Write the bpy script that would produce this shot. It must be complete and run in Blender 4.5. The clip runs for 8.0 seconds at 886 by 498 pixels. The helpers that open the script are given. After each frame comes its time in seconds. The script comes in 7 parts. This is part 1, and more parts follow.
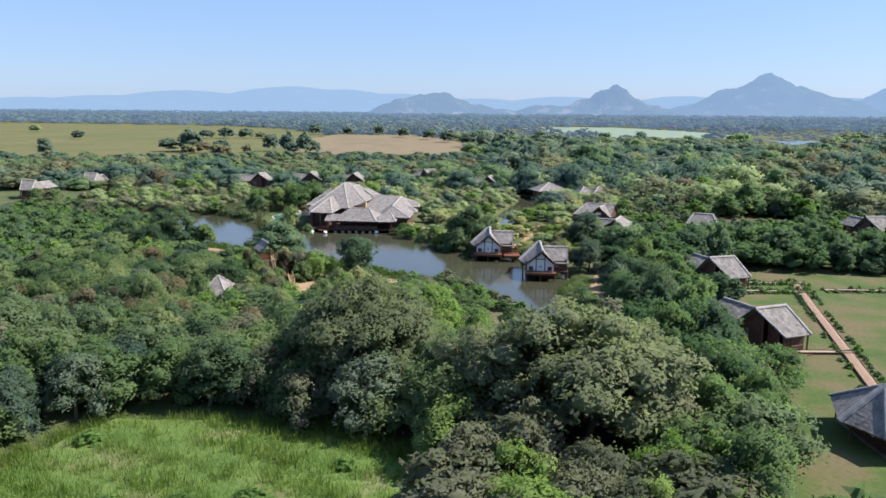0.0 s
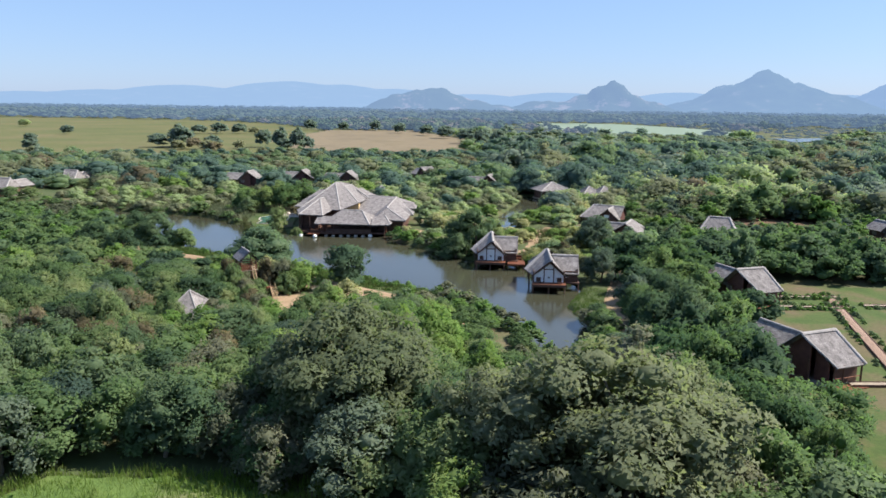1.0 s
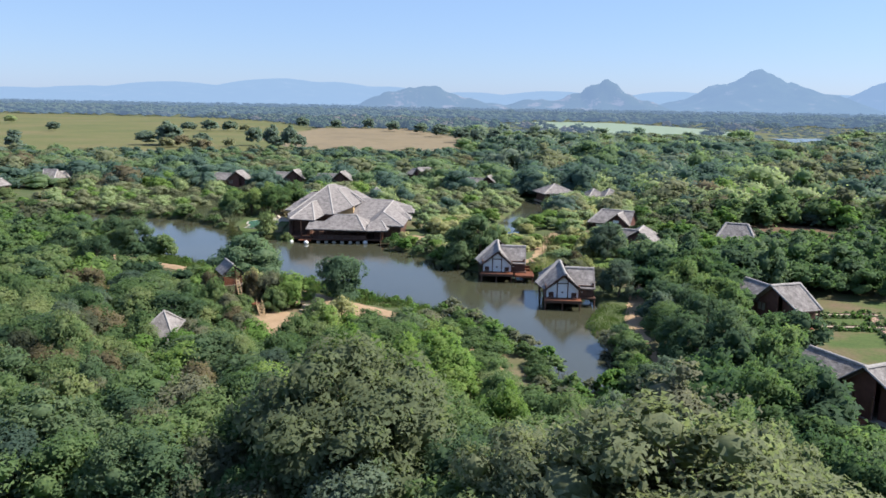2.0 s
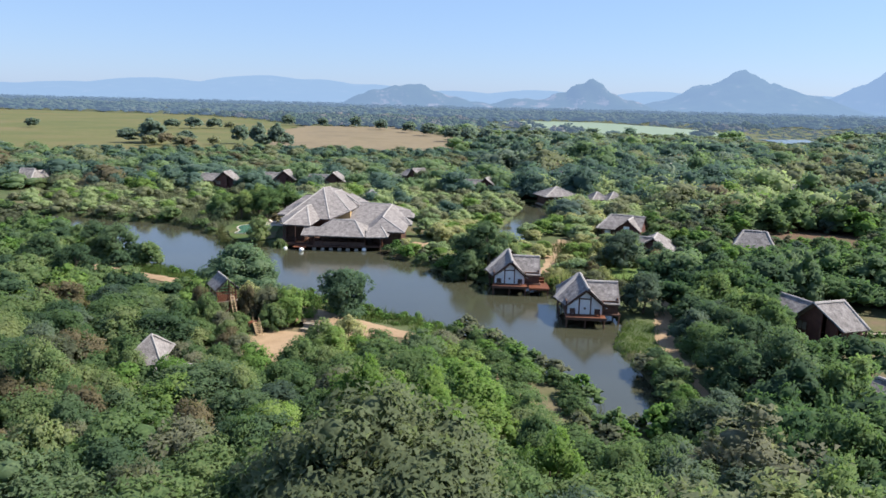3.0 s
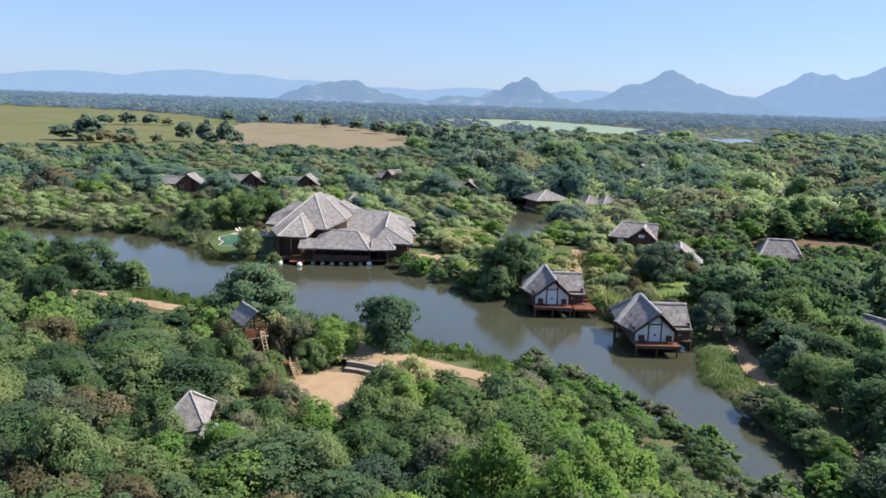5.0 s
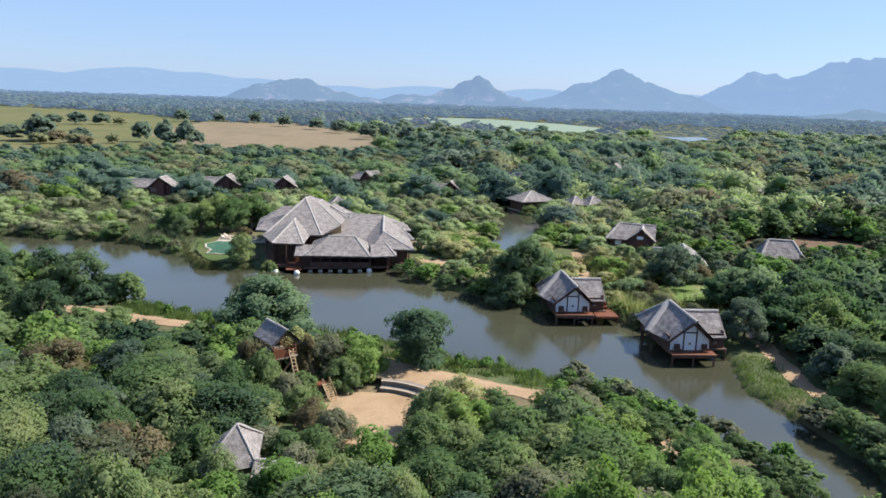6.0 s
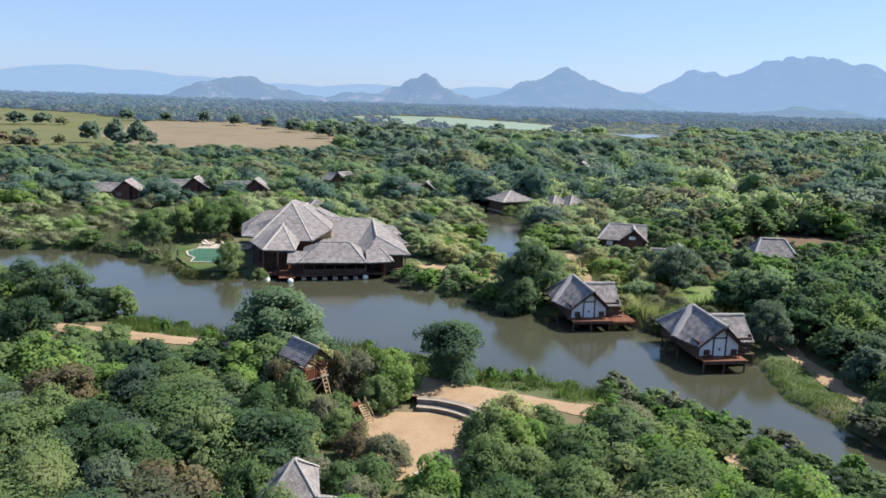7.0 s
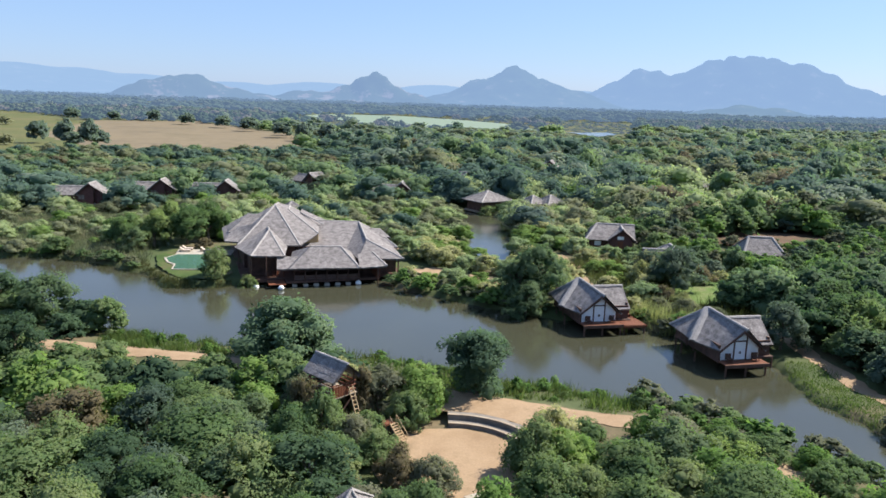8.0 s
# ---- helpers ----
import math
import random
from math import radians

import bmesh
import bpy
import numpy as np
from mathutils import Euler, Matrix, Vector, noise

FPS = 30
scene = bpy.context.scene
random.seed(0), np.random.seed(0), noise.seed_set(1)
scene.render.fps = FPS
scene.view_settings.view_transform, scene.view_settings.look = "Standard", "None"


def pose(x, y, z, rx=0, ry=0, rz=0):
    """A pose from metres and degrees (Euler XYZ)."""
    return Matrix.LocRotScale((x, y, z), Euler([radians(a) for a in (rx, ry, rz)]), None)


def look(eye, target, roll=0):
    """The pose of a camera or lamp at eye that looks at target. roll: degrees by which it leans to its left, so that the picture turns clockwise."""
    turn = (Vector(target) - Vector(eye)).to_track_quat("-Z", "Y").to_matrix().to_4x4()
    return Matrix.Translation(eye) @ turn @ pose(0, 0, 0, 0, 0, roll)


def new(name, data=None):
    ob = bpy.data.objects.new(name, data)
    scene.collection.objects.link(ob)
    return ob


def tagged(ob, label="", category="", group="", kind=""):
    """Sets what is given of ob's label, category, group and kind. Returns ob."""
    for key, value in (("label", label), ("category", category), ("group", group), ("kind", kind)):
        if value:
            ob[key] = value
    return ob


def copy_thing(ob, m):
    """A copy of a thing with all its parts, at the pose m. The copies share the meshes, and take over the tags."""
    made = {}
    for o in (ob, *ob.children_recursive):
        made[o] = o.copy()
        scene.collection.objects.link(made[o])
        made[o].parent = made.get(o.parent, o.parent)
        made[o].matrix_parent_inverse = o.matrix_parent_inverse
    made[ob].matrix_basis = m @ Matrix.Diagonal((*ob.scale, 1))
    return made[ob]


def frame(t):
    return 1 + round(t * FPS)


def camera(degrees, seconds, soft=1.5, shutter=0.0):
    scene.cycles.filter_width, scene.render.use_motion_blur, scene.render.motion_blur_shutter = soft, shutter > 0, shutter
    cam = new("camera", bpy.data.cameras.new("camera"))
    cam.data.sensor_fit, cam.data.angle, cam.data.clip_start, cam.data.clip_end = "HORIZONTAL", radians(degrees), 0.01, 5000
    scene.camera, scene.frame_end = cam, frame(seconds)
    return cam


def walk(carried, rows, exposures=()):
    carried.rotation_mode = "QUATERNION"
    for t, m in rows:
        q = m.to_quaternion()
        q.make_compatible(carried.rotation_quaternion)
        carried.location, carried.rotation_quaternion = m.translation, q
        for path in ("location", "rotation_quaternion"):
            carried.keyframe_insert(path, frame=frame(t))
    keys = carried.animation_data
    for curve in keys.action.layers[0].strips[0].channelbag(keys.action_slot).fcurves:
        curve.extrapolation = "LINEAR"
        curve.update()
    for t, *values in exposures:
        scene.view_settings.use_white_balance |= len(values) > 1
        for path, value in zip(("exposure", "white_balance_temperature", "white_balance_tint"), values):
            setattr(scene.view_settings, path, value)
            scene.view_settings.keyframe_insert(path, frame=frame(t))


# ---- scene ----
cam = camera(60.9, 8.0, soft=1.6)
PATH = [
    (0, (-1.562, 1.864, 28.529), (-1.543, 3.83, 28.164), 0.5),
    (0.5, (-1.663, 7.648, 28.446), (-1.64, 9.613, 28.075), 0.6),
    (1, (-1.872, 13.653, 28.417), (-1.843, 15.617, 28.041), 0.7),
    (1.5, (-2.38, 19.028, 28.381), (-2.343, 20.992, 28.002), 0.8),
    (3, (-6.945, 32.972, 28.456), (-6.853, 34.932, 28.072), 1.4),
    (3.5, (-9.599, 36.486, 28.527), (-9.475, 38.444, 28.141), 1.5),
    (4, (-12.918, 40.24, 28.537), (-12.753, 42.195, 28.15), 1.6),
    (4.5, (-16.398, 43.734, 28.439), (-16.186, 45.684, 28.052), 1.8),
    (6, (-27.878, 52.923, 28.42), (-27.486, 54.846, 28.033), 1.9),
    (6.5, (-31.465, 55.789, 28.454), (-31.009, 57.697, 28.067), 1.9),
    (7, (-35.043, 58.874, 28.412), (-34.516, 60.764, 28.024), 1.8),
    (7.5, (-37.98, 61.568, 28.37), (-37.389, 63.439, 27.982), 1.8),
    (8, (-40.665, 64.311, 28.268), (-40.014, 66.162, 27.88), 1.8),
]
walk(cam, [(t, look(eye, target, roll)) for t, eye, target, roll in PATH], exposures=[(0.0, 1.12, 6100, 14)])

# ---- light ----
SUN_AZ, SUN_EL = radians(6), radians(47)          # from +x towards +y
SUN_DIR = Vector((math.cos(SUN_AZ) * math.cos(SUN_EL), math.sin(SUN_AZ) * math.cos(SUN_EL), math.sin(SUN_EL)))
world = bpy.data.worlds.new("sky")
scene.world = world
world.use_nodes = True
wn = world.node_tree.nodes
sky = wn.new("ShaderNodeTexSky")
sky.sky_type, sky.sun_disc = "NISHITA", False
sky.sun_elevation, sky.sun_rotation = SUN_EL, radians(90) - SUN_AZ
sky.altitude, sky.air_density, sky.dust_density, sky.ozone_density = 0, 1.0, 0.4, 5.0
# humid air: an even pale haze over the clear sky
tint = wn.new("ShaderNodeMix")
tint.data_type, tint.blend_type = "RGBA", "MIX"
tint.inputs[0].default_value, tint.inputs[7].default_value = 0.55, (2.5, 3.7, 5.8, 1)
world.node_tree.links.new(sky.outputs[0], tint.inputs[6])
world.node_tree.links.new(tint.outputs[2], wn["Background"].inputs[0])
wn["Background"].inputs[1].default_value = 0.072
sun = new("sun", bpy.data.lights.new("sun", "SUN"))
sun.data.energy, sun.data.angle, sun.data.color = 4.85, radians(0.6), (1.0, 0.91, 0.73)
sun.matrix_world = look(SUN_DIR * 200, (0, 0, 0))


# ---- materials ----
def material(name):
    m = bpy.data.materials.new(name)
    m.use_nodes = True
    nt = m.node_tree
    return m, nt, nt.nodes["Principled BSDF"]


def ramp(nt, stops, fac):
    r = nt.nodes.new("ShaderNodeValToRGB")
    r.color_ramp.interpolation = "LINEAR"
    while len(r.color_ramp.elements) < len(stops):
        r.color_ramp.elements.new(0.5)
    for e, (p, c) in zip(r.color_ramp.elements, stops):
        e.position, e.color = p, (*c, 1)
    nt.links.new(fac, r.inputs[0])
    return r.outputs[0]


def noise_tex(nt, scale, detail=4.0, rough=0.6, vector=None, space="Object"):
    n = nt.nodes.new("ShaderNodeTexNoise")
    n.inputs["Scale"].default_value, n.inputs["Detail"].default_value, n.inputs["Roughness"].default_value = scale, detail, rough
    if vector is None:
        vector = nt.nodes.new("ShaderNodeTexCoord").outputs[space]
    nt.links.new(vector, n.inputs["Vector"])
    return n.outputs["Fac"]


def mixed(nt, a, b, fac, mode="MIX"):
    m = nt.nodes.new("ShaderNodeMix")
    m.data_type, m.blend_type = "RGBA", mode
    for sock, v in ((m.inputs[0], fac), (m.inputs[6], a), (m.inputs[7], b)):
        if isinstance(v, (int, float)):
            sock.default_value = v
        elif isinstance(v, tuple):
            sock.default_value = (*v, 1)
        else:
            nt.links.new(v, sock)
    return m.outputs[2]


def bump(nt, p, height, strength, distance):
    b = nt.nodes.new("ShaderNodeBump")
    b.inputs["Strength"].default_value, b.inputs["Distance"].default_value = strength, distance
    nt.links.new(height, b.inputs["Height"])
    nt.links.new(b.outputs[0], p.inputs["Normal"])


def rough_mat(name, stops, scale, fine, rough=0.85, relief=0.3, depth=0.02, fine_amount=0.35, metal=0.0):
    """Two scales of noise: large stains between the stops, fine grain over them."""
    m, nt, p = material(name)
    col = ramp(nt, stops, noise_tex(nt, scale, 5))
    f = noise_tex(nt, fine, 6, 0.7)
    col = mixed(nt, col, ramp(nt, [(0.25, (0.35, 0.35, 0.35)), (0.75, (1.25, 1.25, 1.25))], f), fine_amount, "MULTIPLY")
    nt.links.new(col, p.inputs["Base Color"])
    p.inputs["Roughness"].default_value, p.inputs["Metallic"].default_value = rough, metal
    p.inputs["Specular IOR Level"].default_value = 0.25
    bump(nt, p, f, relief, depth)
    return m


def leaf_mat(name, stops, gloss=0.08, through_light=0.55, spread=0.2, grain=0.6):
    """Foliage: hue by the plant and by the leaf, part of the light passes through."""
    m, nt, p = material(name)
    info = nt.nodes.new("ShaderNodeObjectInfo")
    geo = nt.nodes.new("ShaderNodeNewGeometry")
    add = nt.nodes.new("ShaderNodeMath")
    add.operation = "MULTIPLY_ADD"
    nt.links.new(geo.outputs["Random Per Island"], add.inputs[0])
    add.inputs[1].default_value = spread
    sub = nt.nodes.new("ShaderNodeMath")
    sub.operation = "MULTIPLY"
    nt.links.new(info.outputs["Random"], sub.inputs[0])
    sub.inputs[1].default_value = 1 - spread
    nt.links.new(sub.outputs[0], add.inputs[2])
    big = noise_tex(nt, 0.11, 2, 0.5, geo.outputs["Position"])
    mean = nt.nodes.new("ShaderNodeMath")
    mean.operation = "MULTIPLY_ADD"
    nt.links.new(big, mean.inputs[0])
    mean.inputs[1].default_value = 0.55
    half = nt.nodes.new("ShaderNodeMath")
    half.operation = "MULTIPLY_ADD"
    nt.links.new(add.outputs[0], half.inputs[0])
    half.inputs[1].default_value, half.inputs[2].default_value = 0.7, -0.5
    lumps = nt.nodes.new("ShaderNodeMath")
    lumps.operation = "MULTIPLY_ADD"
    nt.links.new(noise_tex(nt, 0.55, 3, 0.6, geo.outputs["Position"]), lumps.inputs[0])
    lumps.inputs[1].default_value = 0.75
    nt.links.new(half.outputs[0], lumps.inputs[2])
    nt.links.new(lumps.outputs[0], mean.inputs[2])
    col = ramp(nt, stops, mean.outputs[0])
    # small leaves within each spray, light and dark
    fine = noise_tex(nt, 3.2, 3, 0.6, geo.outputs["Position"])
    col = mixed(nt, col, ramp(nt, [(0.34, (0.60, 0.64, 0.64)), (0.52, (1.0, 1.0, 1.0)), (0.68, (1.34, 1.29, 1.16))], fine), grain, "MULTIPLY")
    nt.links.new(col, p.inputs["Base Color"])
    p.inputs["Roughness"].default_value = 0.7
    p.inputs["Specular IOR Level"].default_value = gloss
    t = nt.nodes.new("ShaderNodeBsdfTranslucent")
    nt.links.new(mixed(nt, col, (1.1, 1.2, 0.75), 0.7, "MULTIPLY"), t.inputs[0])
    mix = nt.nodes.new("ShaderNodeMixShader")
    mix.inputs[0].default_value = through_light
    nt.links.new(p.outputs[0], mix.inputs[1])
    nt.links.new(t.outputs[0], mix.inputs[2])
    nt.links.new(mix.outputs[0], nt.nodes["Material Output"].inputs[0])
    return m


LEAF_DARK = leaf_mat("leaf_dark", [(0.1, (0.050, 0.090, 0.055)), (0.5, (0.093, 0.152, 0.084)), (0.9, (0.163, 0.220, 0.118))])
LEAF_MID = leaf_mat("leaf_mid", [(0.1, (0.067, 0.122, 0.060)), (0.5, (0.133, 0.202, 0.087)), (0.9, (0.231, 0.272, 0.135))])
LEAF_BRIGHT = leaf_mat("leaf_bright", [(0.1, (0.089, 0.171, 0.050)), (0.5, (0.148, 0.254, 0.071)), (0.9, (0.237, 0.315, 0.111))])
LEAF_OLIVE = leaf_mat("leaf_olive", [(0.1, (0.075, 0.093, 0.064)), (0.5, (0.138, 0.156, 0.101)), (0.9, (0.208, 0.216, 0.154))])
LEAF_DRY = leaf_mat("leaf_dry", [(0.1, (0.108, 0.098, 0.062)), (0.5, (0.168, 0.148, 0.094)), (0.9, (0.226, 0.196, 0.130))])
LEAF_BLUE = leaf_mat("leaf_bluish", [(0.1, (0.054, 0.093, 0.074)), (0.5, (0.103, 0.150, 0.111)), (0.9, (0.180, 0.227, 0.161))])
LEAF_BAMBOO = leaf_mat("leaf_bamboo", [(0.1, (0.046, 0.095, 0.049)), (0.5, (0.116, 0.189, 0.078)), (0.9, (0.231, 0.299, 0.118))])
LEAF_LIME = leaf_mat("leaf_lime", [(0.1, (0.094, 0.168, 0.048)), (0.5, (0.160, 0.254, 0.071)), (0.9, (0.248, 0.318, 0.118))])
# pale yellow-green of the open, sandy bank beyond the lake, sunlight put into colour
LEAF_SUNLIT_MID = leaf_mat("leaf_sunlit_mid", [(0.1, (0.136, 0.206, 0.108)), (0.5, (0.250, 0.329, 0.172)), (0.9, (0.394, 0.400, 0.269))])
LEAF_SUNLIT_OLIVE = leaf_mat("leaf_sunlit_olive", [(0.1, (0.160, 0.190, 0.092)), (0.5, (0.280, 0.305, 0.140)), (0.9, (0.410, 0.400, 0.230))])
# the same greens further off, distance haze mixed into the colour: paler and bluer
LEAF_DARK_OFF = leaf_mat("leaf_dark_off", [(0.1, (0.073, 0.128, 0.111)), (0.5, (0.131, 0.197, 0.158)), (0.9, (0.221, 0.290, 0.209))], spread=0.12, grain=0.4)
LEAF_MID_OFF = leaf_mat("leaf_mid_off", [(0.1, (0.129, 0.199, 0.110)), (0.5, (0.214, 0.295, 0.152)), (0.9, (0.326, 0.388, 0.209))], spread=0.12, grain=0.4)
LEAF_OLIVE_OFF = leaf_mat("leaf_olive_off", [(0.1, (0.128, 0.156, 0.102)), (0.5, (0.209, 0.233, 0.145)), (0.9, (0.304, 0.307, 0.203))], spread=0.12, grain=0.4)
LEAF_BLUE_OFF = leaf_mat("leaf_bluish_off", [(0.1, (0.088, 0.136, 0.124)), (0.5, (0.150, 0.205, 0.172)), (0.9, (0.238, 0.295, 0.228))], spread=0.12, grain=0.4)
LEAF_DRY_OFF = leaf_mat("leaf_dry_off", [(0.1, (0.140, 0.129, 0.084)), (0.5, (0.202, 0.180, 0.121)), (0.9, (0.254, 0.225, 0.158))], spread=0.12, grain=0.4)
REED = leaf_mat("reed", [(0.1, (0.044, 0.062, 0.020)), (0.5, (0.069, 0.084, 0.034)), (0.9, (0.119, 0.112, 0.062))])
BANK_GRASS = leaf_mat("bank_grass_blade", [(0.1, (0.048, 0.090, 0.024)), (0.5, (0.078, 0.128, 0.036)), (0.9, (0.130, 0.155, 0.060))])
GRASS = leaf_mat("grass_blade", [(0.1, (0.073, 0.136, 0.024)), (0.5, (0.114, 0.192, 0.036)), (0.9, (0.180, 0.224, 0.072))])
BARK = rough_mat("bark", [(0.3, (0.10, 0.08, 0.06)), (0.7, (0.20, 0.17, 0.13))], 1.5, 14, 0.95, 0.6)
EARTH = rough_mat("earth_and_grass", [(0.3, (0.046, 0.070, 0.026)), (0.5, (0.070, 0.088, 0.034)), (0.62, (0.120, 0.102, 0.058)), (0.75, (0.215, 0.156, 0.102))], 0.08, 1.6, 0.95, 0.5, 0.1)
LAWN = rough_mat("lawn", [(0.32, (0.040, 0.074, 0.016)), (0.46, (0.062, 0.092, 0.023)), (0.56, (0.098, 0.092, 0.040)), (0.70, (0.126, 0.092, 0.056))], 0.13, 2.2, 0.95, 0.5, 0.05, 0.5)
MEADOW = rough_mat("lush_meadow", [(0.32, (0.063, 0.119, 0.025)), (0.55, (0.101, 0.156, 0.037)), (0.75, (0.169, 0.164, 0.086))], 0.25, 2.0, 0.95, 0.8, 0.2)
FIELD_GREEN = rough_mat("marsh_field", [(0.3, (0.074, 0.091, 0.029)), (0.5, (0.102, 0.106, 0.037)), (0.72, (0.132, 0.113, 0.053))], 0.014, 0.15, 0.95, 0.3, 0.3)
FIELD_DRY = rough_mat("stubble_field", [(0.3, (0.129, 0.107, 0.063)), (0.5, (0.176, 0.141, 0.088)), (0.72, (0.119, 0.099, 0.064))], 0.02, 0.2, 0.95, 0.3, 0.3)
SOIL = rough_mat("bare_soil", [(0.3, (0.060, 0.064, 0.025)), (0.45, (0.099, 0.061, 0.038)), (0.6, (0.120, 0.076, 0.048)), (0.75, (0.066, 0.067, 0.028))], 0.12, 1.5, 0.95, 0.4, 0.05)
SAND = rough_mat("sandy_path", [(0.3, (0.241, 0.165, 0.098)), (0.6, (0.307, 0.219, 0.137)), (0.8, (0.205, 0.146, 0.086))], 0.35, 6, 0.95, 0.3, 0.02)
THATCH = rough_mat("weathered_thatch", [(0.28, (0.113, 0.103, 0.103)), (0.5, (0.212, 0.196, 0.194)), (0.72, (0.315, 0.293, 0.291))], 1.4, 6, 0.95, 1.0, 0.06, 0.8)
RIDGE = rough_mat("pale_ridge_thatch", [(0.3, (0.245, 0.230, 0.225)), (0.7, (0.350, 0.334, 0.328))], 1.2, 8, 0.95, 0.8, 0.04, 0.5)
SILL = rough_mat("weathered_concrete", [(0.3, (0.42, 0.39, 0.33)), (0.7, (0.58, 0.54, 0.47))], 1.6, 12, 0.9, 0.4)
DARK_WOOD = rough_mat("dark_stained_wood", [(0.3, (0.060, 0.034, 0.026)), (0.7, (0.128, 0.071, 0.052))], 1.2, 14, 0.7, 0.4)
RED_WOOD = rough_mat("reddish_deck_wood", [(0.3, (0.116, 0.037, 0.020)), (0.7, (0.173, 0.070, 0.035))], 1.0, 10, 0.65, 0.4)
GREY_WOOD = rough_mat("bleached_wood", [(0.3, (0.22, 0.18, 0.14)), (0.7, (0.36, 0.30, 0.23))], 1.5, 10, 0.85, 0.5)
PLASTER = rough_mat("ochre_plaster", [(0.3, (0.42, 0.30, 0.15)), (0.7, (0.52, 0.38, 0.20))], 0.8, 9, 0.9, 0.2)
WHITE = rough_mat("white_paint", [(0.3, (0.70, 0.72, 0.73)), (0.7, (0.80, 0.81, 0.81))], 1.0, 12, 0.6, 0.15, 0.01, 0.15)
CONCRETE = rough_mat("weathered_concrete", [(0.3, (0.30, 0.27, 0.22)), (0.7, (0.42, 0.38, 0.32))], 0.7, 9, 0.9, 0.3)
NOSING = rough_mat("sandy_concrete", [(0.3, (0.26, 0.21, 0.16)), (0.7, (0.36, 0.30, 0.235))], 0.9, 9, 0.9, 0.3)
DARK_STONE = rough_mat("dark_stone", [(0.3, (0.150, 0.135, 0.120)), (0.7, (0.255, 0.225, 0.195))], 1.0, 9, 0.9, 0.4)
CUSHION = rough_mat("pale_cushion", [(0.3, (0.46, 0.38, 0.32)), (0.7, (0.58, 0.50, 0.43))], 1.5, 20, 0.9, 0.2, 0.01, 0.2)


def water_mat(name, body, ripple, scale, rough=0.04):
    m, nt, p = material(name)
    col = mixed(nt, body, tuple(0.55 * c for c in body), noise_tex(nt, 0.05, 3))
    nt.links.new(col, p.inputs["Base Color"])
    p.inputs["Roughness"].default_value, p.inputs["IOR"].default_value = rough, 1.62
    tc = nt.nodes.new("ShaderNodeTexCoord")
    bump(nt, p, noise_tex(nt, scale, 3, 0.55, tc.outputs["Object"]), ripple, 0.05)
    return m


WATER = water_mat("murky_lake_water", (0.060, 0.062, 0.040), 0.10, 1.6, 0.13)
POOL = water_mat("pool_water", (0.085, 0.19, 0.14), 0.3, 2.0)
WEEDY = water_mat("weed_covered_water", (0.20, 0.26, 0.15), 0.3, 0.3, 0.5)


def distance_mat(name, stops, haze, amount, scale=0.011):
    """Far backdrop: forest and rock, with bright air's haze mixed in as emission."""
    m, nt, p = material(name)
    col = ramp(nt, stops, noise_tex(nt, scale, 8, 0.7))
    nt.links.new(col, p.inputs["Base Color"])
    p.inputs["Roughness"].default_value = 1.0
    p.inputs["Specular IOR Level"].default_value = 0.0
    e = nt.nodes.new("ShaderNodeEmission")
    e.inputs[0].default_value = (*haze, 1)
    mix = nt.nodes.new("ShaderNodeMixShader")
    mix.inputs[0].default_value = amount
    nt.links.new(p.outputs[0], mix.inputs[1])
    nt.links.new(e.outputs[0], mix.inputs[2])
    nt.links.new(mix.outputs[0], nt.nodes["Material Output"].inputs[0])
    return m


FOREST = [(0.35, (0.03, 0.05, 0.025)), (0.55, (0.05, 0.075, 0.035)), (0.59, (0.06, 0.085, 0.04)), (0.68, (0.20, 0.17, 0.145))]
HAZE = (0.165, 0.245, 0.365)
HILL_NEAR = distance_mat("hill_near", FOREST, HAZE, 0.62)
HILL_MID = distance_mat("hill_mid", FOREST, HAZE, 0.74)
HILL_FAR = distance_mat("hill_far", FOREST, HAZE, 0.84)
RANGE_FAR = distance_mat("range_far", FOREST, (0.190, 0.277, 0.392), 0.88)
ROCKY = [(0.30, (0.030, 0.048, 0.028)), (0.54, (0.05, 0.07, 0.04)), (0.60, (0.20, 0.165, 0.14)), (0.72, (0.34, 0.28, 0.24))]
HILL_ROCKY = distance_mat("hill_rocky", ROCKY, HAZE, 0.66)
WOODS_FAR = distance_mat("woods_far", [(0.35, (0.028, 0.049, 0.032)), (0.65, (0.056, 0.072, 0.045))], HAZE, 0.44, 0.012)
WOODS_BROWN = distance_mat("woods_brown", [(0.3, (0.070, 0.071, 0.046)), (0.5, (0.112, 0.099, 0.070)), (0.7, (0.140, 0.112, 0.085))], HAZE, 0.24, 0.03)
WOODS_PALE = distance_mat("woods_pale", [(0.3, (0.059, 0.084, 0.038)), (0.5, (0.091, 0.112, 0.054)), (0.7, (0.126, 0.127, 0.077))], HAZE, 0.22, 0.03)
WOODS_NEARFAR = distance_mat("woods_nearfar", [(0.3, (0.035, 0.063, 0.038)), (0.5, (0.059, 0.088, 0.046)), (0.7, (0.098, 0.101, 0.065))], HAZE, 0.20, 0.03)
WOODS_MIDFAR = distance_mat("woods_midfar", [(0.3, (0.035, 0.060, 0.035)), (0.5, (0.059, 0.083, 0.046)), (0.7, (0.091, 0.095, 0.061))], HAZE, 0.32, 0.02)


# ---- building blocks ----
def mesh_from(name, verts, faces, mat, smooth=False):
    me = bpy.data.meshes.new(name)
    me.from_pydata([tuple(v) for v in verts], [], faces)
    if smooth:
        me.polygons.foreach_set("use_smooth", [True] * len(me.polygons))
    me.materials.append(mat)
    me.update()
    return me


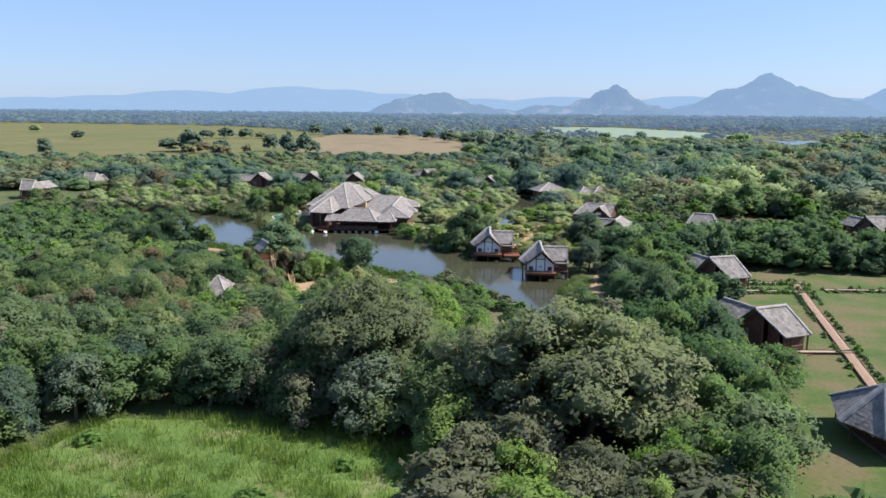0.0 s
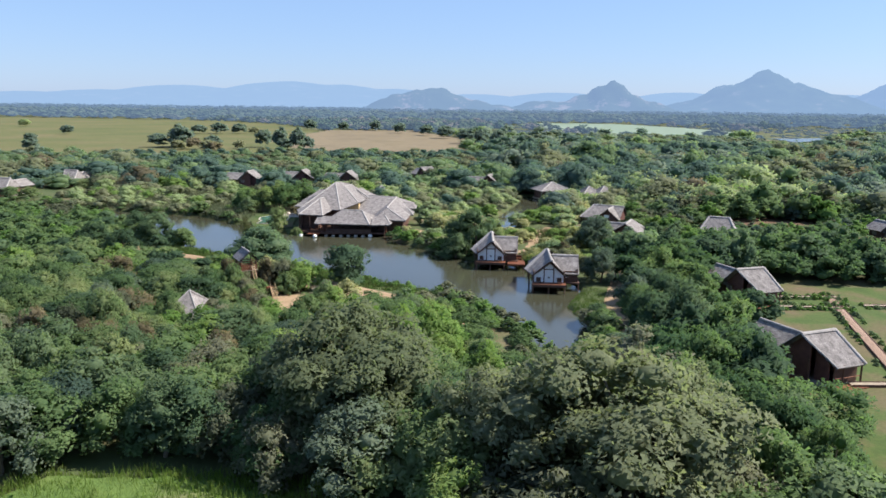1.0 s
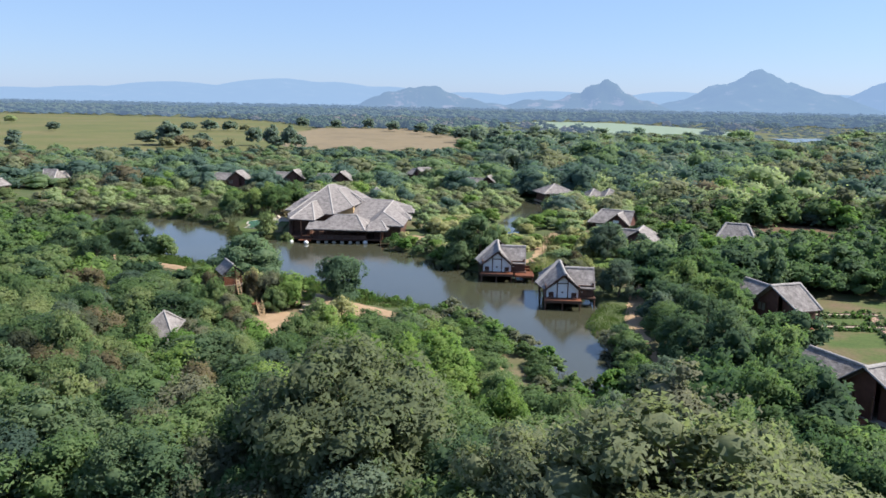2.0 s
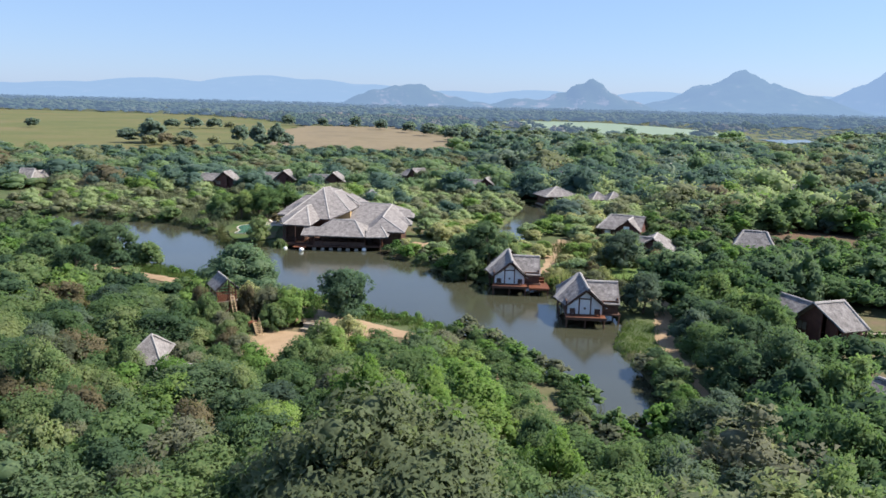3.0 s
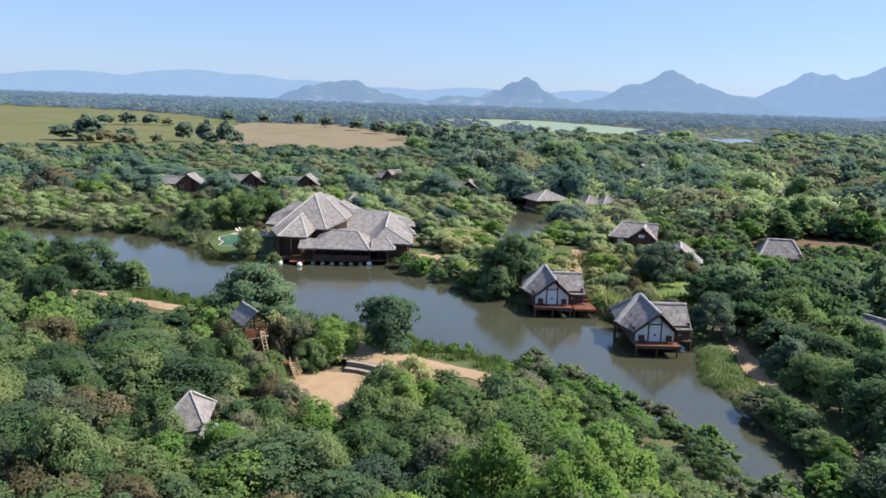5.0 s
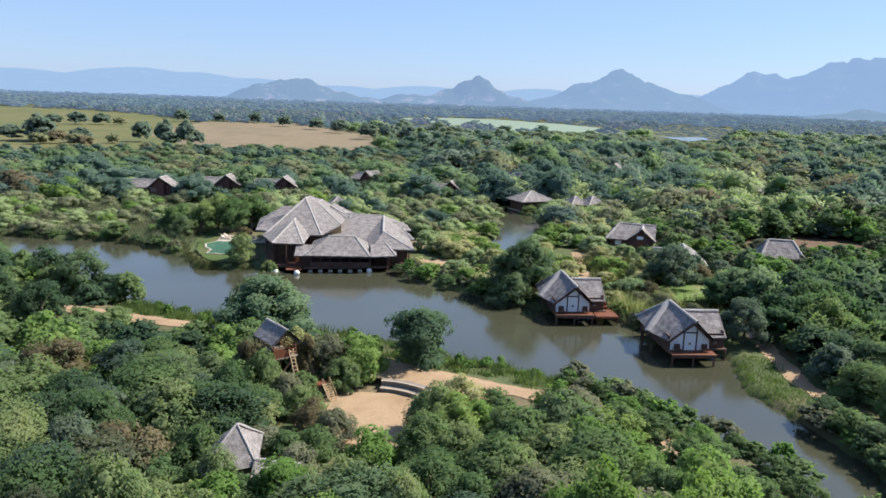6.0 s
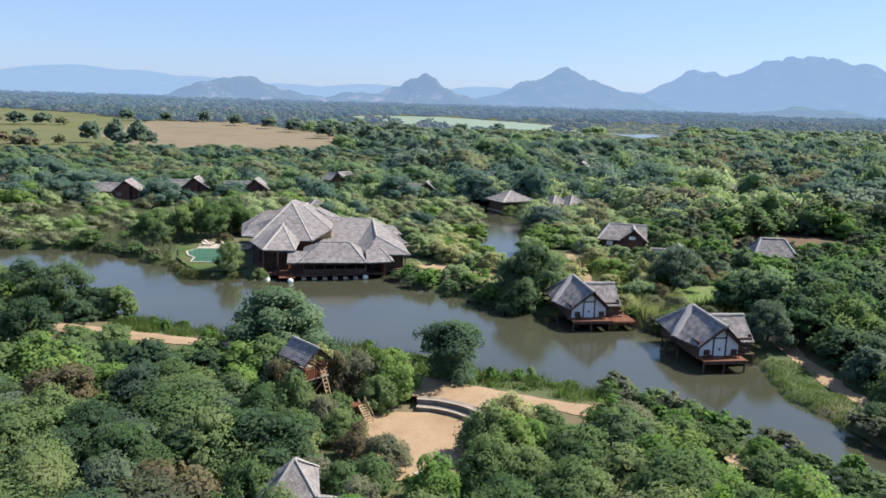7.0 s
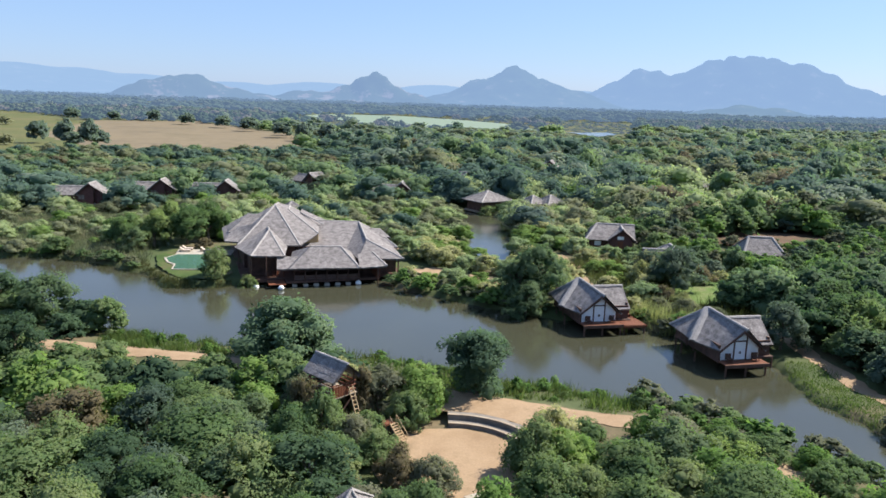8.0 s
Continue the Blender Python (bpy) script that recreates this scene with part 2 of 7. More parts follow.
def thing(name, x, y, z, rz=0.0, label="", category="", group="", kind=""):
    ob = new(name)
    ob.matrix_basis = pose(x, y, z, 0, 0, rz)
    ob.empty_display_size = 0.3
    return tagged(ob, label, category, group, kind)


def part(name, bm, mat, parent, label=""):
    """One bmesh (or mesh) as one mesh object under a thing or a part."""
    if isinstance(bm, bmesh.types.BMesh):
        me = bpy.data.meshes.new(name)
        bm.to_mesh(me)
        bm.free()
        me.materials.append(mat)
    else:
        me = bm
    ob = new(name, me)
    ob.parent = parent
    return tagged(ob, label)


def boxes(*specs, bevel=0.0):
    """A bmesh of boxes (x0, y0, z0, x1, y1, z1)."""
    bm = bmesh.new()
    for x0, y0, z0, x1, y1, z1 in specs:
        m = Matrix.Translation(((x0 + x1) / 2, (y0 + y1) / 2, (z0 + z1) / 2)) @ Matrix.Diagonal((x1 - x0, y1 - y0, z1 - z0, 1))
        bmesh.ops.create_cube(bm, size=1, matrix=m)
    if bevel:
        bmesh.ops.bevel(bm, geom=bm.edges[:], offset=bevel, segments=1, affect="EDGES")
    return bm


def pole(bm, a, b, r0, r1=None, seg=7):
    """A tapered round bar from a to b."""
    a, b = Vector(a), Vector(b)
    d = b - a
    m = Matrix.Translation((a + b) / 2) @ d.to_track_quat("Z", "Y").to_matrix().to_4x4()
    bmesh.ops.create_cone(bm, cap_ends=True, segments=seg, radius1=r0, radius2=r0 if r1 is None else r1, depth=d.length, matrix=m)
    return bm


def poles(*specs):
    bm = bmesh.new()
    for s in specs:
        pole(bm, *s)
    return bm


def prism(points, z0, z1):
    """An upright prism over a polygon of the plan."""
    bm = bmesh.new()
    low = [bm.verts.new((x, y, z0)) for x, y in points]
    high = [bm.verts.new((x, y, z1)) for x, y in points]
    bm.faces.new(high)
    bm.faces.new(low[::-1])
    for i in range(len(points)):
        j = (i + 1) % len(points)
        bm.faces.new((low[i], low[j], high[j], high[i]))
    bmesh.ops.recalc_face_normals(bm, faces=bm.faces[:])
    return bm


def slope(a, b, c, d, rng, course=0.45, thick=0.24):
    """One thatched roof slope in overlapping ragged courses: eave a-b, top d-c (c == d for a hip end)."""
    a, b, c, d = (Vector(p) for p in (a, b, c, d))
    bm = bmesh.new()
    n = (b - a).cross((d + c) / 2 - a).normalized()
    if n.z < 0:
        n = -n
    rows = max(2, round(max((d - a).length, (c - b).length) / course))
    cols = max(3, round((b - a).length / 0.5))
    down = ((a + b) / 2 - (c + d) / 2).normalized()
    last = None
    for i in range(rows):
        l0, r0, l1, r1 = a.lerp(d, i / rows), b.lerp(c, i / rows), a.lerp(d, (i + 1) / rows), b.lerp(c, (i + 1) / rows)
        lip, low, high = [], [], []
        for j in range(cols + 1):
            u = j / cols
            edge = 0.0 if j in (0, cols) else 1.0
            slip = down * (rng.uniform(-0.03, 0.05) * edge)
            p = l0.lerp(r0, u)
            low.append(bm.verts.new(p + slip + n * (0.022 + rng.uniform(-0.010, 0.010))))
            if i == 0:
                lip.append(bm.verts.new(p + slip - n * thick))
            high.append(bm.verts.new(l1.lerp(r1, u) + n * (0.015 + rng.uniform(-0.01, 0.01))))
        base = lip if i == 0 else last
        for j in range(cols):
            bm.faces.new((base[j], base[j + 1], low[j + 1], low[j]))
            bm.faces.new((low[j], low[j + 1], high[j + 1], high[j]))
        if i == 0:
            first = lip
        last = high
    under = [bm.verts.new(p - n * 0.14) for p in (c, d)]
    bm.faces.new([first[0], *under[::-1], *first[:0:-1]])
    return bm


def thatch(slopes, seed, parent):
    """Each slope of a roof is a part of its own."""
    rng = random.Random(seed)
    for s in slopes:
        part("thatch_slope", slope(s[0], s[1], s[2], s[3] if len(s) > 3 else s[2], rng), THATCH, parent)


def each(name, mat, parent, label, *specs, turn=None, bevel=0.0):
    """One part for each box."""
    for s in specs:
        bm = boxes(s, bevel=bevel)
        if turn:
            bm.transform(turn)
        made = part(name, bm, mat, parent, label)
    return made


def gable(name, pts, y0, y1, mat, parent, label="", turn=None):
    """An upright panel over a polygon in x and z, from y0 to y1."""
    bm = bmesh.new()
    front, back = [bm.verts.new((u, y0, w)) for u, w in pts], [bm.verts.new((u, y1, w)) for u, w in pts]
    bm.faces.new(front)
    bm.faces.new(back[::-1])
    for i in range(len(pts)):
        k = (i + 1) % len(pts)
        bm.faces.new((front[k], front[i], back[i], back[k]))
    bmesh.ops.recalc_face_normals(bm, faces=bm.faces[:])
    if turn:
        bm.transform(turn)
    return part(name, bm, mat, parent, label)


def bars(name, mat, parent, label, *specs, turn=None):
    """One part for each bar; gives back the last."""
    for s in specs:
        bm = poles(s)
        if turn:
            bm.transform(turn)
        made = part(name, bm, mat, parent, label)
    return made


def cap(a, b, w=0.42, h=0.16, seed=1):
    """A rounded thatch cap along a ridge or hip, a little uneven."""
    a, b = Vector(a), Vector(b)
    rng = random.Random(seed)
    d = (b - a).normalized()
    side = d.cross((0, 0, 1)).normalized()
    up = side.cross(d).normalized()
    bm = bmesh.new()
    n = max(2, round((b - a).length / 0.6))
    rings = []
    for i in range(n + 1):
        p = a.lerp(b, i / n)
        k = 1 + rng.uniform(-0.12, 0.12)
        rings.append([bm.verts.new(p + side * (w * k * x) + up * (h * y + 0.06)) for x, y in ((-1, -0.9), (-0.6, 0.5), (0, 1), (0.6, 0.5), (1, -0.9))])
    for r, s in zip(rings, rings[1:]):
        for j in range(4):
            bm.faces.new((r[j], r[j + 1], s[j + 1], s[j]))
    bm.faces.new(rings[0])
    bm.faces.new(rings[-1][::-1])
    bmesh.ops.recalc_face_normals(bm, faces=bm.faces[:])
    return bm


# ---- the plan: lake, ground ----
LAKE = [(-130, 232), (-98, 214), (-80, 209), (-72, 205), (-64, 205), (-54, 197.5), (-47, 188), (-43.5, 178), (-36, 177), (-30, 179), (-11, 179.5),
        (-10.4, 170), (-3.5, 161), (2.5, 153), (6, 150), (13, 148), (16.5, 141), (20.5, 136), (21, 127), (17.6, 120), (18, 114), (18, 108), (18.2, 101), (16, 95.5),
        (11, 94), (10.8, 100), (9.8, 105.5), (7, 111), (3.5, 118.5), (-2, 124.3), (-10.5, 131), (-18, 138.5), (-25, 143.5), (-37, 149), (-44.5, 154.5), (-52, 162),
        (-60, 168.5), (-68, 176), (-74, 185), (-88, 196), (-130, 214)]
CHANNEL = [(9, 184), (13.5, 182), (18, 192), (23.5, 204), (30, 220), (33, 236), (31, 250), (25, 252), (24.5, 238), (20, 222), (15, 206), (10.5, 195)]
BANK_PATH = [(-64, 158), (-56, 151.5), (-50, 147.8), (-44, 144.6), (-39.5, 142.2), (-33, 138), (-26, 132.6), (-19, 127.2), (-14.5, 124), (-10.2, 120.8), (-6.9, 118.2), (-4.5, 116.4)]
ARENA = (-21.5, 114.8)


def inside(poly, x, y):
    x, y = np.asarray(x, float), np.asarray(y, float)
    hit = np.zeros(x.shape, bool)
    for (x0, y0), (x1, y1) in zip(poly, poly[1:] + poly[:1]):
        cross = (y0 > y) != (y1 > y)
        hit ^= cross & (x < (x1 - x0) * (y - y0) / (y1 - y0 + 1e-9) + x0)
    return hit


def to_line(line, x, y, closed=False):
    """Distance in the plan to a polyline."""
    x, y = np.asarray(x, float), np.asarray(y, float)
    best = np.full(x.shape, 1e9)
    for (x0, y0), (x1, y1) in zip(line, line[1:] + (line[:1] if closed else [])):
        dx, dy = x1 - x0, y1 - y0
        u = np.clip(((x - x0) * dx + (y - y0) * dy) / (dx * dx + dy * dy), 0, 1)
        best = np.minimum(best, np.hypot(x - x0 - u * dx, y - y0 - u * dy))
    return best


def shore(poly, x, y):
    """Signed distance: positive on land."""
    d = to_line(poly, x, y, True)
    return np.where(inside(poly, x, y), -d, d)


def soft(v):
    v = np.clip(v, 0, 1)
    return v * v * (3 - 2 * v)


def ground_z(x, y):
    x, y = np.asarray(x, float), np.asarray(y, float)
    s = np.minimum(shore(LAKE, x, y), shore(CHANNEL, x, y))
    s = s + 0.5 * np.sin(x * 0.9 + np.sin(y * 0.7) * 2) * np.cos(y * 1.1 + x * 0.3)
    land = 0.75 + 0.12 * np.sin(x * 0.21 + 1) * np.sin(y * 0.17) + 0.08 * np.sin(x * 0.6 + y * 0.5)
    berm = 0.75 * np.exp(-(to_line(BANK_PATH, x, y) / 3.2) ** 2)
    bowl = np.hypot(x - ARENA[0], y - ARENA[1])
    land = land + berm * soft((bowl - 7.6) / 0.8)
    land = np.where(bowl < 8, land * 0 + 0.78 + (land - 0.78) * soft((bowl - 7.6) / 0.6), land)
    near = soft((s + 1.2) / 2.6)
    return np.where(s > 12, land, -1.4 + (land + 1.4) * near)


def spread(lo, hi, step, reach, grow=1.16):
    mid = list(np.arange(lo, hi + step / 2, step))
    out, s = [], step
    p = hi
    while p < reach:
        s *= grow
        p += s
        out.append(p)
    q, s, left = lo, step, []
    while q > -reach:
        s *= grow
        q -= s
        left.append(q)
    return np.array(left[::-1] + mid + out)


def ground_sheet():
    xs, ys = spread(-95, 70, 1.0, 5200), spread(45, 262, 1.0, 5200)
    gx, gy = np.meshgrid(xs, ys)
    gz = ground_z(gx, gy)
    verts = np.stack([gx.ravel(), gy.ravel(), gz.ravel()], 1)
    nx, ny = len(xs), len(ys)
    i = (np.arange(ny - 1)[:, None] * nx + np.arange(nx - 1)[None]).ravel()
    faces = np.stack([i, i + 1, i + nx + 1, i + nx], 1)
    me = bpy.data.meshes.new("ground")
    me.from_pydata(verts.tolist(), [], faces.tolist())
    me.polygons.foreach_set("use_smooth", [True] * len(me.polygons))
    me.materials.append(EARTH)
    tagged(new("ground", me), "grassy earth with bare brown patches between the trees", "ground", kind="structure")


ground_sheet()


def sheet(name, poly, z, mat, label, category, wobble=0.0, seed=1):
    """A flat piece of the ground with an uneven rim."""
    rng = random.Random(seed)
    pts = []
    for (x0, y0), (x1, y1) in zip(poly, poly[1:] + poly[:1]):
        n = max(1, int(math.hypot(x1 - x0, y1 - y0) / max(0.8, wobble * 4))) if wobble else 1
        for k in range(n):
            pts.append((x0 + (x1 - x0) * k / n + rng.uniform(-wobble, wobble), y0 + (y1 - y0) * k / n + rng.uniform(-wobble, wobble)))
    bm = bmesh.new()
    f = bm.faces.new([bm.verts.new((x, y, z)) for x, y in pts])
    if f.normal.z < 0:
        f.normal_flip()
    bmesh.ops.triangulate(bm, faces=bm.faces[:])
    me = bpy.data.meshes.new(name)
    bm.to_mesh(me)
    bm.free()
    me.materials.append(mat)
    return tagged(new(name, me), label, category, kind="structure")


def grown(poly, by):
    """A polygon pushed outwards."""
    cx = [p for p in poly]
    area = sum(a[0] * b[1] - b[0] * a[1] for a, b in zip(cx, cx[1:] + cx[:1]))
    sgn = 1 if area > 0 else -1
    out = []
    for p, q, r in zip(cx[-1:] + cx[:-1], cx, cx[1:] + cx[:1]):
        d = (Vector(r) - Vector(p)).normalized()
        out.append((q[0] + sgn * d.y * by, q[1] - sgn * d.x * by))
    return out


sheet("water", grown(LAKE, 2.5), 0.0, WATER, "still murky green-brown lake water reflecting the sky", "water")
sheet("water_channel", grown(CHANNEL, 2.5), 0.0, WATER, "narrow calm side channel behind the lodge island", "water")


def ribbon(name, line, width, mat, label, lift=0.05, seed=2, jitter=0.25):
    """A path that follows the ground, with a worn uneven rim."""
    rng = random.Random(seed)
    pts = []
    for (x0, y0), (x1, y1) in zip(line, line[1:]):
        n = max(1, round(math.hypot(x1 - x0, y1 - y0) / 0.8))
        pts += [(x0 + (x1 - x0) * k / n, y0 + (y1 - y0) * k / n) for k in range(n)]
    pts.append(line[-1])
    verts, faces = [], []
    for i, p in enumerate(pts):
        q, r = pts[max(0, i - 1)], pts[min(len(pts) - 1, i + 1)]
        d = Vector((r[0] - q[0], r[1] - q[1])).normalized()
        wl, wr = width / 2 + rng.uniform(-jitter, jitter), width / 2 + rng.uniform(-jitter, jitter)
        for s in (-wl, -wl / 2, 0, wr / 2, wr):
            x, y = p[0] - d.y * s, p[1] + d.x * s
            verts.append((x, y, float(ground_z(x, y)) + lift))
        if i:
            b = 5 * i
            faces += [(b - 5 + k, b - 4 + k, b + 1 + k, b + k) for k in range(4)]
    me = mesh_from(name, verts, faces, mat, True)
    return tagged(new(name, me), label, "path", kind="structure")


ribbon("path", BANK_PATH, 2.6, SAND, "pale sandy footpath along the lake bank")
ribbon("path_villas", [(31, 141), (29.5, 136), (27.6, 130), (25.6, 124), (24, 118), (23, 112), (22, 105), (21.5, 97)], 2.0, SAND, "sandy footpath behind the water villas", seed=3)
ribbon("path_island", [(-6, 181), (-2, 177), (3, 171), (8, 166), (14, 164), (20, 170), (23, 178), (25, 186)], 1.8, SAND, "sandy footpath across the wooded island", seed=4)
ribbon("path_deck", [(20, 170), (17.5, 160), (15, 152), (13.5, 147.5)], 2.0, SAND, "sandy footpath down to a water villa", seed=5)

# ---- water villas ----
def villa(x, y):
    t = thing("water_villa", x, y, 0, 0, "stilted water villa with grey thatched roof and white gable doors", "villa", "villas on the lake")
    A, NW, SW, NE = (0.35, 4.2, 5.5), (-2.1, 7.8, 2.6), (-3.5, 1.6, 2.6), (3.2, 8.0, 2.6)
    G, gw, ge = (0.0, -3.0, 4.95), (-2.75, -2.1, 2.55), (2.5, -3.3, 2.55)
    e0, e1, es0, es1, en0, en1 = (0.6, 1.4, 5.1), (4.8, 0.8, 5.1), (1.9, -1.7, 2.7), (4.5, -2.0, 2.65), (3.0, 4.4, 2.7), (5.2, 3.8, 2.7)
    thatch([(NW, SW, A), (SW, gw, G, A), (es0, ge, G, A), (NE, NW, A), (en1, NE, A)], 3, t)
    thatch([(es0, es1, e1, e0), (en1, en0, e0, e1)], 4, t)
    # the wide second cap imitates a narrow sunlit roof facet by its pale colour
    for k, (a, b) in enumerate(((A, G), (A, SW), (A, NW), (e0, e1), (A, NE))):
        part("ridge_cap", cap(a, b, 0.62 if k == 1 else 0.24, 0.12, seed=k), RIDGE, t, "pale thatch ridge")
    rot = Matrix.Rotation(radians(-7), 4, "Z")
    each("floor_deck", DARK_WOOD, t, "", (-2.5, -2.4, 1.12, 2.5, 7.2, 1.36), (2.5, -1.6, 1.12, 4.8, 4.2, 1.36), bevel=0.03, turn=rot)
    each("front_deck", RED_WOOD, t, "reddish plank deck over the water", *[(-2.55 + k * 0.4, -3.9, 1.3, -2.17 + k * 0.4, -2.4, 1.42) for k in range(13)], turn=rot)
    each("deck_edge", DARK_WOOD, t, "", (-2.6, -3.98, 1.05, 2.7, -3.86, 1.44), turn=rot)
    each("wall", DARK_WOOD, t, "", (-2.45, -2.2, 1.36, -2.3, 6.8, 3.1), (2.3, -2.2, 1.36, 2.45, 6.8, 3.1), (-2.45, 6.8, 1.36, 2.45, 7.0, 3.6), (2.45, -1.2, 1.36, 4.5, -1.0, 3.1), (4.3, -1.0, 1.36, 4.5, 3.9, 3.4), turn=rot)
    # white gable front: three glazed panels and a top panel between dark posts
    for pts in (((-2.25, 1.45), (-0.82, 1.45), (-0.82, 3.95), (-2.25, 2.75)), ((-0.66, 1.45), (0.66, 1.45), (0.66, 3.45), (-0.66, 3.45)),
                ((0.82, 1.45), (2.25, 1.45), (2.25, 2.75), (0.82, 3.95)), ((-0.66, 3.6), (0.66, 3.6), (0.66, 4.08), (0, 4.62), (-0.66, 4.08))):
        panel = gable("door_panel", pts, -2.32, -2.24, WHITE, t, "white painted glazed panel", turn=rot)
        if pts[0] == (-0.66, 1.45):
            each("door_handle", DARK_STONE, panel, "", (-0.14, -2.40, 2.1, 0.14, -2.33, 2.38), bevel=0.04, turn=rot)
    each("door_frame", DARK_WOOD, t, "", (-0.82, -2.38, 1.4, -0.66, -2.2, 4.1), (0.66, -2.38, 1.4, 0.82, -2.2, 4.1), (-0.66, -2.38, 3.45, 0.66, -2.2, 3.6), (-2.3, -2.38, 1.36, 2.3, -2.2, 1.45), turn=rot)
    for sx in (-1, 1):
        bars("gable_board", DARK_WOOD, t, "", ((sx * 2.75, -2.6, 2.35), (0, -2.85, 4.75), 0.12, 0.12, 5), turn=rot)
    for px, py in ((-2.4, -3.7), (2.4, -3.7), (0, -3.7), (-3.0, 1.5), (-3.0, 4.5), (-2.2, 7.2), (0, 1.5), (2.4, 1.5), (4.6, -1.6), (4.7, 3.9), (2.2, 7.2)):
        bars("stilt", DARK_WOOD, t, "", ((px, py, -1.3), (px, py, 1.2), 0.13, 0.11), turn=rot)
    for px, py in ((-3.2, 1.7), (-2.9, 3.6), (-2.4, 6.9)):
        bars("roof_post", DARK_WOOD, t, "", ((px, py, 1.2), (px, py, 2.6), 0.09), turn=rot)
    each("side_deck", RED_WOOD, t, "reddish side terrace of planks", *[(3.0 + k * 0.42, -3.6, 1.1, 3.4 + k * 0.42, 0.6, 1.22) for k in range(7)], turn=rot)
    each("side_deck_beam", RED_WOOD, t, "", (2.9, -3.7, 0.9, 6.0, -3.58, 1.16), (5.9, -3.6, 0.9, 6.02, 0.6, 1.1), turn=rot)
    each("side_bench", RED_WOOD, t, "", (3.6, -0.2, 1.22, 5.4, 0.3, 1.6), (3.6, 0.3, 1.22, 5.4, 0.42, 2.0), turn=rot)
    bars("side_stilt", DARK_WOOD, t, "", ((5.8, -3.4, -1.2), (5.8, -3.4, 1.0), 0.1), ((3.1, -3.4, -1.2), (3.1, -3.4, 1.0), 0.1), turn=rot)
    return t


v2 = villa(16.6, 130.0)
copy_thing(v2, pose(8.8, 146.5, 0))
# only the further villa keeps the side terrace
for o in [o for o in v2.children if o.name.startswith("side_")]:
    bpy.data.objects.remove(o)


def deck_chair(x, y, z, rz):
    t = thing("deck_chair", x, y, z, rz, "dark wooden chair on a villa's front deck", "chair", "chairs on the villa decks")
    each("seat", DARK_WOOD, t, "", (-0.35, -0.3, 0.30, 0.35, 0.3, 0.40), bevel=0.02)
    each("backrest", DARK_WOOD, t, "", (-0.35, 0.2, 0.40, 0.35, 0.3, 0.88), bevel=0.02)
    each("leg", DARK_WOOD, t, "", *[(sx * 0.3 - 0.03, sy * 0.25 - 0.03, 0, sx * 0.3 + 0.03, sy * 0.25 + 0.03, 0.3) for sx in (-1, 1) for sy in (-1, 1)])
    return t


chair = deck_chair(16.6 - 1.94, 130 - 2.68, 1.42, -7)
for vx, vy in ((16.6, 130.0), (8.8, 146.5)):
    for cx, cy in ((-1.94, -2.68), (1.23, -3.07)):
        if (vx, cx) != (16.6, -1.94):
            copy_thing(chair, pose(vx + cx, vy + cy, 1.42, 0, 0, -7))


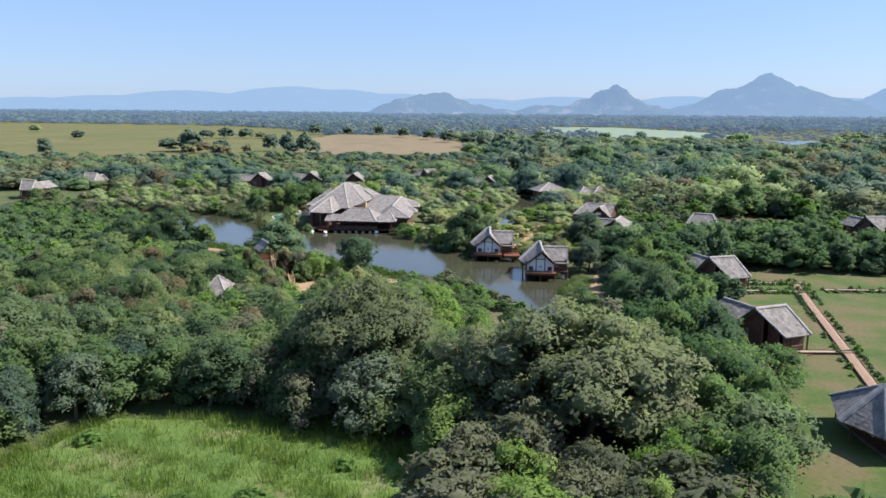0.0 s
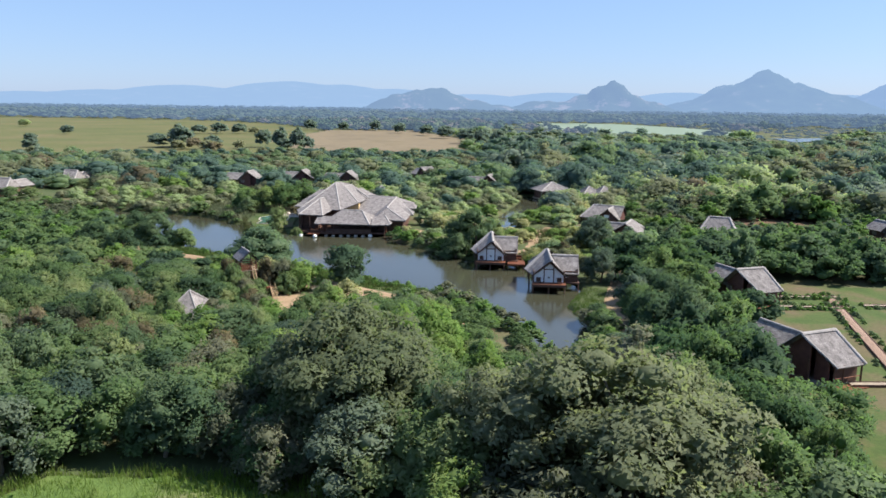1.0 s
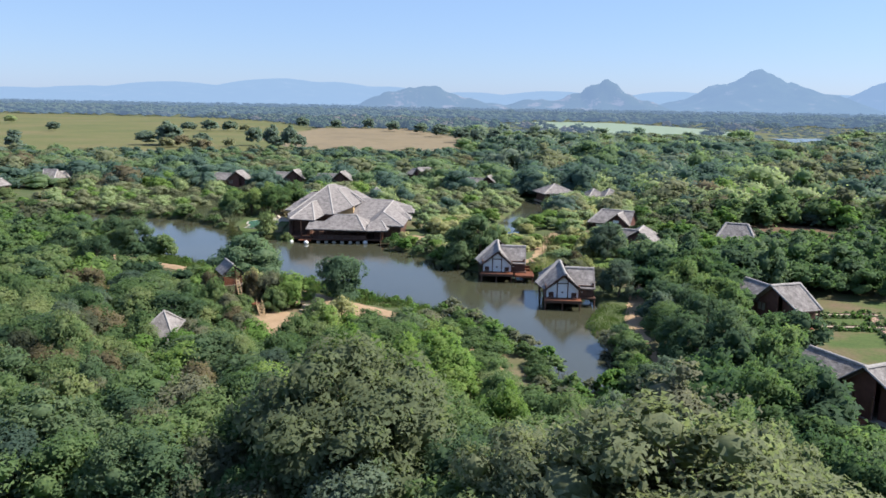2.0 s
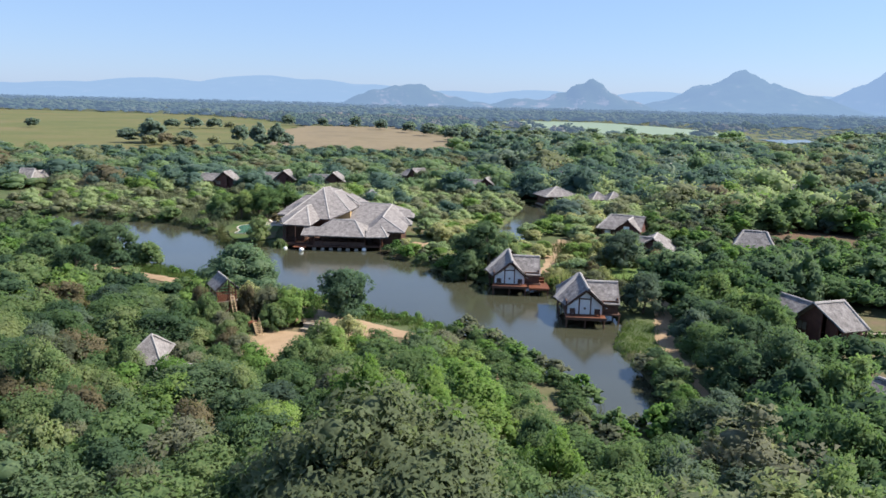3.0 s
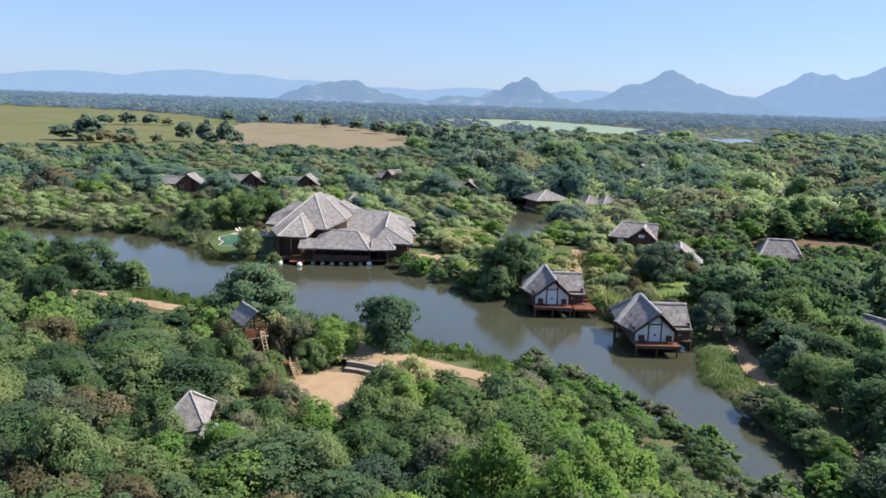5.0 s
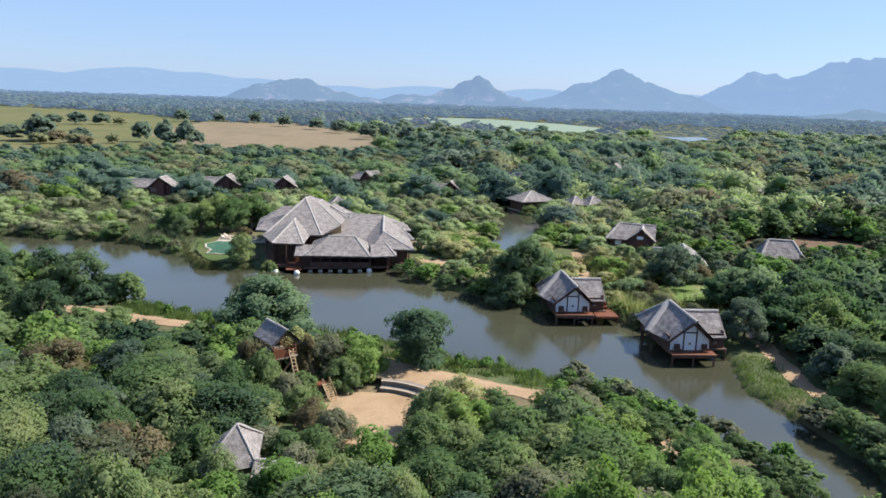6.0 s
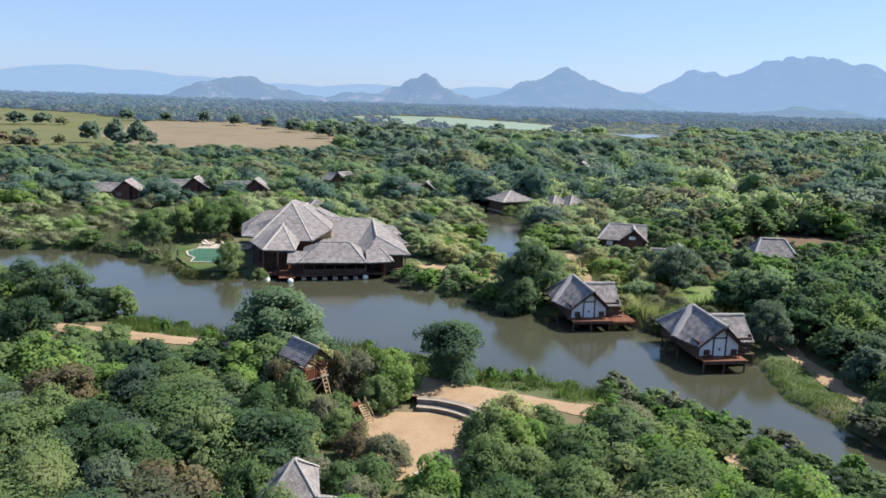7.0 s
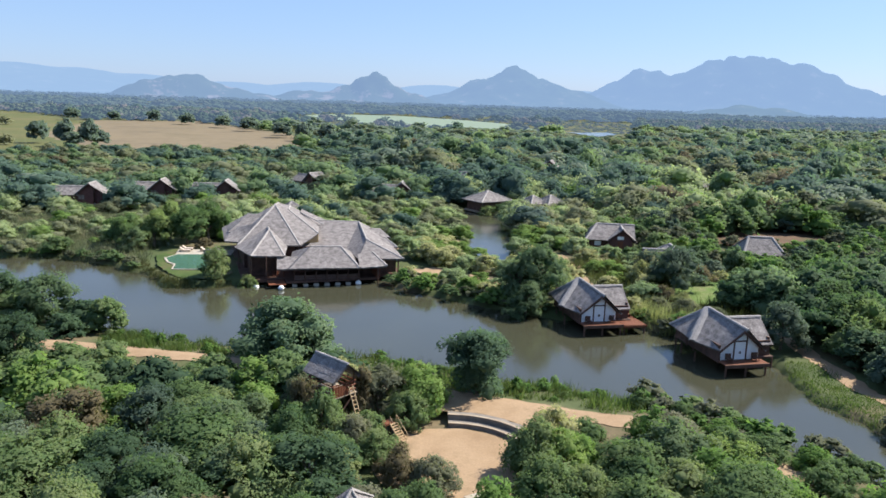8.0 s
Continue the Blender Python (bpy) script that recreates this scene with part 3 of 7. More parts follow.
# ---- thatched cottages ----
def cottage(x, y, rz, z=0.6):
    """Gable end towards local -y, a lower cross wing to local -x."""
    t = thing("cottage", x, y, z, rz, "dark wooden cottage with grey thatched gable roof and veranda", "cottage", "cottages in the woods")
    ea, eb, ra, rb = -2.3, 3.0, -2.5, 2.2
    thatch([((-3.4, eb, 2.5), (-3.4, ea, 2.5), (0, ra, 5.3), (0, rb, 5.3)), ((3.4, -0.9, 2.5), (3.4, eb, 2.5), (0, rb, 5.3), (0, ra, 5.3)), ((3.4, eb, 2.5), (-3.4, eb, 2.5), (0, rb, 5.3))], 11, t)
    thatch([((-8.8, -2.2, 2.5), (-2.6, -2.2, 2.5), (-0.8, 0.6, 4.3), (-8.5, 0.6, 4.3)), ((-2.6, 3.3, 2.5), (-8.8, 3.3, 2.5), (-8.5, 0.6, 4.3), (-0.8, 0.6, 4.3))], 12, t)
    for k, (a, b) in enumerate((((0, ra, 5.3), (0, rb, 5.3)), ((-8.5, 0.6, 4.3), (-0.8, 0.6, 4.3)), ((0, rb, 5.3), (3.4, eb, 2.5)), ((0, ra, 5.3), (3.4, -0.9, 2.5)), ((0, ra, 5.3), (-3.4, ea, 2.5)))):
        part("ridge_cap", cap(a, b, 0.26 if k < 3 else 0.15, 0.11 if k < 3 else 0.07, seed=k), RIDGE, t, "pale thatch ridge")
    each("wall", DARK_WOOD, t, "", (-2.8, -1.66, 0.5, -2.65, 2.6, 2.75), (2.5, -0.4, 0.5, 2.65, 2.6, 2.75), (0.8, -0.88, 0.5, 0.95, -0.4, 2.85), (-8.2, -1.6, 0.5, -2.82, -1.45, 2.6), (-8.2, -1.45, 0.5, -8.05, 2.6, 2.6), (-8.2, 2.6, 0.5, 2.65, 2.75, 2.6))
    gable("gable_wall", ((-2.8, 0.5), (0.8, 0.5), (0.8, 4.42), (0, 5.05), (-2.8, 2.8)), -1.8, -1.66, RED_DARK, t, "dark red-brown board gable")
    gable("upper_gable", ((0.8, 0.5), (2.5, 0.5), (2.5, 3.0), (0.8, 4.38)), -1.02, -0.9, RED_DARK, t)
    gable("end_gable", ((-2.6, 2.6), (1.5, 2.6), (-0.6, 3.9)), -8.2, -8.06, DARK_WOOD, t, turn=Matrix.Rotation(radians(-90), 4, "Z"))
    pane = each("window", DARK_STONE, t, "dark glazed window", (-2.6, -1.86, 1.5, -1.3, -1.79, 2.5))
    each("wing_window", DARK_STONE, t, "dark shuttered window", (-6.6, -1.66, 1.4, -5.4, -1.59, 2.3))
    each("window_frame", DARK_WOOD, pane, "", (-2.72, -1.9, 1.4, -2.6, -1.78, 2.6), (-1.3, -1.9, 1.4, -1.18, -1.78, 2.6), (-2.72, -1.9, 2.5, -1.18, -1.78, 2.62), (-2.0, -1.9, 1.5, -1.9, -1.78, 2.5))
    each("base", DARK_STONE, t, "", (-3.0, -2.0, -0.3, 2.9, 2.9, 0.5), (-8.4, -1.8, -0.3, -3.0, 2.9, 0.5))
    each("veranda_plank", RED_WOOD, t, "", *[(2.9, -2.4 + k * 0.5, 0.36, 4.4, -1.94 + k * 0.5, 0.48) for k in range(10)])
    each("front_deck_plank", RED_WOOD, t, "", *[(-3.6 + k * 0.5, -3.6, 0.3, -3.14 + k * 0.5, -2.0, 0.42) for k in range(9)])
    bars("post", DARK_WOOD, t, "", *[((px, py, 0.3), (px, py, 2.7), 0.1) for px, py in ((3.1, -0.9), (0.8, -1.9), (3.2, 0.2), (3.2, 2.7), (-3.1, -2.2))])
    bars("veranda_rail", RED_WOOD, t, "", ((3.1, -0.9, 1.3), (3.2, 0.2, 1.3), 0.05), ((3.2, 0.2, 1.3), (3.2, 2.7, 1.3), 0.05))
    return t


RED_DARK = rough_mat("dark_red_boards", [(0.3, (0.085, 0.040, 0.036)), (0.7, (0.125, 0.060, 0.052))], 1.2, 14, 0.75, 0.4)
c1 = cottage(38.2, 88.0, -69)
for x, y, rz, z in ((43.9, 118.8, -73, 0.6), (-60.2, 256, -14, 1.7), (-45, 268, -14, 1.2), (-29.6, 264.5, -14, 1.2), (-4, 281, -60, 1.4), (17, 264, -20, 0.5),
                    (-120, 262, -100, 0.7), (-127, 235, -100, 0.7), (97, 331, -40, 1.0), (109, 255, -80, 1.0), (43.5, 289, 35, 0.8), (96, 167, -80, 0.6)):
    copy_thing(c1, pose(x, y, z, 0, 0, rz))


def hall(x, y, rz, z=0.4):
    """A long house: ridge between a hipped end and a gable end, with a front gable over the door."""
    t = thing("cottage", x, y, z, rz, "grey thatched house with long ridge and dark front gable", "cottage", "cottages in the woods")
    fl, fr, br, bl, w, e = (-5.6, -4.2, 2.2), (3.9, -4.2, 2.2), (3.9, 4.0, 2.2), (-5.6, 4.0, 2.2), (-3.4, 0, 4.8), (3.9, 0, 4.8)
    g0, g1 = (1.3, -5.6, 4.6), (1.3, -0.2, 4.6)
    thatch([(fl, fr, e, w), (br, bl, w, e), (bl, fl, w), ((-1.6, -4.0, 2.25), (-1.6, -5.4, 2.25), g0, g1), ((4.1, -5.4, 2.25), (4.1, -4.0, 2.25), g1, g0)], 17, t)
    for k, (a, b) in enumerate(((w, e), (w, fl), (w, bl), (g0, g1))):
        part("ridge_cap", cap(a, b, 0.26, 0.1, seed=k), RIDGE, t, "pale thatch ridge")
    each("wall", DARK_WOOD, t, "", (-4.7, -3.4, 0.1, -1.2, -3.25, 2.4), (-4.7, -3.25, 0.1, -4.55, 3.2, 2.4), (-4.55, 3.05, 0.1, 3.5, 3.2, 2.4), (-1.2, -4.7, 0.1, -1.05, -3.4, 2.4), (3.0, -4.7, 0.1, 3.15, -3.25, 2.4))
    gable("gable_wall", ((-1.2, 0.1), (3.15, 0.1), (3.15, 2.9), (1.3, 4.4), (-1.2, 2.5)), -4.86, -4.72, RED_DARK, t, "dark red-brown board gable")
    end = bmesh.new()
    pts = [(-3.3, 0.1), (3.1, 0.1), (3.1, 2.3), (0, 4.5), (-3.3, 2.3)]
    inner, outer = [end.verts.new((3.4, u, z)) for u, z in pts], [end.verts.new((3.55, u, z)) for u, z in pts]
    end.faces.new(outer)
    end.faces.new(inner[::-1])
    for k in range(5):
        end.faces.new((inner[k], inner[(k + 1) % 5], outer[(k + 1) % 5], outer[k]))
    part("end_wall", end, RED_DARK, t)
    each("door_panel", RED_WOOD, t, "reddish plank door", (0.5, -4.93, 0.3, 1.5, -4.86, 2.2))
    each("window", WHITE, t, "pale curtained window", (0.4, -4.94, 2.55, 1.6, -4.87, 3.15), (-3.8, -3.47, 1.0, -2.6, -3.41, 1.9))
    each("base", DARK_STONE, t, "", (-4.9, -3.6, -0.5, 3.7, 3.4, 0.1), (-1.3, -5.0, -0.5, 3.3, -3.6, 0.1))
    bars("post", DARK_WOOD, t, "", *[((px, py, -0.4), (px, py, 2.3), 0.1) for px, py in ((-5.2, -3.9), (-5.2, 3.7), (-1.5, -5.0), (3.5, -5.0))])
    return t


hall(40.2, 192.4, -27.6)
hall(40.2, 172.9, -114, -0.5)


def hip_cottage(x, y):
    """A cottage seen from its rear: three-sided hip end towards -x."""
    t = thing("cottage", x, y, 0.75, 0, "dark cottage with slate-grey thatched roof and pale hip ridges", "cottage", "garden cottages")
    tip, nw, sw, ne, se, r0, r1 = (-6.4, -1.6, 2.35), (-4.2, 4.0, 2.35), (-4.6, -5.6, 2.35), (7.0, 4.6, 2.35), (7.0, -6.0, 2.35), (-2.7, -1.5, 5.45), (5.0, -1.0, 5.45)
    thatch([(nw, tip, r0), (tip, sw, r0), (sw, se, r1, r0), (ne, nw, r0, r1), (se, ne, r1)], 15, t)
    for k, (a, q) in enumerate(((r0, tip), (r0, r1), (r0, nw), (r0, sw), (r1, ne), (r1, se))):
        part("ridge_cap", cap(a, q, 0.42 if k == 0 else 0.24, 0.11, seed=k), RIDGE, t, "pale thatch ridge")
    each("wall", RED_DARK, t, "", (-3.6, -4.2, 0.3, -3.45, 3.0, 2.5), (-3.45, -4.2, 0.3, 5.6, -4.05, 2.5), (-3.45, 2.85, 0.3, 5.6, 3.0, 2.5), (5.6, -4.2, 0.3, 5.75, 3.0, 2.5))
    each("base", DARK_STONE, t, "", (-3.9, -4.5, -0.4, 6.0, 3.3, 0.3))
    each("window", WHITE, t, "pale curtained window", (-3.66, -2.2, 1.1, -3.59, -1.0, 2.0), (-0.6, -4.26, 1.1, 0.8, -4.19, 2.0))
    bars("post", DARK_WOOD, t, "", *[((px, py, -0.3), (px, py, 2.5), 0.1) for px, py in ((-5.2, -1.5), (-4.0, -4.9), (-3.8, 3.4), (6.4, -5.2), (6.4, 3.9))])
    return t


hip_cottage(38.8, 62.9)


def pavilion(x, y, rz, rx, ry, ze, zr, label, z=0.5, name="pavilion", ridge=0.0):
    """A thatched shelter on posts under a pyramid roof, or a hipped one with a ridge."""
    t = thing(name, x, y, z, rz, label, "pavilion", "pavilions")
    c = [(-rx, -ry, ze), (rx, -ry, ze), (rx, ry, ze), (-rx, ry, ze)]
    west, east = (-ridge, 0, zr), (ridge, 0, zr)
    if ridge:
        thatch([(c[0], c[1], east, west), (c[1], c[2], east), (c[2], c[3], west, east), (c[3], c[0], west)], 21, t)
        part("ridge_cap", cap(west, east, 0.26, 0.1, 5), RIDGE, t, "pale thatch ridge")
    else:
        thatch([(c[i], c[(i + 1) % 4], east) for i in range(4)], 21, t)
    for i in range(4):
        part("ridge_cap", cap(east if i in (1, 2) else west, c[i], 0.26, 0.1, i), RIDGE, t, "pale thatch hip")
    for px in (-1, 1):
        for py in (-1, 1):
            bars("post", DARK_WOOD, t, "", ((px * rx * 0.8, py * ry * 0.8, 0), (px * rx * 0.8, py * ry * 0.8, ze + 0.3), 0.1))
    each("wall", DARK_WOOD, t, "", (-rx * 0.78, -ry * 0.78, 0.1, rx * 0.78, -ry * 0.72, ze), (-rx * 0.78, ry * 0.72, 0.1, rx * 0.78, ry * 0.78, ze), (-rx * 0.78, -ry * 0.72, 0.1, -rx * 0.72, ry * 0.72, ze))
    each("floor", GREY_WOOD, t, "", (-rx * 0.9, -ry * 0.9, -0.3, rx * 0.9, ry * 0.9, 0.12))
    return t


pavilion(34.8, 245, 15, 5.2, 4.2, 2.6, 5.0, "hip-roofed thatched pavilion among the trees")
pavilion(45.2, 239.5, 12, 2.7, 2.7, 2.4, 4.4, "small thatched pavilion with pointed roof")
pavilion(49.4, 238.0, 12, 3.0, 3.0, 2.4, 4.6, "pointed thatched pavilion beside its twin")
pavilion(60.4, 174.8, -24, 3.8, 3.5, 1.9, 4.7, "low thatched house with hipped roof beside bare soil", ridge=2.1)
pavilion(-17, 236, 10, 2.4, 2.0, 2.4, 4.2, "small thatched shed behind the lodge")

# low sill that closes the lake's lower end, on two short blocks
sill = thing("weir_sill", 12.7, 94.9, 0.0, -3, "pale concrete sill across the lake's lower end", "sill")
each("slab", SILL, sill, "", (-1.7, -0.22, 0.16, 1.7, 0.22, 0.42))
each("block", DARK_STONE, sill, "dark stone block", (-1.5, -0.2, -1.5, -0.9, 0.2, 0.16), (0.9, -0.2, -1.5, 1.5, 0.2, 0.16))

# thatched hut in the foreground bush: hip with a lower lean-to
hut = thing("thatched_hut", -31.8, 104.5, 0.8, 18, "small thatched hut half hidden in green bushes", "hut")
HUT_TOP, HUT_BACK = (0.0, 0.0, 5.0), (0.5, 0.8, 4.7)
thatch([((-3.9, -2.0, 2.2), (0.9, -2.6, 2.5), HUT_TOP), ((0.9, -2.6, 2.5), (2.5, 1.2, 3.3), HUT_BACK, HUT_TOP), ((2.5, 1.2, 3.3), (-2.6, 2.6, 2.3), HUT_BACK), ((-2.6, 2.6, 2.3), (-3.9, -2.0, 2.2), HUT_TOP, HUT_BACK)], 31, hut)
thatch([((-0.6, -4.6, 1.5), (3.6, -5.4, 1.5), (4.2, -3.6, 2.4), (0.8, -2.4, 3.0)), ((4.9, -2.0, 1.6), (1.6, -0.6, 2.2), (0.8, -2.4, 3.0), (4.2, -3.6, 2.4))], 32, hut)
for k, q in enumerate(((0.9, -2.6, 2.5), (-3.9, -2.0, 2.2), (2.5, 1.2, 3.3))):
    part("ridge_cap", cap(HUT_TOP, q, 0.11, 0.05, k), RIDGE, hut, "pale thatch hip")
part("ridge_cap", cap((0.8, -2.4, 3.0), (4.2, -3.6, 2.4), 0.18, 0.08, 7), RIDGE, hut, "pale thatch ridge")
each("wall", GREY_WOOD, hut, "", (-2.6, -1.7, 0, 0.6, -1.6, 2.6), (-2.2, 1.6, 0, 1.7, 1.7, 2.5), (-2.7, -1.6, 0, -2.6, 1.6, 2.4), (1.5, -1.2, 0, 1.6, 1.6, 2.6))
for px, py, pz in ((3.4, -4.9, 1.5), (0.0, -4.2, 1.6), (4.2, -2.4, 1.8)):
    bars("post", GREY_WOOD, hut, "", ((px, py, -0.2), (px, py, pz), 0.07))

hut.matrix_basis = hut.matrix_basis @ Matrix.Diagonal((0.86, 0.86, 0.95, 1))

# ---- lookout tower with ladder ----
PALE_POLE = rough_mat("peeled_pole", [(0.3, (0.34, 0.24, 0.14)), (0.7, (0.48, 0.36, 0.22))], 1.5, 10, 0.85, 0.4)
tower = thing("lookout_tower", -29.4, 123.2, 0.9, -62, "timber lookout tower with thatched gable roof and ladder", "tower")
thatch([((-2.0, -1.45, 4.9), (2.0, -1.45, 4.9), (2.1, 0, 6.2), (-2.1, 0, 6.2)), ((2.0, 1.45, 4.9), (-2.0, 1.45, 4.9), (-2.1, 0, 6.2), (2.1, 0, 6.2))], 41, tower)
part("ridge_cap", cap((-2.1, 0, 6.2), (2.15, 0, 6.2), 0.16, 0.08, 1), RIDGE, tower, "bleached ridge pole")
each("platform_plank", GREY_WOOD, tower, "", *[(-1.7 + k * 0.38, -1.3, 3.3, -1.35 + k * 0.38, 1.3, 3.4) for k in range(9)])
for px in (-1.5, 1.5):
    for py in (-1.1, 1.1):
        bars("post", DARK_WOOD, tower, "", ((px, py, -0.3), (px, py, 5.15), 0.1, 0.08))
for z in (3.7, 4.05, 4.4):
    bars("railing", RED_WOOD, tower, "reddish log rail", ((-1.6, -1.2, z), (1.6, -1.2, z), 0.06), ((1.6, -1.2, z), (1.6, 1.2, z), 0.06), ((1.6, 1.2, z), (-1.6, 1.2, z), 0.06), ((-1.6, 1.2, z), (-1.6, -1.2, z), 0.06))
each("parapet_board", RED_WOOD, tower, "reddish parapet board", *[(1.62, -1.15 + k * 0.27, 3.4, 1.68, -0.92 + k * 0.27, 4.3) for k in range(6)])
bars("brace", DARK_WOOD, tower, "", ((-1.5, -1.1, 1.0), (1.5, -1.1, 3.2), 0.06), ((1.5, -1.1, 1.0), (-1.5, -1.1, 3.2), 0.06), ((1.5, -1.1, 1.0), (1.5, 1.1, 3.2), 0.06))
lad = bars("ladder_pole", PALE_POLE, tower, "pale peeled ladder pole", ((1.75, 0.35, 4.1), (3.0, 0.7, 0.0), 0.05), ((1.75, 0.78, 4.1), (3.0, 1.13, 0.0), 0.05))
for k in range(12):
    u = (k + 0.5) / 12
    bars("rung", PALE_POLE, lad, "", ((1.75 + 1.25 * u, 0.35 + 0.35 * u, 4.1 - 4.1 * u), (1.75 + 1.25 * u, 0.78 + 0.35 * u, 4.1 - 4.1 * u), 0.035))

steps = thing("wooden_steps", -24.4, 119.2, 0.85, 30, "short peeled-pole wooden steps with pole handrails", "steps")
for sx in (-0.5, 0.5):
    bars("stringer", PALE_POLE, steps, "", ((sx, 1.3, 1.75), (sx, -0.4, 0.0), 0.07))
    bars("handrail", PALE_POLE, steps, "", ((sx, 1.3, 2.5), (sx, -0.35, 0.8), 0.04), ((sx, 1.28, 1.7), (sx, 1.28, 2.5), 0.04), ((sx, -0.3, 0.1), (sx, -0.3, 0.85), 0.04))
for k in range(8):
    u = (k + 0.5) / 8
    each("tread", PALE_POLE, steps, "", (-0.5, -0.5 + 1.7 * u, 1.75 * u - 0.03, 0.5, -0.28 + 1.7 * u, 1.75 * u + 0.03))
each("landing", RED_WOOD, steps, "", (-1.2, 1.3, 1.6, 0.7, 2.3, 1.74))
bars("landing_post", DARK_WOOD, steps, "", ((-1.1, 1.4, -0.1), (-1.1, 1.4, 1.62), 0.08), ((0.6, 2.2, -0.1), (0.6, 2.2, 1.62), 0.08), ((-1.1, 2.2, -0.1), (-1.1, 2.2, 1.62), 0.08))
steps.matrix_basis = steps.matrix_basis @ Matrix.Diagonal((0.72, 0.8, 0.78, 1))

# ---- stone bench at the arena's edge ----
bench = thing("stone_bench", -22.0, 108.9, 0.84, 12, "low weathered stone bench at the sandy arena's edge", "bench")
each("slab", CONCRETE, bench, "", (-0.85, -0.25, 0.36, 0.85, 0.25, 0.48), bevel=0.03)
each("foot", CONCRETE, bench, "", (-0.65, -0.2, 0, -0.4, 0.2, 0.36), (0.4, -0.2, 0, 0.65, 0.2, 0.36), bevel=0.02)

# ---- open-air arena ----
sheet("arena_floor", [(ARENA[0] + 6.3 * math.cos(a), ARENA[1] + 6.3 * math.sin(a) * 1.0 - 0.2) for a in [k * math.tau / 28 for k in range(28)]], 0.86, SAND, "smooth sandy floor of the open-air arena", "ground", 0.15)
arena = thing("arena_steps", ARENA[0], ARENA[1], 0.8, 0, "curved stone seating steps round a sandy arena", "steps")


def arc_step(r0, r1, z0, z1, a0, a1, n=30):
    bm = bmesh.new()
    rings = []
    for k in range(n + 1):
        a = radians(a0 + (a1 - a0) * k / n)
        c, s = math.cos(a), math.sin(a)
        rings.append([bm.verts.new(p) for p in ((r0 * c, r0 * s, z0), (r1 * c, r1 * s, z0), (r1 * c, r1 * s, z1), (r0 * c, r0 * s, z1))])
    for p, q in zip(rings, rings[1:]):
        for j in range(4):
            bm.faces.new((p[j], p[(j + 1) % 4], q[(j + 1) % 4], q[j]))
    bm.faces.new(rings[0])
    bm.faces.new(rings[-1][::-1])
    bmesh.ops.recalc_face_normals(bm, faces=bm.faces[:])
    return bm


for k in range(2):
    part("riser", arc_step(6.3 + k * 0.9, 7.1 + k * 0.9, -0.2, 0.36 + k * 0.4, 16, 74), DARK_STONE, arena)
    part("tread", arc_step(6.26 + k * 0.9, 6.52 + k * 0.9, 0.364 + k * 0.4, 0.42 + k * 0.4, 15.7, 74.3), NOSING, arena, "sandy concrete nosing")
sheet("arena_terrace", [(ARENA[0] + r * math.cos(radians(a)), ARENA[1] + r * math.sin(radians(a))) for r, a in
                        [(8.0, a) for a in range(8, 92, 6)] + [(11.6, a) for a in range(86, 4, -6)]], 1.56, SAND, "sandy terrace above the arena steps", "ground", 0.12)

GREY_BROWN = rough_mat("faded_timber", [(0.3, (0.11, 0.075, 0.065)), (0.7, (0.18, 0.125, 0.105))], 1.2, 12, 0.8, 0.4)
# ---- lodge ----
LO = (-20.0, 185.0)


def P(x, y, z):
    return (x - LO[0], y - LO[1], z)


lodge = thing("lodge", LO[0], LO[1], 0, 0, "large lakeside lodge with stacked grey thatched hip roofs", "lodge")


def lodge_roof(name, slopes, caps, seed):
    thatch([[P(*q) for q in s] for s in slopes], seed, lodge)
    for k, (a, b) in enumerate(caps):
        part("ridge_cap", cap(P(*a), P(*b), 0.20, 0.08, seed + k), RIDGE, lodge, "pale thatch ridge")


P1, P2 = (-24.3, 200.5, 9.3), (-25.4, 196.0, 9.6)
FL, FR, BR, BL = (-32.5, 186.4, 4.5), (-22.9, 184.2, 4.6), (-19.0, 204.5, 4.6), (-31, 206, 4.6)
Q1, Q2, QC = (-23.2, 196.0, 8.75), (-22.0, 202.0, 8.5), (-19.2, 188.6, 5.7)
lodge_roof("main_roof", [(FL, FR, P2), (FR, QC, Q1, P2), (BL, FL, P2, P1), (Q1, Q2, P1, P2), (BR, BL, P1)], [(P1, P2), (P2, FL), (P2, FR)], 51)
lodge_roof("second_roof", [(QC, (-16.6, 201.5, 5.6), Q2, Q1)], [(Q1, QC), (Q1, Q2)], 52)
lodge_roof("third_roof", [((-19.0, 194.0, 6.0), (-14.5, 201.0, 5.3), (-19.8, 203.0, 7.7), (-20.6, 199.0, 7.7))], [((-20.6, 199.0, 7.7), (-17.2, 195.2, 6.1))], 53)
lodge_roof("left_roof", [((-33.4, 194.2, 5.3), (-28.4, 192.2, 5.3), (-26.4, 197.4, 7.8), (-29.7, 199.6, 7.5)), ((-32.6, 204.0, 5.2), (-33.4, 194.2, 5.3), (-29.7, 199.6, 7.5), (-28.6, 203.0, 7.5))], [], 54)
lodge_roof("left_low_roof", [((-34.3, 189.5, 4.65), (-30.4, 187.6, 4.65), (-29.2, 191.4, 7.1), (-32.2, 196.2, 5.75)), ((-34.0, 203.0, 4.6), (-34.3, 189.5, 4.65), (-32.2, 196.2, 5.75), (-32.0, 202.0, 5.7))], [], 62)
W1, W2 = (-27.6, 185.4, 7.1), (-27.3, 190.0, 6.7)
wl, wr = (-31.2, 178.0, 4.45), (-26.1, 178.4, 4.15)
lodge_roof("wing_roof", [(wl, wr, W1), (wr, (-24.6, 186.0, 4.5), W2, W1), ((-33.0, 186.0, 4.4), wl, W1, W2)], [(W1, wr), (W1, wl), (W1, W2)], 55)
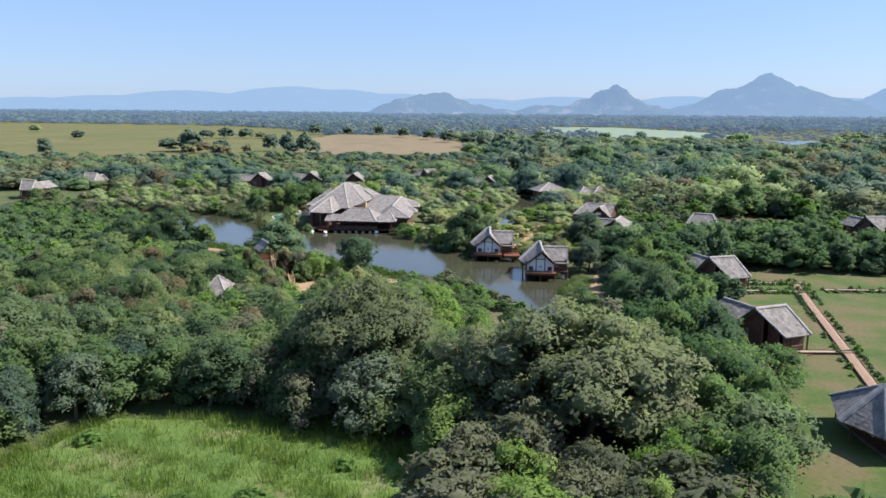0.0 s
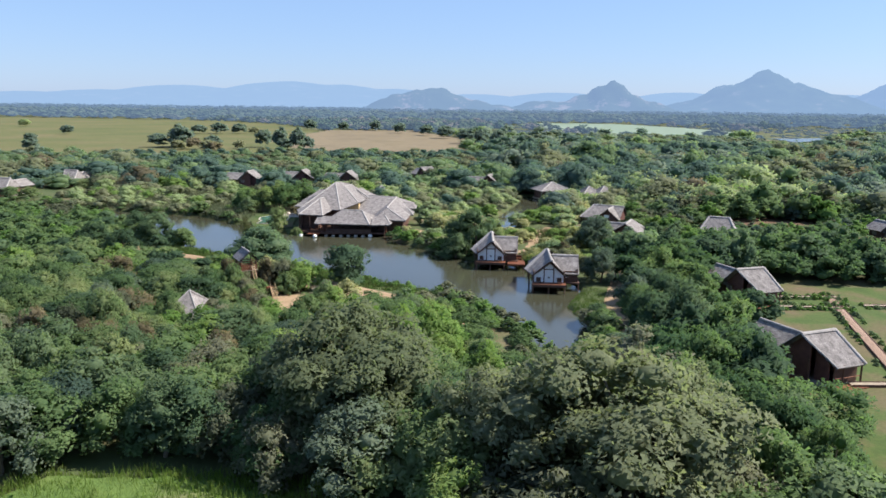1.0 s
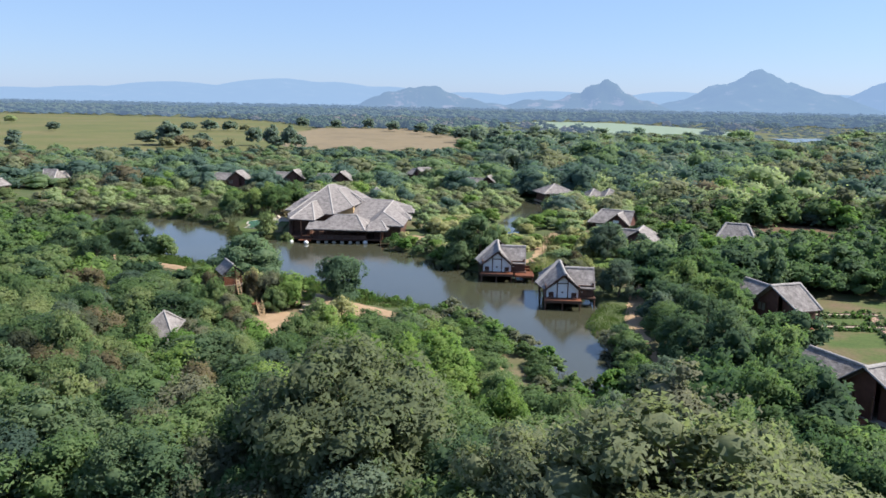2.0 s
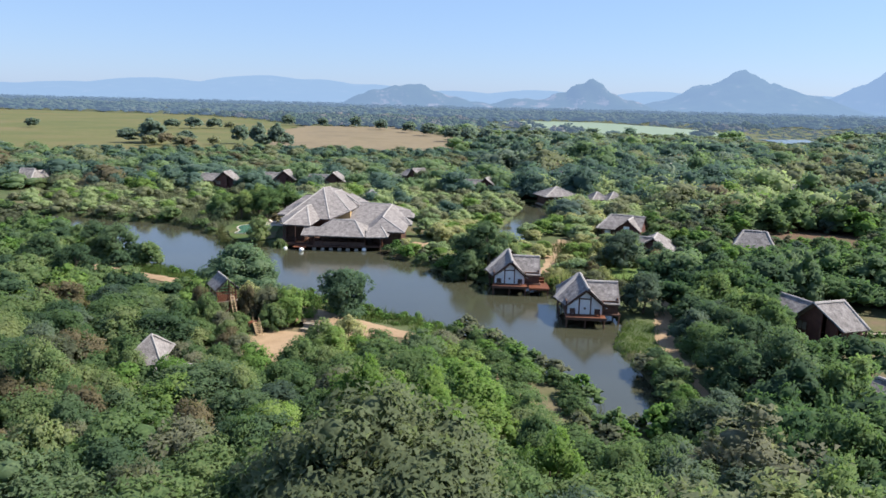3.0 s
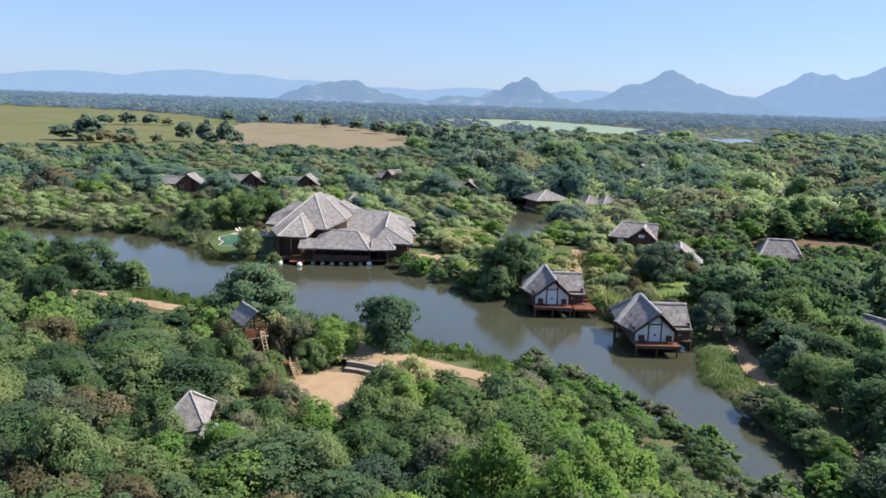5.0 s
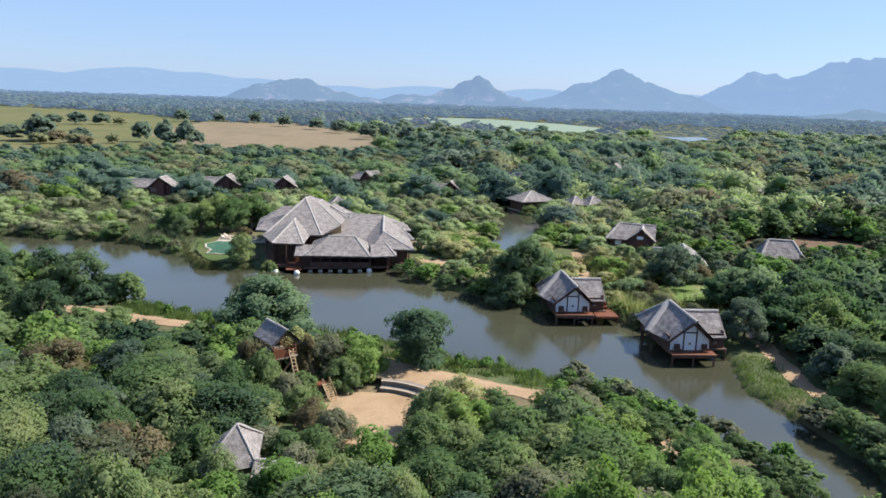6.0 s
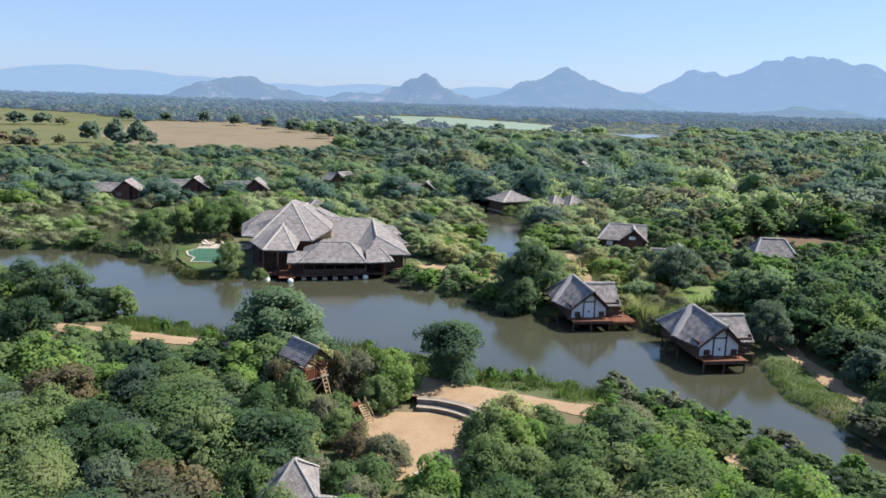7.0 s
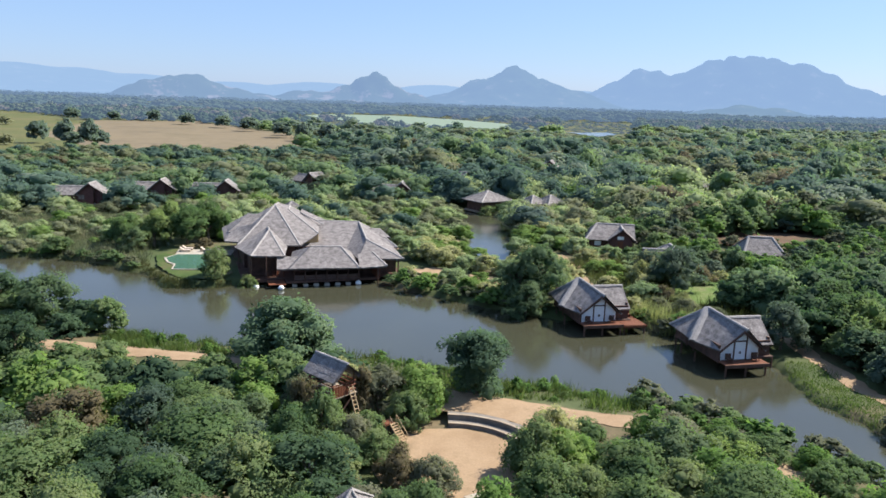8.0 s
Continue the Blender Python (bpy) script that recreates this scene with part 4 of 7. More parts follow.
F1, F2 = (-21.9, 179.6, 5.3), (-17.4, 178.8, 5.3)
fl, fr = (-25.8, 175.3, 2.85), (-15.4, 174.0, 2.85)
lodge_roof("pavilion_roof", [(fl, fr, F2, F1), (fr, (-14.6, 183.2, 3.4), F2), ((-14.6, 183.2, 3.4), (-24.2, 184.2, 3.6), F1, F2), ((-24.2, 184.2, 3.6), fl, F1)], [(F1, F2), (F2, fr)], 56)
lodge_roof("low_roof", [((-27.6, 176.0, 2.7), (-25.0, 175.8, 2.7), (-24.0, 178.6, 4.0), (-27.2, 179.0, 4.0))], [], 57)
R1, R2, R3 = (-18.9, 199.2, 6.2), (-10.6, 195.8, 6.3), (-12.2, 183.0, 5.4)
lodge_roof("rear_roof", [((-22.5, 187.6, 3.6), (-15.4, 184.2, 3.5), R2, R1), ((-8.0, 206.0, 3.8), (-20.5, 208.0, 3.8), R1, R2)], [(R1, R2)], 58)
lodge_roof("right_roof", [((-15.4, 186.5, 3.6), (-14.8, 177.8, 3.4), R3, R2), ((-14.8, 177.8, 3.4), (-7.7, 176.6, 3.4), R3), ((-7.7, 176.6, 3.4), (-6.6, 190.0, 3.5), (-10.9, 193.0, 6.1), R3), ((-6.6, 190.0, 3.5), (-6.4, 205.5, 3.7), R2, (-10.9, 193.0, 6.1))],
           [(R2, R3), (R3, (-7.7, 176.6, 3.4))], 59)
lodge_roof("end_roof", [((-11.0, 192.0, 4.2), (-5.8, 191.8, 4.0), (-6.9, 195.0, 5.15), (-10.6, 195.0, 5.3)), ((-5.8, 191.8, 4.0), (-5.6, 197.6, 4.0), (-6.9, 195.0, 5.15))], [], 61)
lodge_roof("end_roof_low", [((-11.0, 185.6, 3.7), (-6.3, 185.4, 3.45), (-7.6, 188.4, 4.6), (-11.0, 188.4, 4.9)), ((-6.3, 185.4, 3.45), (-6.1, 190.6, 3.45), (-7.6, 188.4, 4.6))], [((-7.6, 188.4, 4.6), (-6.3, 185.4, 3.45))], 63)
S1, S2 = (-12.3, 178.6, 4.25), (-14.8, 178.4, 4.05)
lodge_roof("porch_roof", [((-15.3, 174.4, 2.75), (-10.9, 174.8, 2.75), S1, S2), ((-10.9, 174.8, 2.75), (-10.4, 178.8, 3.0), S1)], [(S1, (-10.9, 174.8, 2.75))], 60)


def lodge_box(name, mat, label="", *b):
    each(name, mat, lodge, label, *[(x0 - LO[0], y0 - LO[1], z0, x1 - LO[0], y1 - LO[1], z1) for x0, y0, z0, x1, y1, z1 in b])


lodge_box("floor", DARK_WOOD, "", (-32.5, 177.6, 0.4, -7.5, 205.5, 0.85), (-26.2, 175.4, 0.55, -12.0, 177.6, 0.85))
lodge_box("wall", DARK_WOOD, "dark timber wall", (-31.5, 186.2, 0.85, -31.3, 204, 4.6), (-31.3, 186.2, 0.85, -23.5, 186.4, 4.7), (-23.7, 186.4, 0.85, -23.5, 203, 4.8), (-31.3, 203, 0.85, -20, 203.2, 4.8))
lodge_box("clerestory_wall", PLASTER, "ochre plaster wall under the upper eave", (-22.4, 188.9, 3.6, -19.2, 189.1, 5.6), (-19.3, 189.1, 3.6, -19.1, 200, 5.6))
lodge_box("wing_wall", DARK_WOOD, "", (-31.0, 179.0, 0.85, -30.8, 186.2, 4.3), (-27.4, 179.2, 0.85, -27.2, 186.2, 4.3), (-30.8, 180.4, 0.85, -27.4, 180.6, 4.3))
lodge_box("rear_wall", DARK_WOOD, "", (-22.5, 187.0, 0.85, -14.5, 187.2, 3.8), (-14.4, 184.0, 0.85, -14.2, 187.2, 3.8), (-8.7, 178.4, 0.85, -8.5, 204.0, 3.7), (-13.9, 178.4, 0.85, -8.7, 178.6, 3.6))
lodge_box("hall_back", DARK_WOOD, "", (-24.6, 181.2, 0.85, -15.4, 181.4, 3.5))
lodge_box("facade_panel", GREY_BROWN, "faded timber panel between the posts", *[(-24.9 + k * 1.62, 176.3 - k * 0.13, 0.85, -23.5 + k * 1.62, 176.36 - k * 0.13, 1.55) for k in range(6)])
lodge_box("porch_wall", RED_WOOD, "reddish timber porch", (-12.4, 175.2, 0.85, -11.9, 178.4, 2.5))
for k in range(7):
    x, y = -25.0 + k * 1.62, 175.9 - k * 0.13
    part("post", poles((P(x, y, 0.5), P(x, y, 2.9), 0.09)), DARK_WOOD, lodge)
    part("footing", boxes((x - LO[0] - 0.36, y - LO[1] - 0.35, -0.6, x - LO[0] + 0.36, y - LO[1] + 0.3, 0.36), bevel=0.06), CONCRETE, lodge, "pale stone footing in the water")
    if k < 6:
        bars("rail", DARK_WOOD, lodge, "", (P(x, y, 1.6), P(x + 1.62, y - 0.13, 1.6), 0.05), (P(x, y, 1.25), P(x + 1.62, y - 0.13, 1.25), 0.04))
for x, y, z1 in ((-31.2, 178.4, 4.3), (-28.9, 178.2, 4.3), (-26.9, 178.7, 4.3), (-32.4, 185.9, 4.5), (-23.2, 185.0, 4.5), (-12.3, 174.9, 2.8), (-8.4, 177.3, 3.4)):
    part("post", poles((P(x, y, -0.5), P(x, y, z1), 0.11)), DARK_WOOD, lodge)
lodge_box("landing", RED_WOOD, "orange-red plank landing stage", *[(-28.9 + k * 0.42, 174.6, 0.55, -28.5 + k * 0.42, 178.0, 0.66) for k in range(6)])
lodge_box("landing_rail", RED_WOOD, "", (-28.7, 178.6, 0.66, -28.6, 178.7, 1.6), (-28.7, 177.0, 0.66, -28.6, 177.1, 1.6), (-26.3, 178.6, 0.66, -26.2, 178.7, 1.6), (-28.7, 177.0, 1.5, -28.6, 178.7, 1.6))
lodge_box("stair", RED_WOOD, "", *[(-27.9, 178.8 + k * 0.3, 0.66 + k * 0.18, -26.9, 179.1 + k * 0.3, 0.84 + k * 0.18) for k in range(5)])


def float_buoy(x, y):
    bm = bmesh.new()
    bmesh.ops.create_uvsphere(bm, u_segments=14, v_segments=9, radius=0.46, matrix=Matrix.Diagonal((1, 1, 0.85, 1)))
    me = bpy.data.meshes.new("lantern_float")
    bm.to_mesh(me)
    bm.free()
    me.polygons.foreach_set("use_smooth", [True] * len(me.polygons))
    me.materials.append(WHITE)
    ob = new("lantern_float", me)
    ob.matrix_basis = pose(x, y, 0.28)
    return tagged(ob, "round white float resting on the water by the lodge", "float", "white floats")


b1 = float_buoy(-27.2, 174.1)
copy_thing(b1, pose(-15.4, 174.9, 0.28))
copy_thing(b1, pose(-30.6, 176.4, 0.0))

# ---- pool garden ----
sheet("pool_lawn", [(-44.6, 190), (-43.0, 184.4), (-41.0, 180.2), (-36, 179.0), (-33.6, 182), (-34.4, 190), (-33.5, 201), (-42, 203), (-45, 198)], 0.97, LAWN, "mown lawn round the swimming pool", "lawn", 0.2)
POOL_RIM = [(-42.3, 186.6), (-37.6, 185.4), (-36.6, 190), (-36.8, 196.6), (-41.6, 197.6), (-43.4, 195.2), (-43.0, 192), (-41.9, 190)]
pool = thing("swimming_pool", -40, 191, 0.9, 0, "turquoise free-form swimming pool with pale stone rim", "pool")
part("basin", prism([(x + 40, y - 191) for x, y in grown(POOL_RIM, 0.35)], -0.1, 0.2), CONCRETE, pool, "pale stone rim")
part("pool_water", prism([(x + 40, y - 191) for x, y in POOL_RIM], 0.12, 0.205), POOL, pool, "turquoise water")
sheet("pool_deck", [(-42, 197.6), (-33, 195.6), (-32, 200), (-41.5, 202.4)], 1.06, CONCRETE, "pale paved pool terrace", "terrace")


def lounger(x, y, rz):
    t = thing("sun_lounger", x, y, 1.06, rz, "sun lounger with pale cushion beside the pool", "lounger", "loungers by the pool")
    each("frame", GREY_WOOD, t, "", (-0.36, -0.95, 0.22, 0.36, 0.95, 0.3))
    for px in (-0.3, 0.3):
        for py in (-0.8, 0.8):
            each("leg", GREY_WOOD, t, "", (px - 0.04, py - 0.04, 0, px + 0.04, py + 0.04, 0.22))
    bm = boxes((-0.34, -0.92, 0.3, 0.34, 0.25, 0.42), bevel=0.03)
    part("cushion", bm, CUSHION, t)
    bm = boxes((-0.34, 0, 0, 0.34, 0.75, 0.12), bevel=0.03)
    bm.transform(Matrix.Translation((0, 0.25, 0.31)) @ Matrix.Rotation(radians(35), 4, "X"))
    part("backrest", bm, CUSHION, t)
    return t


l1 = lounger(-40.4, 199.8, 75)
for x, y, rz in ((-40.0, 201.2, 75), (-37.0, 199.4, 75), (-34.6, 198.6, 70)):
    copy_thing(l1, pose(x, y, 1.06, 0, 0, rz))

# ---- lawns, fields and far water ----
sheet("lawn", [(21, 43), (22, 49), (25.5, 55.5), (28, 60), (31, 70), (33, 78), (36, 86), (36, 99), (40, 110), (42, 125), (46, 131), (90, 124), (110, 100), (95, 70), (70, 50)], 0.99, LAWN, "sunlit lawn between the garden cottages", "lawn", 0.4)
sheet("clearing", [(-36, 42), (-35, 57), (-30, 66), (-20, 65.5), (-7, 61), (-2, 55), (-1.5, 42)], 0.99, MEADOW, "lush green clearing between the trees", "meadow", 0.4)
sheet("villa_lawn", [(25, 150), (31, 149.5), (40, 156), (45, 164), (40.5, 166), (33, 159), (26, 158.5)], 1.0, MEADOW, "bright green lawn behind the villas", "lawn", 0.3)
for sx, sy, sr in ((5.4, 168.4, 1.6), (-2.0, 176.8, 2.6), (9.1, 201.9, 2.0), (3.0, 171.6, 1.6), (22.2, 177.6, 2.2), (29.2, 177.0, 1.7), (15.6, 153.5, 2.0), (2.8, 105.2, 1.5), (4.3, 99.8, 1.3)):
    sheet("sand_patch", [(sx + sr * (1 + 0.3 * math.sin(3 * a + sx)) * math.cos(a), sy + 1.3 * sr * (1 + 0.2 * math.cos(2 * a + sy)) * math.sin(a)) for a in [k * math.tau / 14 for k in range(14)]], 1.03, SAND, "worn patch of bare sandy ground", "ground", 0.3)
sheet("soil_patch", [(60, 192), (75, 176), (86, 178), (96, 196), (88, 204), (70, 200)], 1.02, SOIL, "bare reddish-brown soil plot", "ground", 0.6)
sheet("marsh_field", [(-700, 1240), (-1000, 900), (-560, 500), (-240, 415), (-137, 405), (-75, 455), (-100, 620), (-120, 790), (-190, 980), (-300, 1130)], 1.15, FIELD_GREEN, "wide yellow-green grass field", "field", 3)
sheet("stubble_field", [(-118, 560), (-84, 470), (-60, 440), (5, 438), (40, 480), (33, 600), (20, 660), (-28, 830), (-110, 800)], 1.2, FIELD_DRY, "dry tan stubble field", "field", 3)
sheet("far_lake", [(120, 1130), (140, 960), (150, 800), (165, 745), (225, 695), (300, 760), (345, 900), (340, 1060), (290, 1250), (180, 1260)], 1.25, WEEDY, "distant lake covered with pale green weed", "water", 4)
sheet("far_pond", [(300, 640), (350, 690), (368, 735), (310, 715)], 1.25, WATER, "small distant pond", "water", 2)


def boardwalk(a, b, w):
    """A raised plank walk, plank by plank, between low kerbs."""
    a, b = Vector(a), Vector(b)
    d = b - a
    t = thing("boardwalk", a.x, a.y, a.z, math.degrees(math.atan2(d.y, d.x)), "straight reddish-brown plank walkway across the lawn", "walkway")
    each("beam", DARK_WOOD, t, "", (0, -w / 2 - 0.08, -0.3, d.length, -w / 2, 0.16), (0, w / 2, -0.3, d.length, w / 2 + 0.08, 0.16))
    me = None
    n = int(d.length / 0.34)
    for k in range(n):
        if me is None:
            bm = boxes((0, -w / 2, 0, 0.30, w / 2, 0.1))
            me = bpy.data.meshes.new("plank")
            bm.to_mesh(me)
            bm.free()
            me.materials.append(PLANK)
        ob = new("plank", me)
        ob.parent = t
        ob.matrix_basis = pose(k * 0.34, 0, 0)
    return t


PLANK = rough_mat("walkway_plank", [(0.3, (0.22, 0.145, 0.105)), (0.7, (0.31, 0.215, 0.16))], 1.0, 9, 0.85, 0.4)
boardwalk((42.4, 72.0, 1.1), (57.7, 123.8, 1.1), 1.1)
for (xa, ya), (xb, yb) in (((40.5, 85.4), (47.2, 85.4)), ((46.5, 121.2), (58.0, 121.0)), ((46.8, 115.6), (57.0, 115.0)), ((59.5, 116.4), (74, 116.0))):
    t = thing("side_walk", xa, ya, 1.08, math.degrees(math.atan2(yb - ya, xb - xa)), "low timber-edged side walk", "walkway", "side walks on the lawn")
    L = math.hypot(xb - xa, yb - ya)
    each("deck", GREY_WOOD, t, "", (0, -0.45, 0, L, 0.45, 0.12))
    each("edge", DARK_WOOD, t, "", (0, -0.53, -0.2, L, -0.45, 0.2), (0, 0.45, -0.2, L, 0.53, 0.2))
sill = thing("weir_sill", 12.3, 94.4, 0.0, 0, "pale concrete weir at the lake's narrow end", "weir")
each("wall", CONCRETE, sill, "", (-3.2, -0.3, -1.4, 2.6, 0.3, 0.55), bevel=0.05)


def far_house(x, y, rz, w, label):
    """A small plastered house on the plain."""
    t = thing("house", x, y, 0.8, rz, label, "house", "houses on the plain")
    each("wall", WHITE, t, "", (-w, -3, 0, w, -2.8, 3.2), (-w, 2.8, 0, w, 3, 3.2), (-w, -2.8, 0, -w + 0.2, 2.8, 3.2), (w - 0.2, -2.8, 0, w, 2.8, 3.2))
    for k in (-1, 1):
        bm = bmesh.new()
        q = [bm.verts.new(p) for p in ((-w - 0.5, 3.6 * k, 3.0), (w + 0.5, 3.6 * k, 3.0), (w + 0.5, 0, 5.0), (-w - 0.5, 0, 5.0))]
        low = [bm.verts.new(v.co - Vector((0, 0, 0.15))) for v in q]
        bm.faces.new(q)
        bm.faces.new(low[::-1])
        for i in range(4):
            bm.faces.new((q[i], low[i], low[(i + 1) % 4], q[(i + 1) % 4]))
        bmesh.ops.recalc_face_normals(bm, faces=bm.faces[:])
        part("roof_slope", bm, CONCRETE, t)
    each("window", DARK_STONE, t, "", (-w * 0.6, -3.05, 1.0, -w * 0.3, -2.99, 2.2), (w * 0.3, -3.05, 1.0, w * 0.6, -2.99, 2.2))
    each("door", DARK_WOOD, t, "", (-0.5, -3.05, 0, 0.5, -2.99, 2.1))
    return t


far_house(506, 706, 20, 6, "white plastered house among distant trees")
far_house(500, 655, -10, 5, "low white house among distant trees")
far_house(481, 680, 40, 4, "small white house among distant trees")
far_house(484, 2132, 10, 14, "long white building far on the plain")


def palm(x, y, h, seed):
    """A coconut palm: curved ringed trunk and drooping feather leaves."""
    rng = random.Random(seed)
    t = thing("coconut_palm", x, y, 0.7, rng.uniform(0, 360), "tall coconut palm with drooping feather leaves", "palm", "coconut palms")
    bm = bmesh.new()
    pts = [Vector((0.25 * math.sin(k * 0.5) * k / 3, 0.06 * k * k / 4, h * k / 6)) for k in range(7)]
    for p, q in zip(pts, pts[1:]):
        pole(bm, p, q, 0.2 - 0.015 * p.z / h * 6, 0.18 - 0.015 * q.z / h * 6, 6)
    part("trunk", bm, BARK, t)
    top = pts[-1]
    bm = bmesh.new()
    for k in range(16):
        a, lift = k * 2.4, rng.uniform(-0.2, 0.9)
        out = Vector((math.cos(a), math.sin(a), 0))
        side = Vector((-math.sin(a), math.cos(a), 0))
        spine = [top + out * (u * 3.4) + Vector((0, 0, lift * 2.2 * u - 2.6 * u * u)) for u in (0, 0.25, 0.5, 0.75, 1.0)]
        for i in range(4):
            for s in (-1, 1):
                for j in range(3):
                    p = spine[i].lerp(spine[i + 1], j / 3)
                    q = spine[i].lerp(spine[i + 1], (j + 0.8) / 3)
                    tip = (p + q) / 2 + side * s * (0.75 - 0.12 * i) + out * 0.25 - Vector((0, 0, 0.35))
                    bm.faces.new([bm.verts.new(c) for c in (p, q, tip)])
    part("crown", bm, LEAF_MID, t)
    return t


for k, (x, y, h) in enumerate(((213, 318, 12), (228, 322, 11), (239, 336, 13), (221, 305, 12), (262, 345, 12), (281, 352, 13), (208, 284, 11), (252, 366, 12), (246, 318, 13), (232, 296, 12), (270, 330, 11), (292, 338, 12))):
    palm(x, y, h, k)

# ---- plants ----
def ico(level):
    bm = bmesh.new()
    bmesh.ops.create_icosphere(bm, subdivisions=level, radius=1.0)
    bm.verts.index_update()
    found = np.array([v.co[:] for v in bm.verts]), np.array([[v.index for v in f.verts] for f in bm.faces])
    bm.free()
    return found


ICO = {1: ico(1), 2: ico(2)}


def big_mesh(name, verts, faces, mat, normals=None):
    """A mesh from arrays: faces is a list of (n, k) index arrays; normals soften the crowns."""
    me = bpy.data.meshes.new(name)
    me.vertices.add(len(verts))
    me.vertices.foreach_set("co", np.asarray(verts, np.float32).ravel())
    loops = np.concatenate([f.ravel() for f in faces])
    sizes = np.concatenate([np.full(len(f), f.shape[1]) for f in faces])
    me.loops.add(len(loops))
    me.loops.foreach_set("vertex_index", loops.astype(np.int32))
    me.polygons.add(len(sizes))
    me.polygons.foreach_set("loop_start", np.r_[0, np.cumsum(sizes)[:-1]].astype(np.int32))
    me.polygons.foreach_set("loop_total", sizes.astype(np.int32))
    me.materials.append(mat)
    me.update(calc_edges=True)
    if normals is not None:
        at = me.attributes.new("custom_normal", "FLOAT_VECTOR", "POINT")
        at.data.foreach_set("vector", np.asarray(normals, np.float32).ravel())
    return me


def leaves_on(rng, centres, radii, count, size, out=0.6, droop=0.0, clump=0.32, flat=1.0):
    """Pointed leaves gathered in clumps over the blobs' surfaces."""
    centres, radii = np.asarray(centres, float), np.asarray(radii, float)
    area = radii[:, 0] * radii[:, 2]
    which = rng.choice(len(centres), count, p=area / area.sum())
    # clump directions for each blob
    k = 15
    dirs = rng.normal(size=(len(centres), k, 3))
    dirs[:, :, 2] = np.abs(dirs[:, :, 2]) * 0.9 - 0.25
    dirs /= np.linalg.norm(dirs, axis=2, keepdims=True)
    pick = rng.integers(0, k, count)
    lump = rng.uniform(*((0.72, 1.24) if count > 1500 else (0.84, 1.14)), (len(centres), k))[which, pick][:, None]
    d = dirs[which, pick] + rng.normal(size=(count, 3)) * clump
    d /= np.linalg.norm(d, axis=1, keepdims=True)
    r = rng.uniform(0.86, 1.08, count)[:, None] * lump
    p = centres[which] + d * radii[which] * r
    n = d * out + rng.normal(size=(count, 3)) * 0.5 + np.array([0, 0, 0.35])
    n /= np.linalg.norm(n, axis=1, keepdims=True)
    n *= np.where((n * d).sum(1, keepdims=True) < 0, -1.0, 1.0)
    t = np.cross(n, rng.normal(size=(count, 3)))
    t[:, 2] -= droop
    t /= np.linalg.norm(t, axis=1, keepdims=True)
    b = np.cross(n, t)
    s = size * rng.uniform(0.65, 1.35, count)[:, None]
    a, w = t * s * 0.55, b * s * 0.36 * flat
    v = np.stack([p - a + w, p + a, p - a - w], 1).reshape(-1, 3)
    # the triangle's winding follows its outward side
    side = (np.cross(v[1::3] - v[0::3], v[2::3] - v[0::3]) * n).sum(1) < 0
    f = np.arange(3 * count).reshape(-1, 3)
    f[side] = f[side][:, ::-1]
    mid = np.array([0, 0, 0.4 * centres[:, 2].mean()])
    crown = (p - mid) / np.linalg.norm(p - mid, axis=1, keepdims=True)
    soft = (0.5 * d + 0.26 * crown + 0.16 * n if count > 1500 else 0.34 * d + 0.34 * crown + 0.10 * n) + np.array([0, 0, 0.42 if count > 1500 else 0.6])
    soft /= np.linalg.norm(soft, axis=1, keepdims=True)
    return v, f, np.repeat(soft, 3, 0)


def core_of(rng, centres, radii, level, shrink=0.74):
    iv, jf = ICO[level]
    vs, fs, ns, n = [], [], [], 0
    for c, r in zip(centres, radii):
        q = iv * (1 + rng.uniform(-0.10, 0.06, len(iv)))[:, None]
        vs.append(q * np.asarray(r) * shrink + np.asarray(c))
        fs.append(jf + n)
        ns.append(iv)
        n += len(iv)
    return np.concatenate(vs), np.concatenate(fs), np.concatenate(ns)


